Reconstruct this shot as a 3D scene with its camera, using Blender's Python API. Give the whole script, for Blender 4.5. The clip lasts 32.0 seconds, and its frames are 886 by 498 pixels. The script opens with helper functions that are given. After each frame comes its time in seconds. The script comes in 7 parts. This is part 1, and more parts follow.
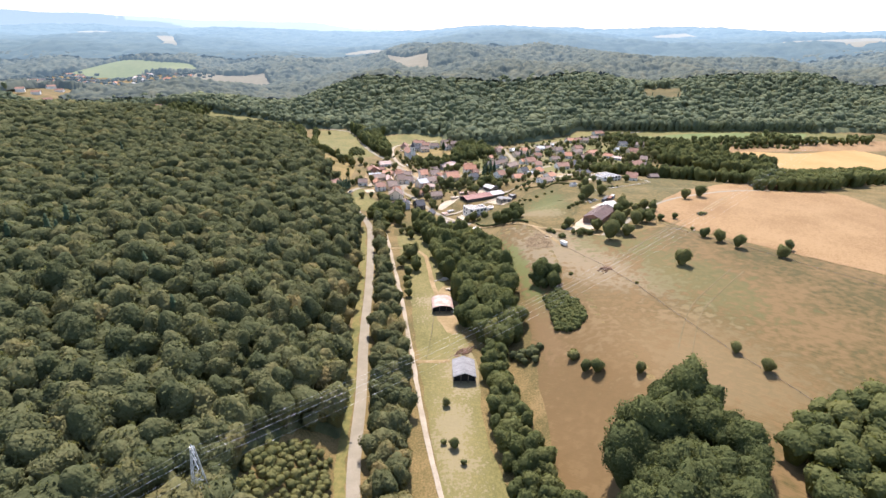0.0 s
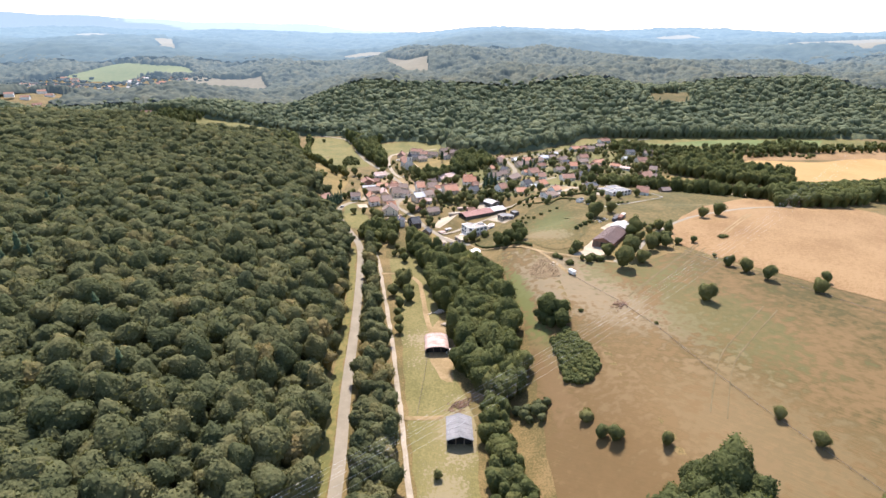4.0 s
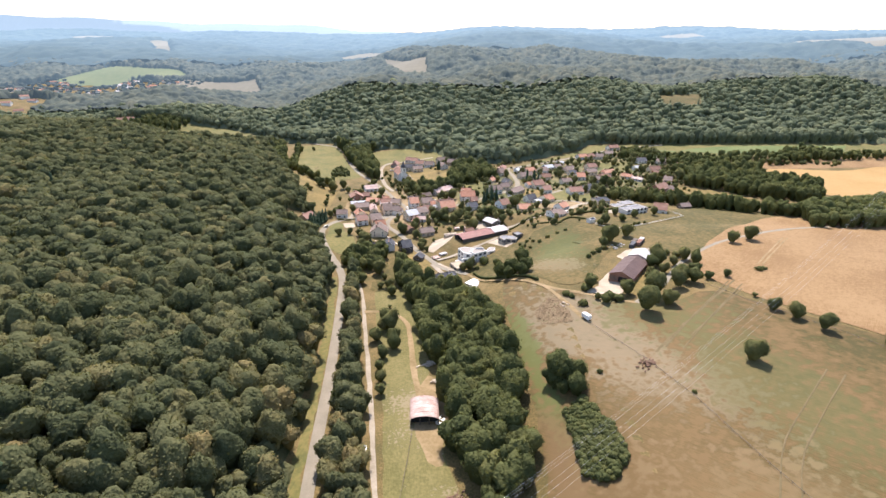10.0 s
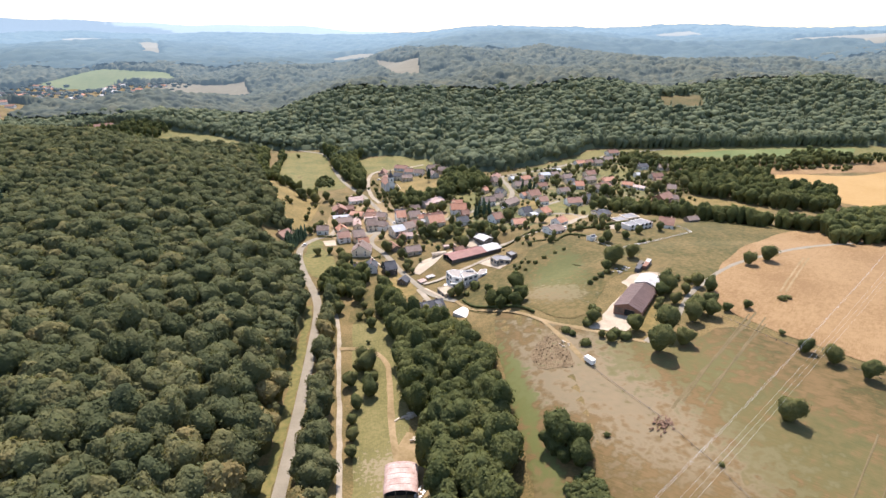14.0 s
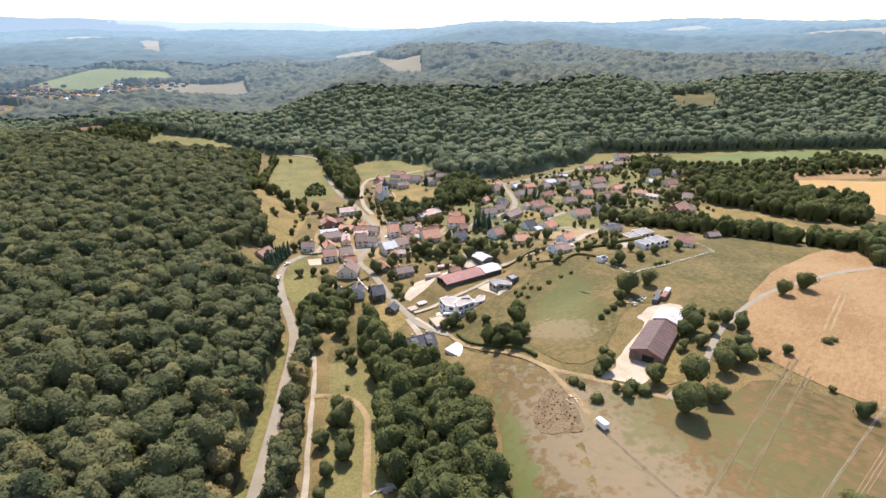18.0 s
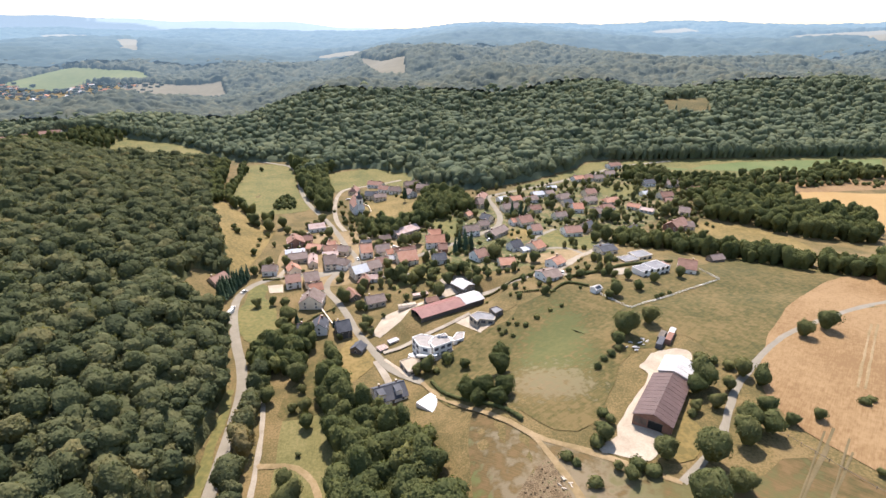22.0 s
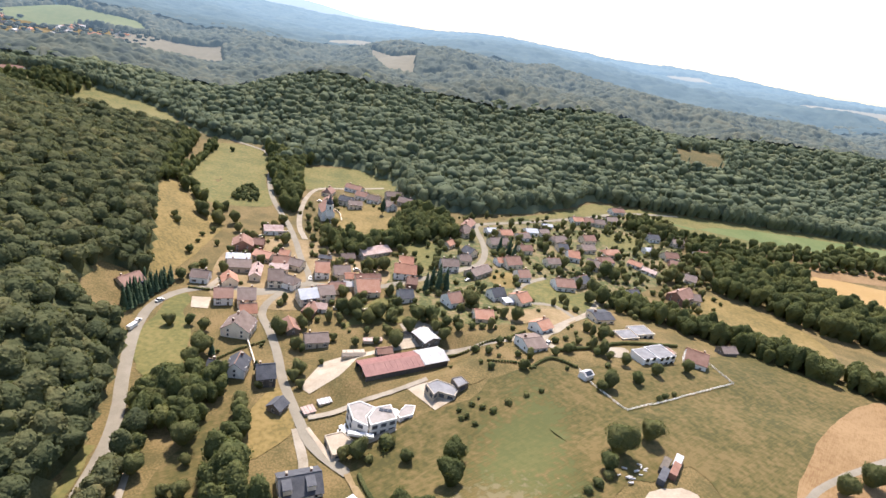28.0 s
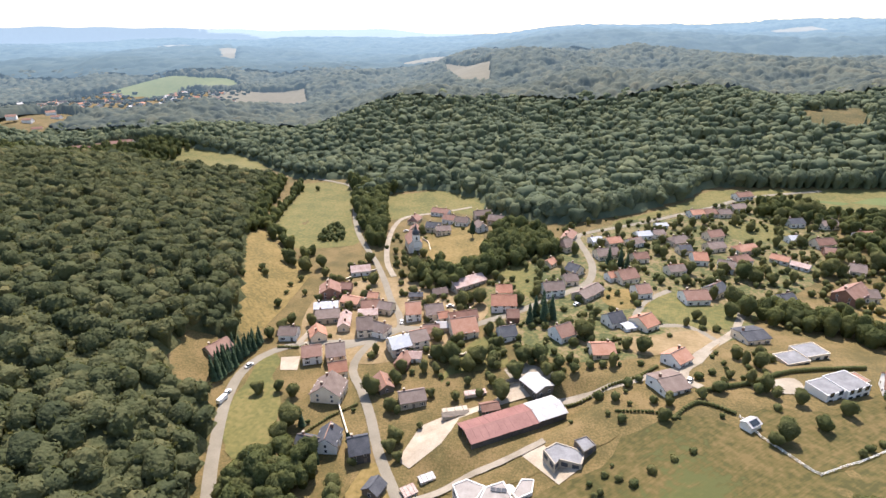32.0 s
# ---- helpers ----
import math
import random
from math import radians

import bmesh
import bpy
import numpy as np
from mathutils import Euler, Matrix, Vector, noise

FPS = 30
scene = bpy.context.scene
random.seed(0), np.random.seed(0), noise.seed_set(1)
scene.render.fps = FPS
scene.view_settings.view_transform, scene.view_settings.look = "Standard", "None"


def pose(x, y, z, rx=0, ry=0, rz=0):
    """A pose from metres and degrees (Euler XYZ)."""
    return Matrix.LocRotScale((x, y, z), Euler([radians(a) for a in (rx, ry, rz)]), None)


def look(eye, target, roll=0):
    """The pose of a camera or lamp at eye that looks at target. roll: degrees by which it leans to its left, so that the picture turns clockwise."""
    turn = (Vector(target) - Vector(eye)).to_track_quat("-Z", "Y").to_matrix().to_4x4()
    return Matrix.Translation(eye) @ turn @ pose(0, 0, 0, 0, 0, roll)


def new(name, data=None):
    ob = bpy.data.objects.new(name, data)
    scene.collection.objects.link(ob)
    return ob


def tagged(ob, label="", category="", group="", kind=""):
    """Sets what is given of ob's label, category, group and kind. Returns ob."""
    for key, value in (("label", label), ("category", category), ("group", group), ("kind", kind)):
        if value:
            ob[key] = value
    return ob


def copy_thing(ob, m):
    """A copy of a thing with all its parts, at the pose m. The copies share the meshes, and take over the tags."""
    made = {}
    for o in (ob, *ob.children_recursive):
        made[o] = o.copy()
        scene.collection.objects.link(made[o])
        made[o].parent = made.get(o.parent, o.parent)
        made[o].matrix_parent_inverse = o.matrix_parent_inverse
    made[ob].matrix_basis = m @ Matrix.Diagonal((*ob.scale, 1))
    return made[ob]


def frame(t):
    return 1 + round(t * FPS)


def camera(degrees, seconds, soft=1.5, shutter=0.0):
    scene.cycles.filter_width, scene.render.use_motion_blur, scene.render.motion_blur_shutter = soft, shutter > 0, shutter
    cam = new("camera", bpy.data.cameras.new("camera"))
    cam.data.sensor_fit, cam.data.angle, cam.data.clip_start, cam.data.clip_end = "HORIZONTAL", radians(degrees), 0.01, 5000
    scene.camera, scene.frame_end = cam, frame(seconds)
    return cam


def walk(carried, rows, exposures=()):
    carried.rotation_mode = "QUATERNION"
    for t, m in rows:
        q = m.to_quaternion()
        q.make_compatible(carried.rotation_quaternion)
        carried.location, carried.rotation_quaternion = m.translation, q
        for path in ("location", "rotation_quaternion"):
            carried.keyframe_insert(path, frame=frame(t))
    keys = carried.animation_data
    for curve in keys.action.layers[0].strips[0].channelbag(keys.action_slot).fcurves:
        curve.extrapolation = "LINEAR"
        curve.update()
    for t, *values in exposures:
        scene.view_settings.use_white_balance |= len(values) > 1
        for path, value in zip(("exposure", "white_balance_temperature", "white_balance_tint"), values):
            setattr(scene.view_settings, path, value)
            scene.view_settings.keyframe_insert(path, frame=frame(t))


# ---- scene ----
cam = camera(80.0, 32.0)

# seconds, x, y, z, yaw, pitch, roll
PATH = [
    (0, 5.73, 4.92, 142.89, -0.31, -22.37, 0.88),
    (0.5, 6.43, 9.68, 143.56, -0.44, -22.36, 0.93),
    (1, 7.04, 14.30, 144.11, -0.83, -22.33, 0.92),
    (1.5, 7.57, 18.82, 144.53, -1.12, -22.22, 0.90),
    (2, 8.03, 23.24, 144.86, -1.11, -22.20, 0.86),
    (2.5, 8.44, 27.59, 145.11, -1.01, -22.15, 0.87),
    (3, 8.82, 31.86, 145.29, -0.71, -22.20, 0.72),
    (3.5, 9.18, 36.08, 145.42, -0.41, -22.25, 0.72),
    (5.5, 10.56, 52.62, 145.58, 0.67, -22.25, 0.66),
    (6, 10.93, 56.72, 145.58, 0.69, -22.23, 0.61),
    (6.5, 11.33, 60.82, 145.57, 0.81, -22.18, 0.58),
    (7, 11.76, 64.93, 145.58, 0.84, -22.16, 0.51),
    (7.5, 12.22, 69.05, 145.58, 0.77, -22.16, 0.49),
    (8, 12.72, 73.20, 145.60, 0.87, -22.17, 0.41),
    (8.5, 13.26, 77.36, 145.63, 0.70, -22.17, 0.39),
    (9, 13.83, 81.56, 145.68, 0.59, -22.17, 0.40),
    (9.5, 14.45, 85.79, 145.75, 0.35, -22.22, 0.41),
    (10, 15.10, 90.06, 145.83, 0.19, -22.24, 0.37),
    (10.5, 15.80, 94.36, 145.93, 0.07, -22.24, 0.27),
    (11, 16.54, 98.71, 146.05, -0.06, -22.26, 0.23),
    (11.5, 17.31, 103.09, 146.19, -0.17, -22.23, 0.22),
    (12, 18.12, 107.52, 146.34, -0.17, -22.29, 0.18),
    (12.5, 18.97, 111.99, 146.50, -0.30, -22.25, 0.21),
    (13, 19.84, 116.51, 146.68, -0.31, -22.26, 0.11),
    (13.5, 20.75, 121.06, 146.86, -0.20, -22.31, 0.01),
    (14, 21.67, 125.66, 147.05, -0.11, -22.29, -0.03),
    (14.5, 22.62, 130.30, 147.24, -0.06, -22.33, -0.08),
    (16.5, 26.54, 149.23, 147.98, 0.29, -22.41, -0.22),
    (17, 27.52, 154.04, 148.13, 0.52, -22.55, -0.40),
    (17.5, 28.51, 158.89, 148.28, 0.68, -22.69, -0.43),
    (18, 29.48, 163.76, 148.40, 0.64, -22.68, -0.43),
    (18.5, 30.44, 168.65, 148.49, 0.59, -22.70, -0.34),
    (19, 31.37, 173.56, 148.56, 0.38, -22.62, -0.20),
    (19.5, 32.29, 178.48, 148.60, 0.16, -22.56, -0.10),
    (20, 33.18, 183.42, 148.61, 0.28, -22.60, -0.14),
    (20.5, 34.03, 188.37, 148.58, 0.17, -22.66, -0.16),
    (21, 34.85, 193.32, 148.52, -0.23, -22.59, -0.10),
    (21.5, 35.64, 198.27, 148.43, -0.60, -22.62, -0.05),
    (22, 36.38, 203.22, 148.29, -0.76, -22.63, 0.02),
    (22.5, 37.08, 208.17, 148.12, -0.91, -22.56, 0.04),
    (23, 37.73, 213.11, 147.91, -1.10, -22.55, 0.04),
    (23.5, 38.33, 218.04, 147.66, -1.41, -22.52, 0.07),
    (24, 38.88, 222.95, 147.38, -1.58, -22.46, 0.12),
    (24.5, 39.39, 227.85, 147.06, -1.62, -22.40, 0.11),
    (26.5, 40.91, 247.19, 145.55, -1.30, -22.47, 0.06),
    (27, 41.17, 251.96, 145.13, -1.05, -22.46, -0.03),
    (27.5, 41.39, 256.69, 144.71, -0.28, -22.38, 0.25),
    (28, 41.58, 261.39, 144.30, -2.76, -21.89, 10.35),
    (28.5, 41.73, 266.05, 143.90, 3.01, -22.06, 5.92),
    (29, 41.86, 270.68, 143.53, 8.93, -22.01, 1.93),
    (29.5, 41.97, 275.28, 143.20, 9.56, -22.09, -0.01),
    (30, 42.07, 279.84, 142.92, 10.57, -21.94, 0.12),
    (30.5, 42.16, 284.36, 142.71, 8.57, -21.95, 1.92),
    (31, 42.27, 288.85, 142.58, 5.39, -21.99, 1.46),
    (31.5, 42.39, 293.30, 142.54, 8.85, -21.95, -0.40),
    (32, 42.54, 297.73, 142.63, 8.87, -22.01, -1.08),
]


def facing(x, y, z, yaw, pitch, roll):
    a, b = radians(yaw), radians(pitch)
    way = Vector((-math.sin(a) * math.cos(b), math.cos(a) * math.cos(b), math.sin(b)))
    eye = Vector((x, y, z))
    return look(eye, eye + way, roll)


walk(cam, [(t, facing(*p)) for t, *p in PATH], [(0, 1.60, 6500, 17), (4, 1.56, 6500, 17), (10, 1.47, 6500, 17), (17, 1.39, 6500, 16), (32, 1.41, 6500, 16)])


# ---- light ----
SUN_AZ, SUN_EL = -3.0, 56.0  # degrees from straight ahead (to the right), and above the horizon
world = bpy.data.worlds.new("sky")
scene.world = world
world.use_nodes = True
sky = world.node_tree.nodes.new("ShaderNodeTexSky")
sky.sky_type = "NISHITA"
sky.sun_disc = False
sky.sun_elevation = radians(SUN_EL)
sky.sun_rotation = radians(SUN_AZ)
sky.dust_density = 1.0
sky.air_density = 1.2
sky.altitude = 300
world.node_tree.links.new(sky.outputs[0], world.node_tree.nodes["Background"].inputs[0])
world.node_tree.nodes["Background"].inputs[1].default_value = 0.10
sun = new("sun", bpy.data.lights.new("sun", "SUN"))
sun.data.energy = 3.1
sun.data.angle = radians(0.55)
sun.data.color = (1.0, 0.955, 0.90)
sa, se = radians(SUN_AZ), radians(SUN_EL)
sun_way = Vector((math.sin(sa) * math.cos(se), math.cos(sa) * math.cos(se), math.sin(se)))
sun.matrix_world = look(sun_way * 400, (0, 0, 0))


# ---- materials ----
def material(name, colors, scale=1.0, rough=0.9, fine=8.0, bump=0.3, metal=0.0, island=0.0, spread=0.0, detail=6.0, depth=0.05, leafy=0.0, glow=None, tint=0.0, stains=(), far=None, grain=0.45, contrast=1.0, streak=None):
    """Colours mixed by noise at two scales; scale: size in metres of the broad patches."""
    m = bpy.data.materials.new(name)
    m.use_nodes = True
    nt = m.node_tree
    out = nt.nodes["Principled BSDF"]
    out.inputs["Roughness"].default_value = rough
    out.inputs["Metallic"].default_value = metal
    out.inputs["Specular IOR Level"].default_value = 0.05 if leafy or far else 0.25
    geo = nt.nodes.new("ShaderNodeNewGeometry")
    big = nt.nodes.new("ShaderNodeTexNoise")
    big.inputs["Scale"].default_value = 1.0 / scale
    big.inputs["Detail"].default_value = detail
    big.inputs["Roughness"].default_value = 0.6
    nt.links.new(geo.outputs["Position"], big.inputs["Vector"])
    small = nt.nodes.new("ShaderNodeTexNoise")
    small.inputs["Scale"].default_value = fine / scale
    small.inputs["Detail"].default_value = 4.0
    nt.links.new(geo.outputs["Position"], small.inputs["Vector"])
    mix = nt.nodes.new("ShaderNodeMath")
    mix.operation = "MULTIPLY_ADD"
    nt.links.new(small.outputs["Fac"], mix.inputs[0])
    mix.inputs[1].default_value = grain
    nt.links.new(big.outputs["Fac"], mix.inputs[2])
    last = mix.outputs[0]
    if streak:
        lie = nt.nodes.new("ShaderNodeMapping")
        lie.vector_type = "TEXTURE"
        lie.inputs["Rotation"].default_value = (0, 0, radians(streak[0]))
        lie.inputs["Scale"].default_value = (streak[1] * 14, streak[1], streak[1] * 14)
        nt.links.new(geo.outputs["Position"], lie.inputs["Vector"])
        swath = nt.nodes.new("ShaderNodeTexNoise")
        swath.inputs["Detail"].default_value = 3.0
        nt.links.new(lie.outputs[0], swath.inputs["Vector"])
        level = nt.nodes.new("ShaderNodeMath")
        level.operation = "SUBTRACT"
        nt.links.new(swath.outputs["Fac"], level.inputs[0])
        level.inputs[1].default_value = 0.5
        more = nt.nodes.new("ShaderNodeMath")
        more.operation = "MULTIPLY_ADD"
        nt.links.new(level.outputs[0], more.inputs[0])
        more.inputs[1].default_value = streak[2]
        nt.links.new(last, more.inputs[2])
        last = more.outputs[0]
    if island:
        more = nt.nodes.new("ShaderNodeMath")
        more.operation = "MULTIPLY_ADD"
        nt.links.new(geo.outputs["Random Per Island"], more.inputs[0])
        more.inputs[1].default_value = island
        nt.links.new(last, more.inputs[2])
        last = more.outputs[0]
    if spread:
        info = nt.nodes.new("ShaderNodeObjectInfo")
        more = nt.nodes.new("ShaderNodeMath")
        more.operation = "MULTIPLY_ADD"
        nt.links.new(info.outputs["Random"], more.inputs[0])
        more.inputs[1].default_value = spread
        nt.links.new(last, more.inputs[2])
        last = more.outputs[0]
    if tint:
        own = nt.nodes.new("ShaderNodeAttribute")
        own.attribute_name = "tree_tint"
        more = nt.nodes.new("ShaderNodeMath")
        more.operation = "MULTIPLY_ADD"
        nt.links.new(own.outputs["Fac"], more.inputs[0])
        more.inputs[1].default_value = tint
        nt.links.new(last, more.inputs[2])
        last = more.outputs[0]
    ramp = nt.nodes.new("ShaderNodeValToRGB")
    lo = 0.505 + grain / 2 - 0.25 / contrast
    hi = lo + 0.5 / contrast + island + spread + tint
    els = ramp.color_ramp.elements
    while len(els) < len(colors):
        els.new(0.5)
    for i, c in enumerate(colors):
        els[i].position = (lo + (hi - lo) * i / max(1, len(colors) - 1)) / 2.0
        els[i].color = (*c, 1)
    half = nt.nodes.new("ShaderNodeMath")
    half.operation = "MULTIPLY"
    half.inputs[1].default_value = 0.5
    nt.links.new(last, half.inputs[0])
    nt.links.new(half.outputs[0], ramp.inputs["Fac"])
    colour = ramp.outputs["Color"]
    for (cx, cy), (rx, ry), angle, shade, amount in stains:
        at = nt.nodes.new("ShaderNodeMapping")
        at.vector_type = "TEXTURE"
        at.inputs["Location"].default_value = (cx, cy, 0)
        at.inputs["Rotation"].default_value = (0, 0, radians(angle))
        at.inputs["Scale"].default_value = (rx, ry, 1e6)
        nt.links.new(geo.outputs["Position"], at.inputs["Vector"])
        off = nt.nodes.new("ShaderNodeVectorMath")
        off.operation = "LENGTH"
        nt.links.new(at.outputs[0], off.inputs[0])
        ragged = nt.nodes.new("ShaderNodeMath")
        ragged.operation = "MULTIPLY_ADD"
        nt.links.new(mix.outputs[0], ragged.inputs[0])
        ragged.inputs[1].default_value = 3.2
        nt.links.new(off.outputs["Value"], ragged.inputs[2])
        fade = nt.nodes.new("ShaderNodeMapRange")
        fade.interpolation_type = "SMOOTHSTEP"
        fade.inputs["From Min"].default_value = 2.05 + 1.6 * grain
        fade.inputs["From Max"].default_value = 2.75 + 1.6 * grain
        fade.inputs["To Min"].default_value = amount
        fade.inputs["To Max"].default_value = 0.0
        nt.links.new(ragged.outputs[0], fade.inputs["Value"])
        lay = nt.nodes.new("ShaderNodeMix")
        lay.data_type = "RGBA"
        nt.links.new(fade.outputs[0], lay.inputs[0])
        nt.links.new(colour, lay.inputs[6])
        lay.inputs[7].default_value = (*shade, 1)
        colour = lay.outputs[2]
    nt.links.new(colour, out.inputs["Base Color"])
    # painted haze: a pale blue glow that grows with y
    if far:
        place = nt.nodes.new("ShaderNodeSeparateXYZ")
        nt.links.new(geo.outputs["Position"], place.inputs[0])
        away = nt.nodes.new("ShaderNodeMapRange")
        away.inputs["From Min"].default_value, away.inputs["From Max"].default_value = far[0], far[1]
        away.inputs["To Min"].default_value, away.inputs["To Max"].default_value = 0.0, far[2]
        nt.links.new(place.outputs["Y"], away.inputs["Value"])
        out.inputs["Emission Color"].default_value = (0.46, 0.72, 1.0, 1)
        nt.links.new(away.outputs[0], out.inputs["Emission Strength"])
    if leafy:
        thin = nt.nodes.new("ShaderNodeBsdfTranslucent")
        tint = nt.nodes.new("ShaderNodeMix")
        tint.data_type, tint.blend_type = "RGBA", "MULTIPLY"
        tint.inputs[0].default_value = 1.0
        nt.links.new(ramp.outputs["Color"], tint.inputs[6])
        tint.inputs[7].default_value = (1.15, 1.12, 0.72, 1)
        nt.links.new(tint.outputs[2], thin.inputs["Color"])
        both = nt.nodes.new("ShaderNodeMixShader")
        both.inputs[0].default_value = leafy
        nt.links.new(out.outputs[0], both.inputs[1])
        nt.links.new(thin.outputs[0], both.inputs[2])
        nt.links.new(both.outputs[0], nt.nodes["Material Output"].inputs["Surface"])
    # even glow, used as painted haze on the horizon hills
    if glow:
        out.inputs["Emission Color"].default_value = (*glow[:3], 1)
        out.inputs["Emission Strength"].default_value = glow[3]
    if bump:
        b = nt.nodes.new("ShaderNodeBump")
        b.inputs["Strength"].default_value = bump
        b.inputs["Distance"].default_value = depth
        if leafy:
            tuft = nt.nodes.new("ShaderNodeTexVoronoi")
            tuft.inputs["Scale"].default_value = 0.75
            nt.links.new(geo.outputs["Position"], tuft.inputs["Vector"])
            heap = nt.nodes.new("ShaderNodeMath")
            heap.operation = "SUBTRACT"
            nt.links.new(small.outputs["Fac"], heap.inputs[0])
            nt.links.new(tuft.outputs["Distance"], heap.inputs[1])
            nt.links.new(heap.outputs[0], b.inputs["Height"])
        else:
            nt.links.new(small.outputs["Fac"], b.inputs["Height"])
        nt.links.new(b.outputs["Normal"], out.inputs["Normal"])
    return m


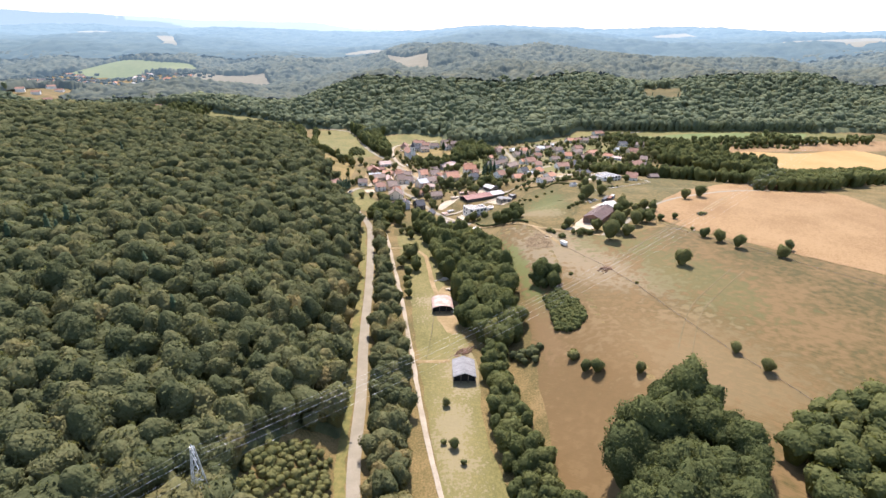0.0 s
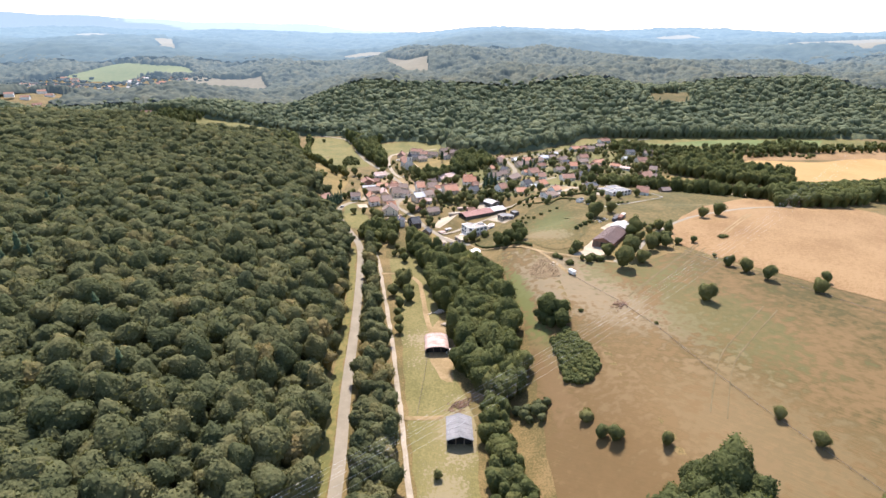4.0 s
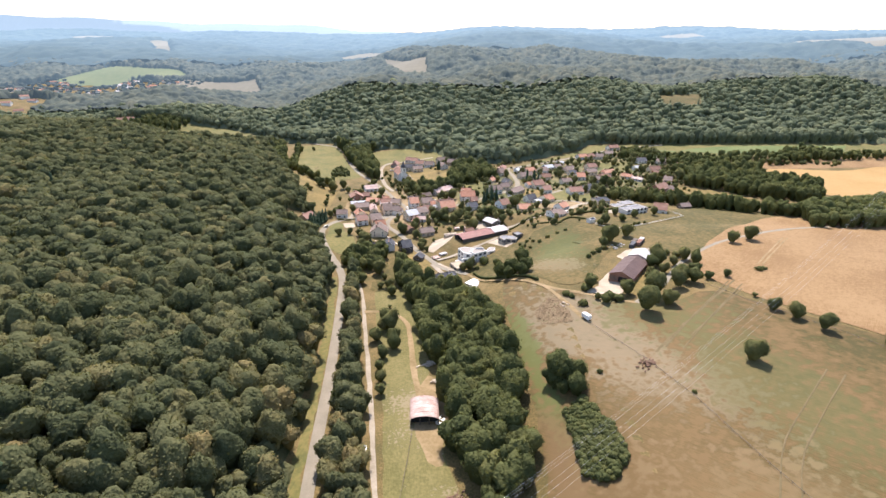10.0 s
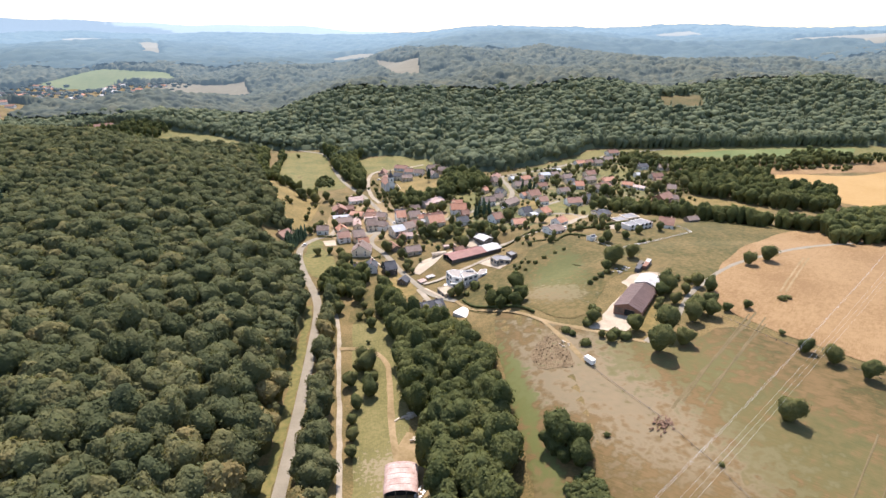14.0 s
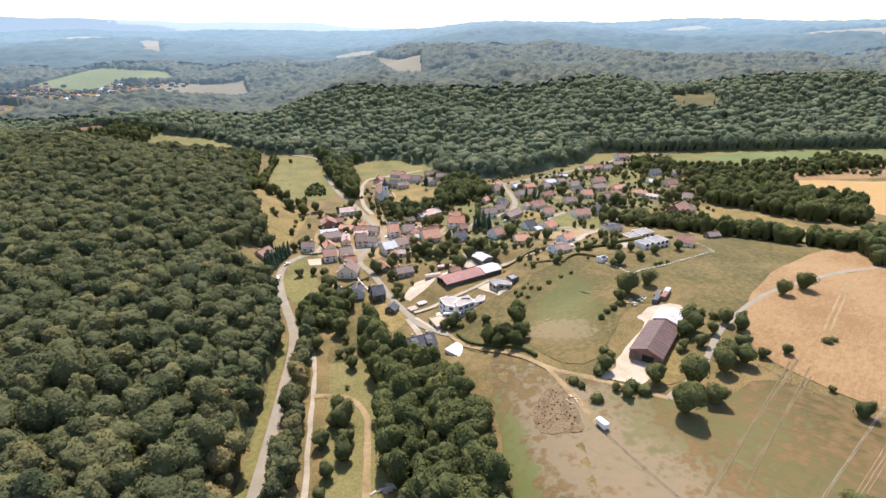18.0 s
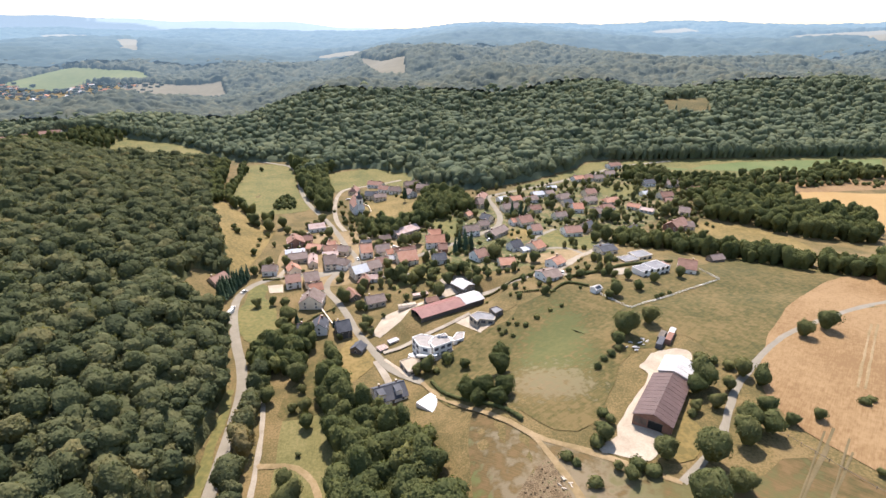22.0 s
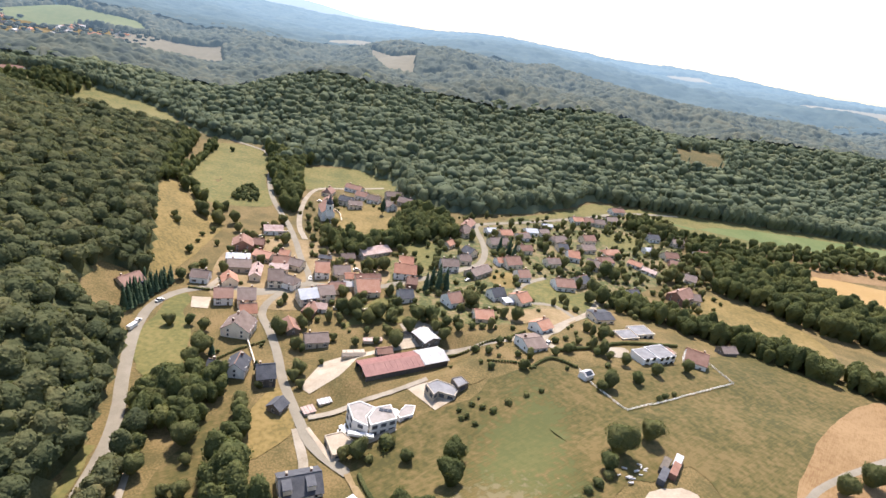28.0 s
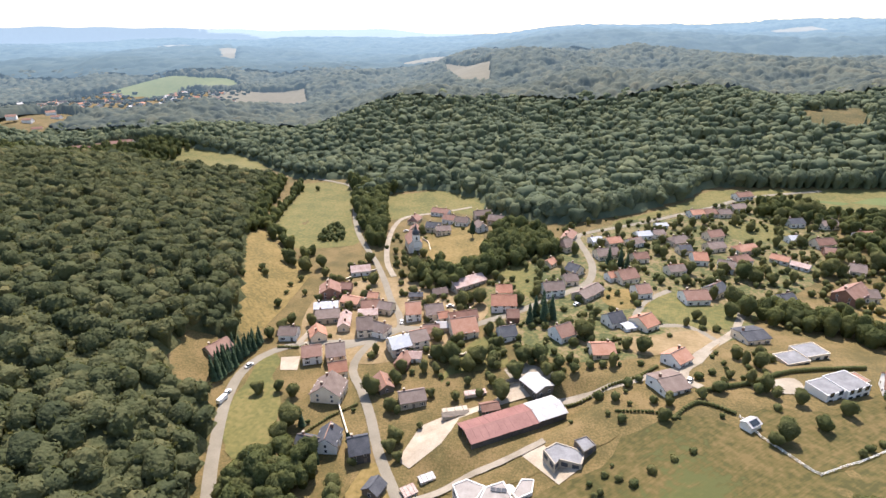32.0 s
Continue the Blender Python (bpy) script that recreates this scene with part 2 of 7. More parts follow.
FAR_HAZE = (900, 3600, 0.22)  # haze painted as a pale blue glow, growing with distance
MAT = {
    "ground": material("rough_grass", [(0.088, 0.069, 0.022), (0.137, 0.097, 0.033), (0.186, 0.125, 0.051)], 14, fine=18, grain=0.85, bump=0.5, depth=0.3, contrast=1.5),
    "meadow": material("meadow_grass", [(0.06, 0.053, 0.014), (0.084, 0.068, 0.018), (0.108, 0.08, 0.025), (0.141, 0.098, 0.035)], 26, fine=11, grain=0.95, bump=0.4, depth=0.2, stains=[((88, 400), (14, 34), -12, (0.092, 0.100, 0.030), 0.6), ((78, 372), (16, 14), 0, (0.200, 0.148, 0.080), 0.6)], contrast=1.4, streak=(35, 2.2, 0.5)),
    "lush": material("lush_grass", [(0.095, 0.095, 0.028), (0.135, 0.118, 0.035), (0.175, 0.141, 0.048)], 26, fine=11, grain=0.95, bump=0.4, depth=0.2, contrast=1.3, streak=(75, 2.0, 0.4)),
    "strip": material("mown_strip_grass", [(0.1, 0.091, 0.027), (0.139, 0.119, 0.039), (0.179, 0.145, 0.056)], 14, fine=11, grain=0.95, bump=0.4, depth=0.2, stains=[((9, 268), (12, 20), 0, (0.245, 0.190, 0.110), 0.85), ((16, 205), (10, 18), 0, (0.235, 0.185, 0.105), 0.8), ((12, 165), (8, 30), 5, (0.235, 0.185, 0.105), 0.7)], contrast=1.05, streak=(98, 1.4, 0.5)),
    "pasture": material("dry_pasture", [(0.066, 0.053, 0.016), (0.096, 0.066, 0.022), (0.118, 0.077, 0.028), (0.144, 0.09, 0.036)], 40, fine=11, grain=0.95, bump=0.4, depth=0.2, stains=[((75, 323), (8, 11), 10, (0.105, 0.078, 0.036), 0.8), ((88, 285), (26, 62), 28, (0.225, 0.172, 0.105), 0.65), ((66, 165), (36, 84), -18, (0.130, 0.078, 0.030), 0.8), ((53, 290), (5, 48), 6, (0.098, 0.108, 0.030), 0.85), ((56, 225), (6, 26), 4, (0.15, 0.092, 0.04), 0.7), ((135, 255), (24, 60), 20, (0.106, 0.098, 0.034), 0.55), ((118, 308), (26, 22), 0, (0.115, 0.104, 0.037), 0.55), ((110, 180), (28, 50), 30, (0.19, 0.130, 0.062), 0.5)], contrast=1.5, streak=(-42, 1.6, 0.55)),
    "straw": material("dry_straw_grass", [(0.125, 0.094, 0.028), (0.18, 0.125, 0.039), (0.225, 0.154, 0.054)], 20, fine=11, grain=0.95, bump=0.4, depth=0.2, contrast=1.4),
    "stubble": material("wheat_stubble", [(0.185, 0.106, 0.043), (0.225, 0.136, 0.059), (0.257, 0.16, 0.074)], 40, fine=22, grain=0.85, bump=0.3, depth=0.15, contrast=1.3, streak=(48, 1.6, 0.8)),
    "ripe": material("ripe_wheat", [(0.30, 0.18, 0.06), (0.36, 0.23, 0.09)], 50, fine=14, bump=0.3, depth=0.2),
    "weeds": material("rust_brown_weeds", [(0.070, 0.050, 0.024), (0.125, 0.082, 0.040), (0.185, 0.130, 0.072), (0.10, 0.095, 0.035)], 3.5, fine=7, grain=0.8, bump=0.8, depth=0.4),
    "gardens": material("garden_grass_and_earth", [(0.062, 0.070, 0.022), (0.105, 0.104, 0.034), (0.165, 0.125, 0.052), (0.21, 0.155, 0.078)], 13, fine=7, grain=0.8, bump=0.4, depth=0.2, contrast=1.7),
    "rust": material("rust_brown_brush", [(0.075, 0.042, 0.026), (0.14, 0.080, 0.050), (0.21, 0.13, 0.085)], 1.2, fine=6, bump=0.6),
    "worn": material("worn_pasture", [(0.102, 0.079, 0.034), (0.132, 0.098, 0.045), (0.162, 0.118, 0.06)], 9, fine=9, bump=0.5, depth=0.2),
    "bare": material("bare_dry_soil", [(0.177, 0.123, 0.054), (0.234, 0.163, 0.078), (0.291, 0.206, 0.109)], 12, fine=9, bump=0.5, depth=0.2, contrast=1.4),
    "asphalt": material("worn_asphalt", [(0.185, 0.157, 0.114), (0.228, 0.195, 0.142), (0.268, 0.23, 0.172)], 9, fine=20, bump=0.2, depth=0.02),
    "gravel": material("pale_limestone_gravel", [(0.22, 0.179, 0.124), (0.295, 0.245, 0.178), (0.37, 0.314, 0.239)], 7, fine=14, bump=0.5, depth=0.05),
    "leaf": material("oak_leaves", [(0.05, 0.062, 0.036), (0.094, 0.104, 0.049), (0.137, 0.139, 0.065), (0.192, 0.172, 0.076), (0.262, 0.204, 0.09)], 7, fine=9, bump=1.0, island=0.14, tint=1.1, depth=0.5, detail=2, leafy=0.38),
    "leaf_belt": material("ash_and_alder_leaves", [(0.068, 0.083, 0.036), (0.119, 0.131, 0.051), (0.17, 0.172, 0.065), (0.237, 0.217, 0.08)], 7, fine=9, bump=1.0, island=0.2, tint=0.8, depth=0.5, detail=2, leafy=0.45),
    "green_meadow": material("moist_green_meadow", [(0.085, 0.115, 0.035), (0.115, 0.140, 0.045), (0.150, 0.160, 0.058)], 40, fine=12, bump=0.3, depth=0.2),
    # hill leaves: base colour lightened and blued to stand for haze
    "leaf_hill": material("hill_wood_leaves_hazed", [(0.092, 0.114, 0.076), (0.14, 0.161, 0.095), (0.188, 0.198, 0.108), (0.252, 0.232, 0.116)], 22, fine=16, bump=0.5, island=0.10, tint=0.8, depth=0.5, detail=4, leafy=0.3),
    # far leaves: haze put into a bluish base colour and the glow
    "leaf_far": material("far_wood_leaves_hazed", [(0.047, 0.055, 0.046), (0.071, 0.079, 0.057), (0.095, 0.097, 0.065), (0.126, 0.114, 0.07)], 70, fine=8, bump=0.8, tint=1.0, depth=1.6, detail=5, far=FAR_HAZE),
    "leaf_haze": material("distant_woods_hazed", [(0.027, 0.04, 0.037), (0.043, 0.058, 0.048), (0.066, 0.078, 0.06)], 260, fine=7, bump=0.8, tint=0.6, depth=5.0, detail=6, far=(600, 3400, 0.24)),
    # horizon hills: pale haze put into the colour and an even glow
    "haze_hill": material("distant_hills_hazed", [(0.08, 0.10, 0.11), (0.10, 0.12, 0.13)], 300, bump=0, glow=(0.20, 0.27, 0.34, 0.9)),
    # far fields carry the same painted haze glow
    "pale_far": material("far_pale_fields_hazed", [(0.14, 0.118, 0.075), (0.19, 0.16, 0.105)], 120, bump=0, far=FAR_HAZE),
    "green_far": material("far_green_meadows_hazed", [(0.105, 0.125, 0.05), (0.15, 0.155, 0.065)], 120, bump=0, far=FAR_HAZE),
    "leaf_tree": material("broad_leaves", [(0.058, 0.073, 0.03), (0.103, 0.113, 0.045), (0.161, 0.155, 0.061), (0.219, 0.187, 0.074)], 6, fine=7, bump=0.7, island=0.2, spread=0.35, depth=0.3, detail=3, leafy=0.35),
    "needle": material("dark_needles", [(0.020, 0.036, 0.018), (0.036, 0.058, 0.026), (0.052, 0.076, 0.032)], 6, fine=8, bump=0.9, island=0.3, depth=0.3),
    "bark": material("grey_brown_bark", [(0.07, 0.055, 0.04), (0.13, 0.105, 0.08)], 1.2, bump=0.6),
    "tile": material("red_clay_tiles", [(0.172, 0.088, 0.059), (0.263, 0.147, 0.105), (0.344, 0.211, 0.158)], 3, fine=7, bump=0.5, spread=0.35),
    "tile_brown": material("weathered_brown_tiles", [(0.127, 0.088, 0.069), (0.206, 0.15, 0.121), (0.294, 0.225, 0.184)], 3, fine=7, bump=0.5, spread=0.35),
    "slate": material("grey_slate", [(0.045, 0.045, 0.05), (0.085, 0.085, 0.09), (0.13, 0.125, 0.125)], 3, fine=7, bump=0.4, spread=0.2),
    "tin": material("pale_sheet_metal", [(0.36, 0.33, 0.30), (0.46, 0.43, 0.40), (0.54, 0.51, 0.48)], 5, fine=6, rough=0.8, bump=0.2),
    "yard": material("white_limestone_yard", [(0.289, 0.227, 0.158), (0.385, 0.311, 0.224), (0.482, 0.4, 0.3)], 8, fine=12, bump=0.4, depth=0.05),
    "pinktin": material("faded_red_sheet_roof", [(0.288, 0.173, 0.137), (0.418, 0.288, 0.238), (0.504, 0.396, 0.346)], 4, fine=6, rough=0.6, bump=0.3),
    "redtin": material("red_sheet_roof", [(0.20, 0.085, 0.068), (0.275, 0.125, 0.10)], 5, fine=7, rough=0.6, bump=0.2),
    "render": material("cream_lime_render", [(0.56, 0.451, 0.318), (0.717, 0.594, 0.435), (0.829, 0.715, 0.562)], 3, fine=8, bump=0.2, spread=0.4),
    "white": material("white_render", [(0.70, 0.65, 0.58), (0.80, 0.76, 0.70)], 3, fine=8, bump=0.1),
    "stone": material("pale_stone", [(0.36, 0.29, 0.21), (0.50, 0.42, 0.32)], 2, fine=6, bump=0.4),
    "wood": material("grey_weathered_wood", [(0.10, 0.08, 0.06), (0.20, 0.165, 0.13)], 2, fine=9, bump=0.4),
    # near-black: painted shade inside openings, also doors and tyres
    "dark": material("dark_opening", [(0.015, 0.015, 0.015), (0.03, 0.028, 0.026)], 2),
    "tile_orange": material("orange_clay_tiles", [(0.282, 0.127, 0.081), (0.397, 0.196, 0.123), (0.481, 0.274, 0.19)], 3, fine=7, bump=0.5, spread=0.35),
    "slatewhite": material("pale_grey_sheets", [(0.38, 0.38, 0.38), (0.55, 0.54, 0.53)], 3, fine=7, bump=0.3),
    "brick": material("red_brown_render", [(0.20, 0.10, 0.07), (0.30, 0.16, 0.11)], 2, fine=7, bump=0.3),
    "dark_wood": material("dark_stained_boards", [(0.05, 0.045, 0.04), (0.10, 0.09, 0.08)], 2, fine=9, bump=0.4),
    "zinc": material("grey_sheet_metal", [(0.15, 0.145, 0.14), (0.215, 0.205, 0.20), (0.28, 0.27, 0.26)], 4, fine=6, rough=0.85, bump=0.2),
    "browntin": material("brown_sheet_roof", [(0.091, 0.056, 0.046), (0.137, 0.085, 0.072)], 5, fine=7, rough=0.6, bump=0.2),
    "roof_felt": material("beige_roof_felt", [(0.24, 0.205, 0.175), (0.31, 0.27, 0.235), (0.36, 0.32, 0.28)], 3, fine=7, bump=0.2),
    "steel": material("galvanised_steel", [(0.45, 0.46, 0.47), (0.60, 0.61, 0.62)], 1, rough=0.45, metal=0.6, bump=0.1),
}


def glass_material():
    m = bpy.data.materials.new("window_glass")
    m.use_nodes = True
    p = m.node_tree.nodes["Principled BSDF"]
    p.inputs["Base Color"].default_value = (0.03, 0.035, 0.04, 1)
    p.inputs["Roughness"].default_value = 0.08
    p.inputs["Specular IOR Level"].default_value = 0.6
    return m


MAT["glass"] = glass_material()


# ---- shape of the land ----
def sst(a, b, v):
    u = np.clip((np.asarray(v, float) - a) / (b - a), 0, 1)
    return u * u * (3 - 2 * u)


def road_x(y):
    return np.interp(y, [-200, 135, 233, 297, 348, 397, 434, 470, 520, 620, 760, 900], [2, -22, -32, -38, -44, -51, -63, -76, -84, -100, -150, -190])


def height(x,y):
    x=np.asarray(x,float); y=np.asarray(y,float)
    d=np.maximum(0,road_x(y)-8-x)
    w=(19*(1-np.exp(-d/22))+19*(1-np.exp(-d/150)))*(1-sst(0,1,(y-440-1.15*np.minimum(d,240))/(320-.5*np.minimum(d,240))))
    e=21*sst(24,80,x+.12*(y-260))*(1-sst(330,430,y-.9*(x-40)*(x<140)-90*(x>=140)))
    e=e+12*np.exp(-(((x-215)/120)**2+((y-250)/170)**2))*sst(60,140,x)
    v=21*sst(0,135,x)*np.exp(-((y-430)/110)**2)
    e=np.maximum(e,v)
    low=7*sst(-40,60,x)*sst(430,540,y)*(1-.5*sst(150,320,x))
    e=e*(1-sst(460,600,y))+low*(1-sst(700,900,y))
    n=sst(700,1250,y+.10*x+30*np.sin(x/170))*(50+12*np.sin(x/260+.6)+9*np.sin(y/210+x/400))
    n=n*(1-(1-sst(-420,-130,x-.12*(y-900)))*(1-sst(1500,2200,y)))
    f=sst(1700,4600,y)*72+sst(1000,1500,y)*(9*np.sin(y/120+x/520)+8*np.sin(x/310-y/400+1))*(1-.5*sst(2500,4500,y))
    n=n+sst(830,960,y-.1*x)*(7*np.sin(x/62+y/115)+7*np.sin(y/58-x/140)+4*np.sin(x/37-y/90))*(1-.6*sst(1500,2500,y))
    f=f+42*sst(1100,2400,y)*sst(-500,150,x-.1*(y-1200))
    h=w+e+n+f
    u,q=(x-42)*.866+(y-461)*.5,(y-461)*.866-(x-42)*.5
    return h+(5.4-h)*(1-sst(.7,1.35,np.hypot(u/34,q/13)))


def hz(x, y):
    return float(height(x, y))


# ---- mesh helpers ----
def mesh_object(name, verts, faces, mat, parent=None, smooth=False):
    me = bpy.data.meshes.new(name)
    me.from_pydata([tuple(v) for v in verts], [], [tuple(f) for f in faces])
    me.materials.append(MAT[mat] if isinstance(mat, str) else mat)
    if smooth:
        me.polygons.foreach_set("use_smooth", [True] * len(me.polygons))
    me.update()
    ob = new(name, me)
    ob.parent = parent
    return ob


def tri_object(name, verts, tris, mat, smooth=False):
    """A large mesh from arrays."""
    me = bpy.data.meshes.new(name)
    me.vertices.add(len(verts))
    me.vertices.foreach_set("co", np.asarray(verts, np.float32).ravel())
    me.loops.add(len(tris) * 3)
    me.loops.foreach_set("vertex_index", np.asarray(tris, np.int32).ravel())
    me.polygons.add(len(tris))
    me.polygons.foreach_set("loop_start", np.arange(0, len(tris) * 3, 3, dtype=np.int32))
    if smooth:
        me.polygons.foreach_set("use_smooth", [True] * len(tris))
    me.materials.append(MAT[mat])
    me.update(calc_edges=True)
    me.validate()
    return new(name, me)


def inside(poly, x, y):
    """Which points lie in the polygon."""
    x, y = np.asarray(x, float), np.asarray(y, float)
    hit = np.zeros(x.shape, bool)
    for (ax, ay), (bx, by) in zip(poly, poly[1:] + poly[:1]):
        cross = (ay > y) != (by > y)
        hit ^= cross & (x < (bx - ax) * (y - ay) / (by - ay + 1e-12) + ax)
    return hit


def rounded(poly, step, close=True, wobble=0.0, seed=1):
    """A smooth line through the points (Catmull-Rom), with a point every step metres."""
    pts = [Vector((*p[:2], 0)) for p in poly]
    rnd = random.Random(seed)
    out, n = [], len(pts)
    for i in range(n if close else n - 1):
        if close:
            a, b, c, d = pts[i - 1], pts[i], pts[(i + 1) % n], pts[(i + 2) % n]
        else:
            a, b, c, d = pts[max(i - 1, 0)], pts[i], pts[i + 1], pts[min(i + 2, n - 1)]
        k = max(2, int((c - b).length / step))
        for j in range(k):
            t = j / k
            p = 0.5 * ((2 * b) + (c - a) * t + (2 * a - 5 * b + 4 * c - d) * t * t + (3 * b - a - 3 * c + d) * t ** 3)
            out.append((p.x + rnd.uniform(-wobble, wobble), p.y + rnd.uniform(-wobble, wobble)))
    if not close:
        out.append((pts[-1].x, pts[-1].y))
    return out


from mathutils import geometry as plane_geometry


def patch(name, poly, mat, lift=0.15, step=7.0, soft=True, wobble=0.6, label="", category="field", kind="structure"):
    """A piece of land that lies on the ground within an outline."""
    line = rounded(poly, step, wobble=wobble, seed=len(name)) if soft else [tuple(p) for p in poly]
    xs, ys = [p[0] for p in line], [p[1] for p in line]
    gx, gy = np.meshgrid(np.arange(min(xs), max(xs), step), np.arange(min(ys), max(ys), step))
    keep = inside(line, gx, gy)
    pts = [Vector(p) for p in line] + [Vector(p) for p in zip(gx[keep], gy[keep])]
    n = len(line)
    v, _, f, *_ = plane_geometry.delaunay_2d_cdt(pts, [], [list(range(n))], 1, 0.01)
    z = height([p.x for p in v], [p.y for p in v]) + lift
    ob = mesh_object(name, [(p.x, p.y, q) for p, q in zip(v, z)], [g if plane_geometry.normal([Vector((*v[i], 0)) for i in g]).z > 0 else g[::-1] for g in f], mat, smooth=True)
    return tagged(ob, label, category, kind=kind)


def ribbon(name, pts, width, mat, lift=0.3, step=5.0, label="", category="road", kind="structure", edge=0.0):
    line = rounded(pts, step, close=False)
    verts, faces = [], []
    rnd = random.Random(len(line))
    for i, (x, y) in enumerate(line):
        a, b = line[max(i - 1, 0)], line[min(i + 1, len(line) - 1)]
        d = Vector((b[0] - a[0], b[1] - a[1])).normalized()
        q = Vector((-d.y, d.x))
        zc = hz(x, y) + lift
        for s in (-0.5, -0.17, 0.17, 0.5):
            w = width * s + (rnd.uniform(-edge, edge) if abs(s) == 0.5 else 0)
            px, py = x + q.x * w, y + q.y * w
            verts.append((px, py, max(zc, hz(px, py) + lift * 0.7) - (0.06 if abs(s) == 0.5 else 0)))
        if i:
            for k in range(3):
                o = 4 * i + k
                faces.append((o - 4, o, o + 1, o - 3))
    ob = mesh_object(name, verts, faces, mat, smooth=True)
    return tagged(ob, label, category, kind=kind)


# ---- ground ----
gxs = np.concatenate([np.linspace(-7500, -700, 50)[:-1], np.linspace(-700, -130, 60)[:-1], np.linspace(-130, 280, 170)[:-1], np.linspace(280, 900, 50)[:-1], np.linspace(900, 4600, 36)])
gys = np.concatenate([np.linspace(-1500, 60, 26)[:-1], np.linspace(60, 720, 270)[:-1], np.linspace(720, 1500, 70)[:-1], np.linspace(1500, 4700, 60)])
GX, GY = np.meshgrid(gxs, gys)
GZ = height(GX, GY)
nx, ny = len(gxs), len(gys)
idx = np.arange(nx * ny).reshape(ny, nx)
quads = np.stack([idx[:-1, :-1], idx[:-1, 1:], idx[1:, 1:], idx[1:, :-1]], -1).reshape(-1, 4)
ground = mesh_object("ground", np.stack([GX, GY, GZ], -1).reshape(-1, 3).tolist(), quads.tolist(), "ground", smooth=True)
tagged(ground, "rolling ground of dry grass reaching the horizon", "ground", kind="structure")


# ---- roads ----
MAIN_ROAD = [(10, 20), (-8, 80), (-22, 135), (-27, 188), (-32, 233), (-37, 290), (-43, 345), (-49, 390), (-56, 413), (-64, 430), (-73, 451), (-79, 468), (-82, 485), (-79, 499), (-70, 509), (-54, 515), (-40, 517), (-30, 520)]
VILLAGE_ROAD = [(30, 398), (15, 410), (5, 426), (-6, 445), (-14, 463), (-23, 480), (-31, 493), (-32, 506), (-28, 519), (-18, 530), (-20, 543), (-31, 566), (-40, 588), (-54, 618), (-77, 660), (-90, 690), (-102, 725), (-113, 766), (-130, 800), (-146, 811), (-170, 822), (-215, 840)]
ribbon("main_road", MAIN_ROAD, 4.8, "asphalt", label="worn grey two-lane asphalt country road", category="road")
ribbon("village_road", VILLAGE_ROAD, 4.0, "asphalt", label="pale grey asphalt road through the village", category="road")
ribbon("farm_track", [(14, 110), (8, 132), (3, 156), (-1, 177), (-5, 205), (-10, 236), (-16, 274), (-24, 318), (-29, 345), (-33, 368), (-41, 396), (-49, 419)], 2.0, "gravel", label="narrow pale gravel farm track", category="track", edge=0.3)

# ---- fields ----
GLADE = [(-402, 862), (-392, 938), (-340, 944), (-285, 905), (-270, 872), (-298, 850)]
patch("pasture", [(50, 364), (70, 345), (89, 334), (124, 318), (150, 325), (181, 290), (230, 240), (300, 150), (240, 60), (130, 70), (48, 96), (48, 150), (49, 205), (51, 255), (48, 313)], "pasture", label="dry tan pasture on the hillside", category="pasture")
patch("stubble_field", [(154, 343), (173, 389), (236, 451), (289, 470), (340, 423), (330, 290), (300, 190), (232, 243), (185, 290)], "stubble", label="harvested pale orange stubble field", category="field", lift=0.2)
patch("meadow_east", [(96, 432), (125, 447), (207, 497), (246, 520), (264, 493), (273, 436), (217, 416), (180, 392), (154, 371), (144, 400), (119, 391)], "meadow", label="green meadow above the village", category="meadow")
patch("meadow_south", [(42, 374), (34, 392), (30, 404), (44, 418), (54, 428), (72, 436), (80, 448), (102, 458), (118, 450), (131, 426), (119, 391), (111, 382), (92, 349), (77, 346), (62, 362)], "meadow", label="green and tan hillside meadow", category="meadow", lift=0.2)
patch("meadow_barns", [(-6, 380), (6, 314), (13, 256), (23, 214), (24, 168), (30, 130), (12, 120), (-3, 209), (-12, 282), (-28, 390)], "strip", label="mown meadow strip round the barns", category="meadow")
patch("orchard_meadow", [(-150, 625), (-151, 650), (-121, 618), (-95, 604), (-90, 573), (-90, 527), (-99, 508), (-119, 548)], "straw", label="dry golden orchard meadow", category="meadow")
patch("valley_field", [(-187, 805), (-137, 807), (-112, 750), (-101, 711), (-85, 673), (-76, 652), (-88, 642), (-114, 635), (-126, 632), (-148, 664), (-167, 731), (-176, 777)], "lush", label="pale green valley hayfield", category="field")
patch("glade_field", GLADE, "lush", label="green glade between woods", category="field")
patch("upper_field", [(-85, 765), (-58, 781), (-34, 787), (4, 764), (28, 724), (31, 697), (7, 713), (-28, 727), (-68, 707)], "lush", label="bright green field below the woods", category="field")
patch("church_field", [(-27, 671), (8, 687), (17, 658), (17, 629), (8, 606), (-10, 611), (-24, 636)], "straw", label="dry golden slope beside the church", category="field")
patch("wheat_field", [(363, 680), (465, 680), (560, 700), (560, 560), (395, 575)], "ripe", label="golden orange ripe wheat field", category="field")
patch("fallow_field", [(423, 726), (508, 737), (640, 760), (600, 705), (472, 692), (374, 685)], "stubble", label="pale brown fallow field", category="field")
patch("river_meadow", [(252, 768), (300, 752), (329, 769), (372, 780), (440, 788), (548, 795), (513, 751), (416, 750), (356, 750)], "green_meadow", label="bright green meadow along the river", category="meadow", soft=False)


# ---- woods ----
def blob_arrays(sub):
    bm = bmesh.new()
    bmesh.ops.create_icosphere(bm, subdivisions=sub, radius=1)
    v = np.array([p.co[:] for p in bm.verts])
    f = np.array([[p.index for p in q.verts] for q in bm.faces])
    bm.free()
    return v, f


BLOB = {1: blob_arrays(1), 2: blob_arrays(2)}


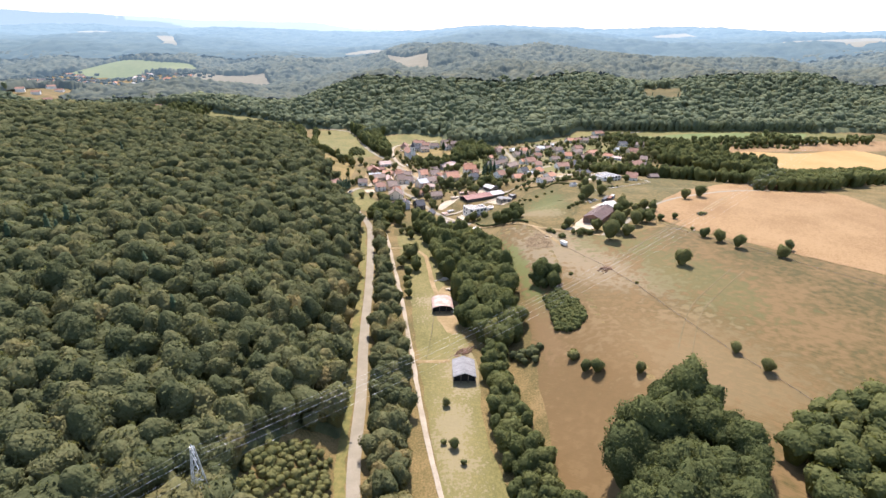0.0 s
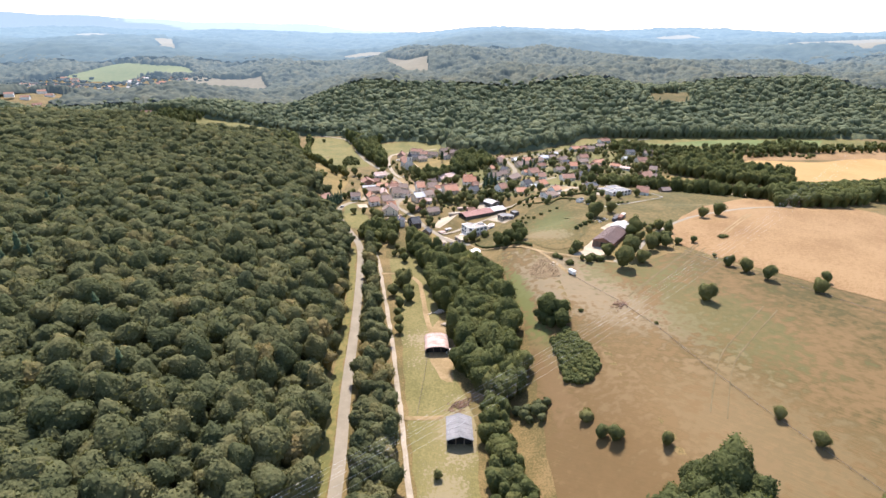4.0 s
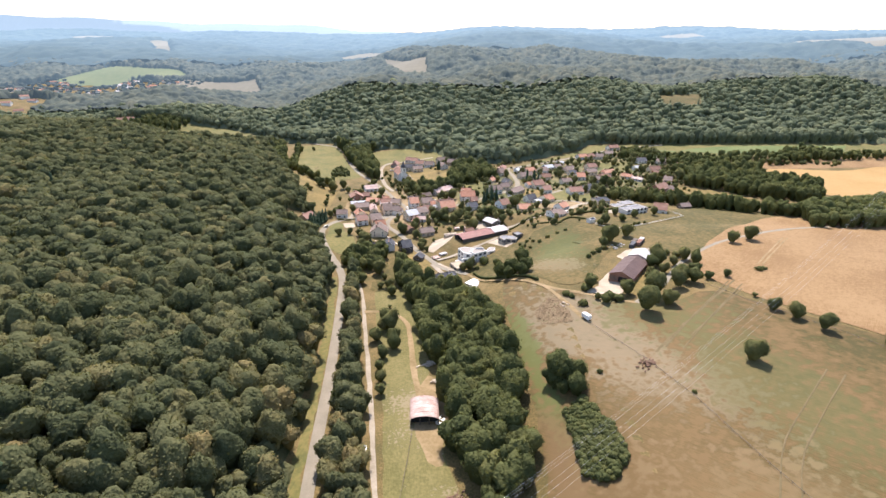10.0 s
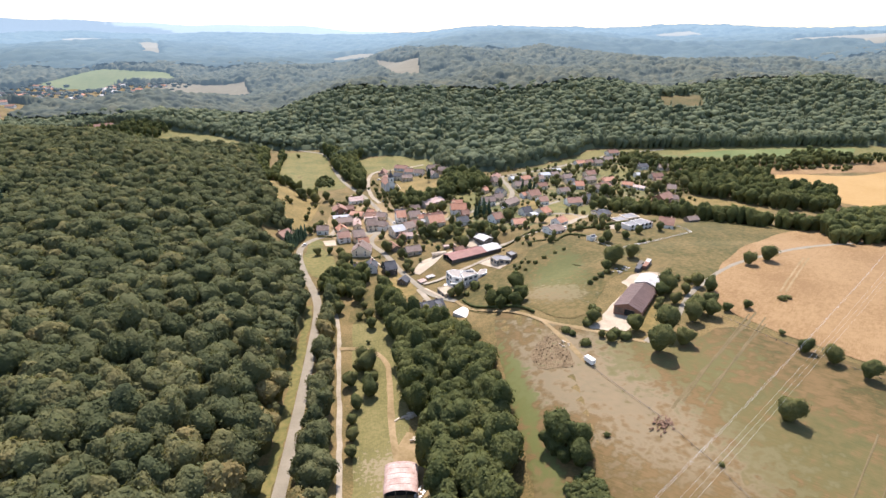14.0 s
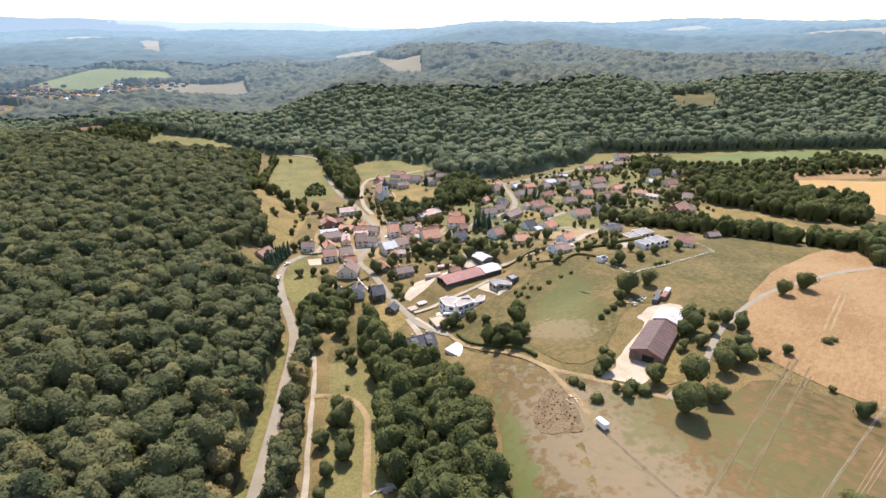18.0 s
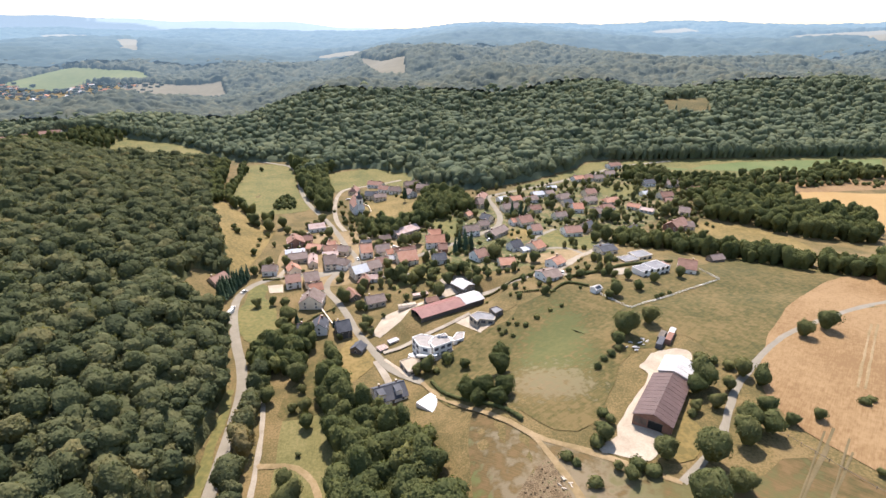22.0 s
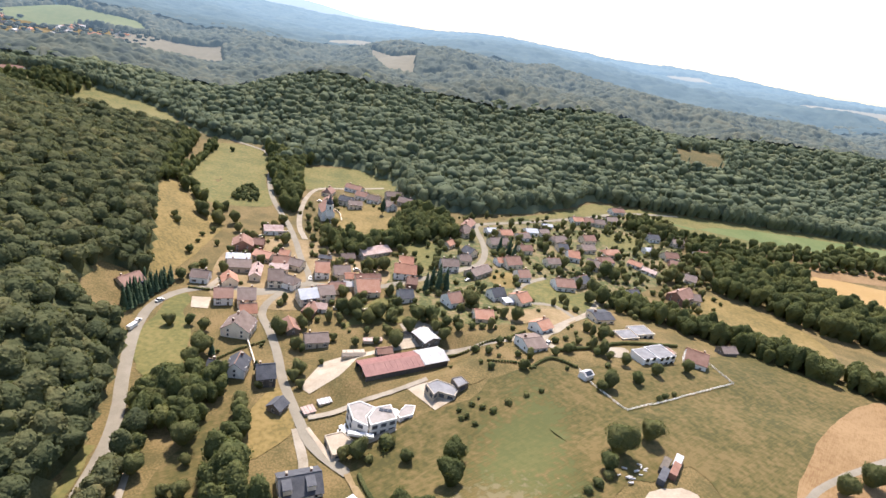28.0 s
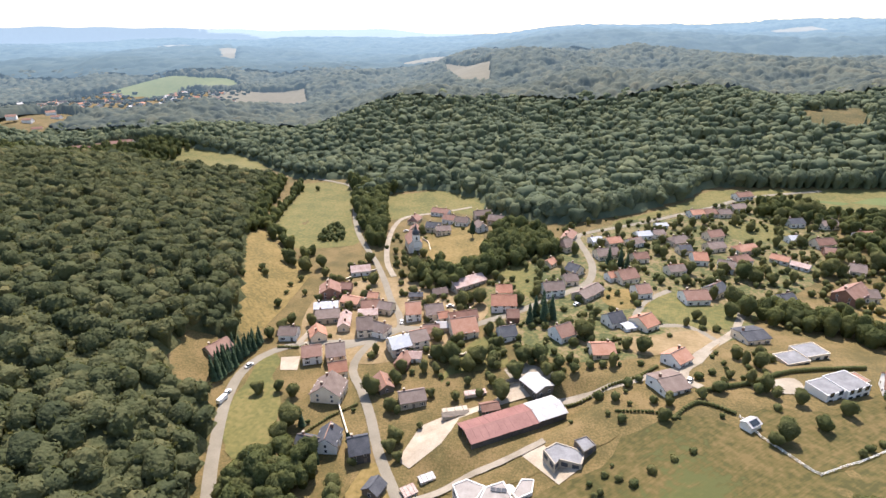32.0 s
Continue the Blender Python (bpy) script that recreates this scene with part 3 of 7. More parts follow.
def crown_arrays(rng, blobs=9, sub=1, radius=4.2, tall=5.0, leaves=0, lift=6.5, leaf=0.8, low=0.0, clump=(0.34, 0.52)):
    """A lumpy crown: many leaf clumps over a dome, with loose sprays of leaves about them."""
    verts, tris, base = [], [], 0
    bv, bf = BLOB[sub]
    for i in range(blobs):
        a = i * 2.39996 + rng.uniform(-0.4, 0.4)
        up = (i + 0.5) / blobs
        ring = math.sqrt(max(0.0, 1 - (up * 1.0) ** 2)) * rng.uniform(0.55, 0.85)
        c = np.array([math.cos(a) * ring * radius, math.sin(a) * ring * radius, lift + (up * 0.95 - 0.35 + low) * tall])
        s = radius * rng.uniform(*clump)
        v = bv * (1 + rng.uniform(-0.22, 0.22, (len(bv), 1))) * [s, s, s * rng.uniform(0.75, 1.0)] + c
        verts.append(v)
        tris.append(bf + base)
        base += len(v)
        for _ in range(leaves // blobs):
            n = rng.normal(size=3)
            n /= np.linalg.norm(n)
            n[2] = abs(n[2]) * 0.9
            p = c + n * s * rng.uniform(0.9, 1.2)
            t1, t2 = rng.normal(size=3), rng.normal(size=3)
            t1, t2 = t1 / np.linalg.norm(t1) * leaf * rng.uniform(0.5, 1), t2 / np.linalg.norm(t2) * leaf * rng.uniform(0.4, 0.9)
            verts.append(np.array([p - t1, p + t2, p + t1, p - t2]))
            tris.append(np.array([[0, 1, 2], [0, 2, 3]]) + base)
            base += 4
    return np.concatenate(verts), np.concatenate(tris)


def dome_arrays(rng, radius=5.0, tall=4.6, lift=6.5, sectors=14, rings=6, lumps=11, leaves=0, leaf=0.8, rough=0.05, skirt=5.0, billow=(0.12, 0.30)):
    """A full crown: one billowing dome of foliage, with sprays of leaves standing out of it."""
    ways = rng.normal(size=(lumps, 3))
    ways[:, 2] = np.abs(ways[:, 2]) - 0.3
    ways /= np.linalg.norm(ways, axis=1)[:, None]
    swell, tight = rng.uniform(*billow, lumps), rng.uniform(0.05, 0.13, lumps)

    def reach(n):
        return 0.78 + 0.85 * np.tanh((swell * np.exp(-(1 - n @ ways.T) / tight)).sum(1) / 0.85)

    size = np.array([radius, radius * rng.uniform(0.88, 1.0), tall])
    n = [[0, 0, 1.0]]
    for k in range(1, rings + 1):
        phi = math.radians(118) * k / rings
        for j in range(sectors):
            a = (j + 0.5 * (k % 2)) * 6.28319 / sectors
            n.append([math.sin(phi) * math.cos(a), math.sin(phi) * math.sin(a), math.cos(phi)])
    n = np.array(n)
    v = n * size * (reach(n) * (1 + rng.uniform(-rough, rough, len(n))))[:, None]
    foot = v[-sectors:] * [0.6, 0.6, 1] - [0, 0, skirt]
    v = np.concatenate([v, foot])
    t = [[0, 1 + j, 1 + (j + 1) % sectors] for j in range(sectors)]
    for k in range(rings):
        o, q = 1 + k * sectors, 1 + (k + 1) * sectors
        for j in range(sectors):
            i = (j + 1) % sectors
            t += [[o + j, q + j, q + i], [o + j, q + i, o + i]]
    verts, tris = [v], [np.array(t)]
    if leaves:
        m = rng.normal(size=(leaves, 3))
        m[:, 2] = np.abs(m[:, 2]) - 0.25
        m /= np.linalg.norm(m, axis=1)[:, None]
        at = m * size * (reach(m) * rng.uniform(0.95, 1.11, leaves))[:, None]
        up = m + rng.normal(size=(leaves, 3)) * 0.38
        up /= np.linalg.norm(up, axis=1)[:, None]
        side = np.cross(up, rng.normal(size=(leaves, 3)))
        side /= np.linalg.norm(side, axis=1)[:, None]
        other = np.cross(up, side)
        side *= (leaf * rng.uniform(0.5, 1.0, leaves))[:, None]
        other *= (leaf * rng.uniform(0.4, 0.85, leaves))[:, None]
        bend = up * leaf * 0.25
        cards = np.stack([at - side, at + other - bend, at + side * 0.9, at - other * 0.8 - bend], 1).reshape(-1, 3)
        o = (np.arange(leaves) * 4)[:, None] + len(v)
        tris.append(np.concatenate([o + [0, 2, 1], o + [0, 3, 2]]))
        verts.append(cards)
    out = np.concatenate(verts)
    out[:, 2] += lift
    return out, np.concatenate(tris)


def spruce_arrays(rng, tall=15.0, radius=2.6, tiers=6):
    verts, tris, base = [], [], 0
    for k in range(tiers):
        z0, z1 = tall * (0.1 + 0.86 * k / tiers), tall * (0.1 + 0.9 * (k + 1.7) / (tiers + 0.7))
        r = radius * (1 - k / tiers * 0.82)
        n = 9
        a0 = rng.uniform(0, 6)
        ring = [[math.cos(a0 + j * 6.2832 / n) * r * rng.uniform(0.7, 1.15), math.sin(a0 + j * 6.2832 / n) * r * rng.uniform(0.7, 1.15), z0 - rng.uniform(0, 0.8)] for j in range(n)]
        verts.append(np.array(ring + [[0, 0, z1]]))
        tris.append(np.array([[j, (j + 1) % n, n] for j in range(n)]) + base)
        base += n + 1
    return np.concatenate(verts), np.concatenate(tris)


def wood(name, spots, kinds, mat, label, rng, scale=(0.8, 1.25), category="woodland", smooth=True, warm=None):
    """Many trees as one piece of woodland."""
    vs, ts, hues, base = [], [], [], 0
    z = height(spots[:, 0], spots[:, 1])
    for (x, y), h in zip(spots, z):
        v, t = kinds[rng.integers(len(kinds))]
        a, s = rng.uniform(0, 6.283), rng.uniform(*scale)
        c, n = math.cos(a) * s, math.sin(a) * s
        w = np.empty_like(v)
        w[:, 0] = v[:, 0] * c - v[:, 1] * n + x
        w[:, 1] = v[:, 0] * n + v[:, 1] * c + y
        w[:, 2] = v[:, 2] * s * rng.uniform(0.9, 1.15) + h
        vs.append(w)
        ts.append(t + base)
        hues.append(np.full(len(v), rng.beta(1.2, 2.9) + (warm(x, y) * rng.uniform(0.2, 1.0) if warm else 0.0)))
        base += len(v)
    ob = tri_object(name, np.concatenate(vs), np.concatenate(ts), mat, smooth)
    own = ob.data.attributes.new("tree_tint", "FLOAT", "POINT")
    own.data.foreach_set("value", np.concatenate(hues).astype(np.float32))
    return tagged(ob, label, category, kind="stuff")


def scatter(x0, x1, y0, y1, gap, rng, keep):
    gx, gy = np.meshgrid(np.arange(x0, x1, gap), np.arange(y0, y1, gap * 0.87))
    gx = gx + (np.arange(len(gy)) % 2)[:, None] * gap / 2
    gx, gy = gx + rng.uniform(-0.3, 0.3, gx.shape) * gap, gy + rng.uniform(-0.3, 0.3, gy.shape) * gap
    ok = keep(gx, gy)
    return np.stack([gx[ok], gy[ok]], -1)


rng = np.random.default_rng(4)
NEAR = [dome_arrays(rng, rng.uniform(3.9, 5.3), rng.uniform(3.8, 5.6), 6.5, 13, 6, 15, 320, 0.66, 0.14, 5.0, (0.16, 0.42)) for _ in range(9)]
MID = [dome_arrays(rng, rng.uniform(3.9, 5.4), rng.uniform(3.0, 4.8), 6.5, 10, 5, 11, 80, 0.9, 0.14, 5.0, (0.15, 0.40)) for _ in range(9)]
HILL = [dome_arrays(rng, rng.uniform(4.4, 7.2), rng.uniform(3.8, 6.4), 6.5, 8, 4, 9, 30, 1.2, 0.14, 5.0, (0.15, 0.40)) for _ in range(10)]
FAR = [dome_arrays(rng, 8.5, 2.2, 6.0, 5, 2, 5, 0, 1, 0.14, 3.0) for _ in range(6)]
LOW = [dome_arrays(rng, 9.0, 1.3, 3.0, 5, 2, 5, 0, 1, 0.14, 1.5) for _ in range(6)]


def canopy(name, x0, x1, y0, y1, step, cell, rise, base, mat, label, category, keep=None):
    """The unbroken roof of distant woods, crown beside crown, coming down to the ground at its edges."""
    X, Y = np.meshgrid(np.arange(x0, x1, step), np.arange(y0, y1, step))
    Y = Y + 0.5 * step * (np.arange(X.shape[1]) % 2)
    near, hue, tall = np.full(X.shape, 9.0), np.zeros(X.shape), np.zeros(X.shape)
    cx, cy = np.floor(X / cell), np.floor(Y / cell)
    for ox in (-1, 0, 1):
        for oy in (-1, 0, 1):
            ix, iy = cx + ox, cy + oy
            r1 = np.mod(np.sin(ix * 127.1 + iy * 311.7) * 4375.85, 1)
            r2 = np.mod(np.sin(ix * 269.5 + iy * 183.3) * 4375.85, 1)
            dist = np.hypot(X / cell - ix - r1, Y / cell - iy - r2) / (0.65 + 0.35 * r2)
            closer = dist < near
            near, hue, tall = np.where(closer, dist, near), np.where(closer, r1, hue), np.where(closer, r2, tall)
    Z = height(X, Y)
    on = (keep or north_keep)(X, Y)
    Z = np.where(on, Z + base + rise * (0.6 + 0.8 * tall) * np.sqrt(np.clip(1 - near ** 2, 0, 1)), Z - 1.0)
    n = np.arange(X.size).reshape(X.shape)
    a, b, c, d = n[:-1, :-1], n[:-1, 1:], n[1:, 1:], n[1:, :-1]
    use = on[:-1, :-1] | on[:-1, 1:] | on[1:, 1:] | on[1:, :-1]
    tris = np.concatenate([np.stack([a[use], b[use], c[use]], -1), np.stack([a[use], c[use], d[use]], -1)])
    used = np.unique(tris)
    back = np.zeros(X.size, int)
    back[used] = np.arange(len(used))
    ob = tri_object(name, np.stack([X, Y, Z], -1).reshape(-1, 3)[used], back[tris], mat, True)
    own = ob.data.attributes.new("tree_tint", "FLOAT", "POINT")
    own.data.foreach_set("value", (hue.ravel()[used] ** 1.5).astype(np.float32))
    return tagged(ob, label, category, kind="stuff")


def seen(x, y):
    """Land within the sweep of the view."""
    return (x - 25 < 130 + 0.95 * np.maximum(0, y - 20)) & (25 - x < 130 + 0.95 * np.maximum(0, y - 20) + 0.45 * np.maximum(0, y - 700)) & (y > 40)


CUTTING = [(-57, 112), (-20, 120), (-22, 172), (-46, 156), (-56, 135)]
NOTCH = [(-112, 498), (-84, 506), (-70, 470), (-84, 456), (-102, 462), (-111, 478)]
def west_keep(x, y):
    return (x < road_x(y) - 8.5) & ~inside(CUTTING, x, y) & ~inside(NOTCH, x, y) & ~inside(GLADE, x, y) & (y < np.interp(x, [-330, -200], [852, 800])) & ((y < 480) | (x < np.interp(y, [480, 511, 555, 632, 727, 810], [-88, -98, -118, -156, -194, -221]))) & seen(x, y)


west = scatter(-420, -20, 40, 880, 6.2, rng, west_keep)
# leaf sheets added under the crowns; their height sets how dark gaps look
canopy("edge_undergrowth", -194, -20, 40, 334, 3.4, 7, 1.8, 1.2, "leaf", "leaf sheet added to fill gaps between crowns along the road", "woodland", lambda x, y: west_keep(x, y) & (y < 330) & (x > -190))
canopy("west_undergrowth", -424, -20, 40, 884, 3.4, 7, 1.8, 5.2, "leaf", "leaf sheet added to lighten gaps between the crowns", "woodland", lambda x, y: west_keep(x, y) & ((y >= 326) | (x <= -186)))
near = (west[:, 1] < 330) & (west[:, 0] > -190)
wood("west_wood_edge", west[near], NEAR, "leaf", "dense green and olive broadleaf wood on the slope", rng, (0.55, 1.3), warm=lambda x, y: 1.0 * math.exp(-max(0.0, float(road_x(y)) - 8 - x) / 34) * (0.5 + 0.4 * math.sin(y / 9 + x / 7)))
outer = scatter(-760, -424, 440, 885, 7.6, rng, lambda x, y: seen(x, y))
wood("outer_wood", outer, HILL, "leaf", "broadleaf wood on the far western hill", rng, (0.7, 1.3))
wood("west_wood", west[~near], MID, "leaf", "broadleaf wood covering the western hill", rng, (0.65, 1.35))

FV_GREEN = [(-1142, 1715), (-1085, 1885), (-805, 1810), (-640, 1640), (-887, 1690)]
FV_TAN = [(-652, 1261), (-720, 1591), (-530, 1671), (-455, 1500), (-526, 1335)]
FV_TOWN = [(-1400, 1540), (-1142, 1738), (-887, 1685), (-650, 1610), (-680, 1290), (-900, 1240), (-1300, 1300)]
FAR_FIELDS = [[(-432, 2317), (-322, 2528), (-131, 2347), (-219, 1944), (-312, 1963)], [(1553, 2714), (1824, 2821), (2600, 2740), (2300, 2200), (1490, 2042), (1441, 2308)], [(-182, 1797), (-38, 1555), (-29, 1400), (-95, 1430)], [(360, 1005), (444, 1020), (422, 951), (360, 937)], [(-2450, 3778), (-2250, 3995), (-2012, 3616), (-2256, 3591)], [(-1369, 2717), (-1362, 2906), (-1077, 2336), (-1118, 2291)], [(900, 3300), (1500, 3500), (1500, 3250), (1000, 3150)]]
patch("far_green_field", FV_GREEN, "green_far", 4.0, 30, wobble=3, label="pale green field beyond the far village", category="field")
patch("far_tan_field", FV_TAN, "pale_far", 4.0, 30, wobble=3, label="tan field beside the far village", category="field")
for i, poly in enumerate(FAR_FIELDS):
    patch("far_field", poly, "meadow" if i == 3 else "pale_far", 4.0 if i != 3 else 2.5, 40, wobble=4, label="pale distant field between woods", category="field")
CLEAR = [[(-640, 1010), (-560, 990), (-470, 962), (-470, 930), (-640, 940)], [(-900, 1230), (-780, 1220), (-780, 1090), (-900, 1090)], [(-143, 640), (-165, 734), (-186, 812), (-139, 815), (-112, 754), (-76, 655), (-115, 648)], GLADE,  FV_GREEN, FV_TAN, FV_TOWN, *FAR_FIELDS]


def north_keep(x, y):
    edge = np.interp(x, [-700, -480, -400, -330, -275, -200, -140, -118, -97, -88, -72, -40, 4, 20, 40, 76, 102, 145, 184, 201, 231, 301, 406, 562, 900], [960, 960, 955, 950, 905, 828, 822, 795, 735, 772, 788, 794, 766, 712, 694, 690, 701, 728, 760, 786, 794, 798, 803, 812, 815])
    ok = (y > edge) & seen(x, y)
    for c in CLEAR:
        ok &= ~inside(c, x, y)
    return ok


# leaf sheet added beneath the hill crowns to lighten dark gaps
canopy("hill_undergrowth", -1150, 900, 640, 1145, 5.0, 9, 2.0, 3.6, "leaf_hill", "leaf sheet added to lighten gaps in the hill wood", "woodland")
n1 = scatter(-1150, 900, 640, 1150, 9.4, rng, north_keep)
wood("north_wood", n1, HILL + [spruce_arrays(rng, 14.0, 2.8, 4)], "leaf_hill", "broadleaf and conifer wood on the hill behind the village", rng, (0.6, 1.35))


canopy("far_wood", -2300, 1800, 1120, 1960, 4.4, 13, 12.0, 3.5, "leaf_far", "distant woodland on the hills with haze painted in", "woodland")
canopy("backdrop_woods", -5400, 3700, 1880, 4560, 15, 34, 12.0, 7.0, "leaf_haze", "far woodland towards the horizon with blue haze painted in", "backdrop")


def ridge(name, far, base, rise, phase, label):
    """A long low hill range on the horizon, with its slope towards the village."""
    xs = np.linspace(-7500, 4600, 160)
    top = base + 135 * np.clip((-xs - 700) / 3300, 0, 1) ** 0.8 + rise * (0.5 + 0.5 * np.sin(xs / 900 + phase)) * (0.6 + 0.4 * np.sin(xs / 310 + phase * 2)) + 5 * np.sin(xs / 97)
    verts = [(x, far, -30) for x in xs] + [(x, far + 90, t) for x, t in zip(xs, top)] + [(x, far + 180, -30) for x in xs]
    n = len(xs)
    faces = [(k * n + i, k * n + i + 1, (k + 1) * n + i + 1, (k + 1) * n + i) for k in (0, 1) for i in range(n - 1)]
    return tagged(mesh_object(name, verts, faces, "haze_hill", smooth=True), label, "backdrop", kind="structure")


ridge("backdrop_hills", 4560, 138, 34, 2.6, "hills along the horizon with pale blue haze painted in")


# ---- building helpers ----
def group_thing(name, x, y, z, turn=0.0, label="", category="", group=""):
    ob = new(name)
    ob.empty_display_size = 0.5
    ob.matrix_basis = pose(x, y, z, 0, 0, turn)
    return tagged(ob, label, category, group)


def part(name, bm, mat, parent, label=""):
    me = bpy.data.meshes.new(name)
    bm.to_mesh(me)
    bm.free()
    me.materials.append(MAT[mat])
    ob = new(name, me)
    ob.parent = parent
    return tagged(ob, label) if label else ob


def box(bm, x0, x1, y0, y1, z0, z1, turn=None):
    m = Matrix.Translation(((x0 + x1) / 2, (y0 + y1) / 2, (z0 + z1) / 2)) @ Matrix.Diagonal((x1 - x0, y1 - y0, z1 - z0, 1))
    r = bmesh.ops.create_cube(bm, size=1, matrix=(turn @ m) if turn else m)
    return r["verts"]


def boxed(name, dims, mat, parent, label="", bevel=0.0):
    bm = bmesh.new()
    box(bm, *dims)
    if bevel:
        bmesh.ops.bevel(bm, geom=bm.edges[:], offset=bevel, segments=1, affect="EDGES")
    return part(name, bm, mat, parent, label)


SHARED = {}


def shared_box(key, sx, sy, sz, mat):
    """One mesh for the many alike small pieces."""
    if key not in SHARED:
        bm = bmesh.new()
        box(bm, -sx / 2, sx / 2, -sy / 2, sy / 2, -sz / 2, sz / 2)
        me = bpy.data.meshes.new(key)
        bm.to_mesh(me)
        bm.free()
        me.materials.append(MAT[mat])
        SHARED[key] = me
    return SHARED[key]


def piece(name, key, dims, mat, parent, at, turn=0.0):
    ob = new(name, shared_box(key, *dims, mat))
    ob.parent = parent
    ob.matrix_basis = pose(*at, 0, 0, turn)
    return ob


def floor_z(x, y, turn, ln, dp):
    a = radians(turn)
    zs = [hz(x + math.cos(a) * u - math.sin(a) * v, y + math.sin(a) * u + math.cos(a) * v) for u in (-ln / 2, ln / 2) for v in (-dp / 2, dp / 2)]
    return sum(zs) / 4, min(zs)


def gable_walls(ln, dp, eave, rise, sink):
    """Walls with pointed gables at both ends, as one body."""
    bm = bmesh.new()
    x, y = ln / 2, dp / 2
    low = [bm.verts.new((sx * x, sy * y, -sink)) for sx, sy in ((-1, -1), (1, -1), (1, 1), (-1, 1))]
    top = [bm.verts.new((sx * x, sy * y, eave)) for sx, sy in ((-1, -1), (1, -1), (1, 1), (-1, 1))]
    a, b = bm.verts.new((-x, 0, eave + rise)), bm.verts.new((x, 0, eave + rise))
    bm.faces.new((low[0], low[1], top[1], top[0]))
    bm.faces.new((low[2], low[3], top[3], top[2]))
    bm.faces.new((low[1], low[2], top[2], b, top[1]))
    bm.faces.new((low[3], low[0], top[0], a, top[3]))
    bm.faces.new((top[0], top[1], b, a))
    bm.faces.new((top[2], top[3], a, b))
    bm.faces.new(low[::-1])
    return bm


def gable_roof(ln, dp, eave, rise, over=0.45, thick=0.22, hip=0.0):
    """Two slopes with thickness and overhang; hip: how far the ridge draws in at its ends."""
    bm = bmesh.new()
    x, y = ln / 2 + over * 0.7, dp / 2 + over
    drop = rise * over / (dp / 2)
    for lift in (0.03, thick + 0.03):
        for sx, sy in ((-1, -1), (1, -1), (1, 1), (-1, 1)):
            bm.verts.new((sx * x, sy * y, eave - drop + lift))
        bm.verts.new((-x + hip, 0, eave + rise + lift))
        bm.verts.new((x - hip, 0, eave + rise + lift))
    bm.verts.ensure_lookup_table()
    v = bm.verts
    for o, flip in ((0, True), (6, False)):
        for f in ((0, 1, 5, 4), (2, 3, 4, 5)):
            q = [v[o + i] for i in f]
            bm.faces.new(q[::-1] if flip else q)
        if hip:
            for f in ((1, 2, 5), (3, 0, 4)):
                q = [v[o + i] for i in f]
                bm.faces.new(q[::-1] if flip else q)
    ring = [0, 1, 2, 3] if hip else [0, 1, 5, 2, 3, 4]
    for i, a in enumerate(ring):
        b = ring[(i + 1) % len(ring)]
        bm.faces.new((v[a], v[b], v[b + 6], v[a + 6]))
    return bm


ROOF_WORDS = {"tile": "red clay tile roof", "tile_brown": "weathered brown tile roof", "tile_orange": "orange clay tile roof", "slate": "dark grey slate roof", "tin": "pale sheet metal roof", "pinktin": "faded pink roof", "slatewhite": "pale grey roof", "redtin": "red sheet roof"}
WALL_WORDS = {"render": "cream rendered", "white": "white rendered", "stone": "pale stone", "brick": "red-brown rendered", "wood": "grey timber", "dark_wood": "dark timber"}
HOUSES = []
house_rnd = random.Random(11)


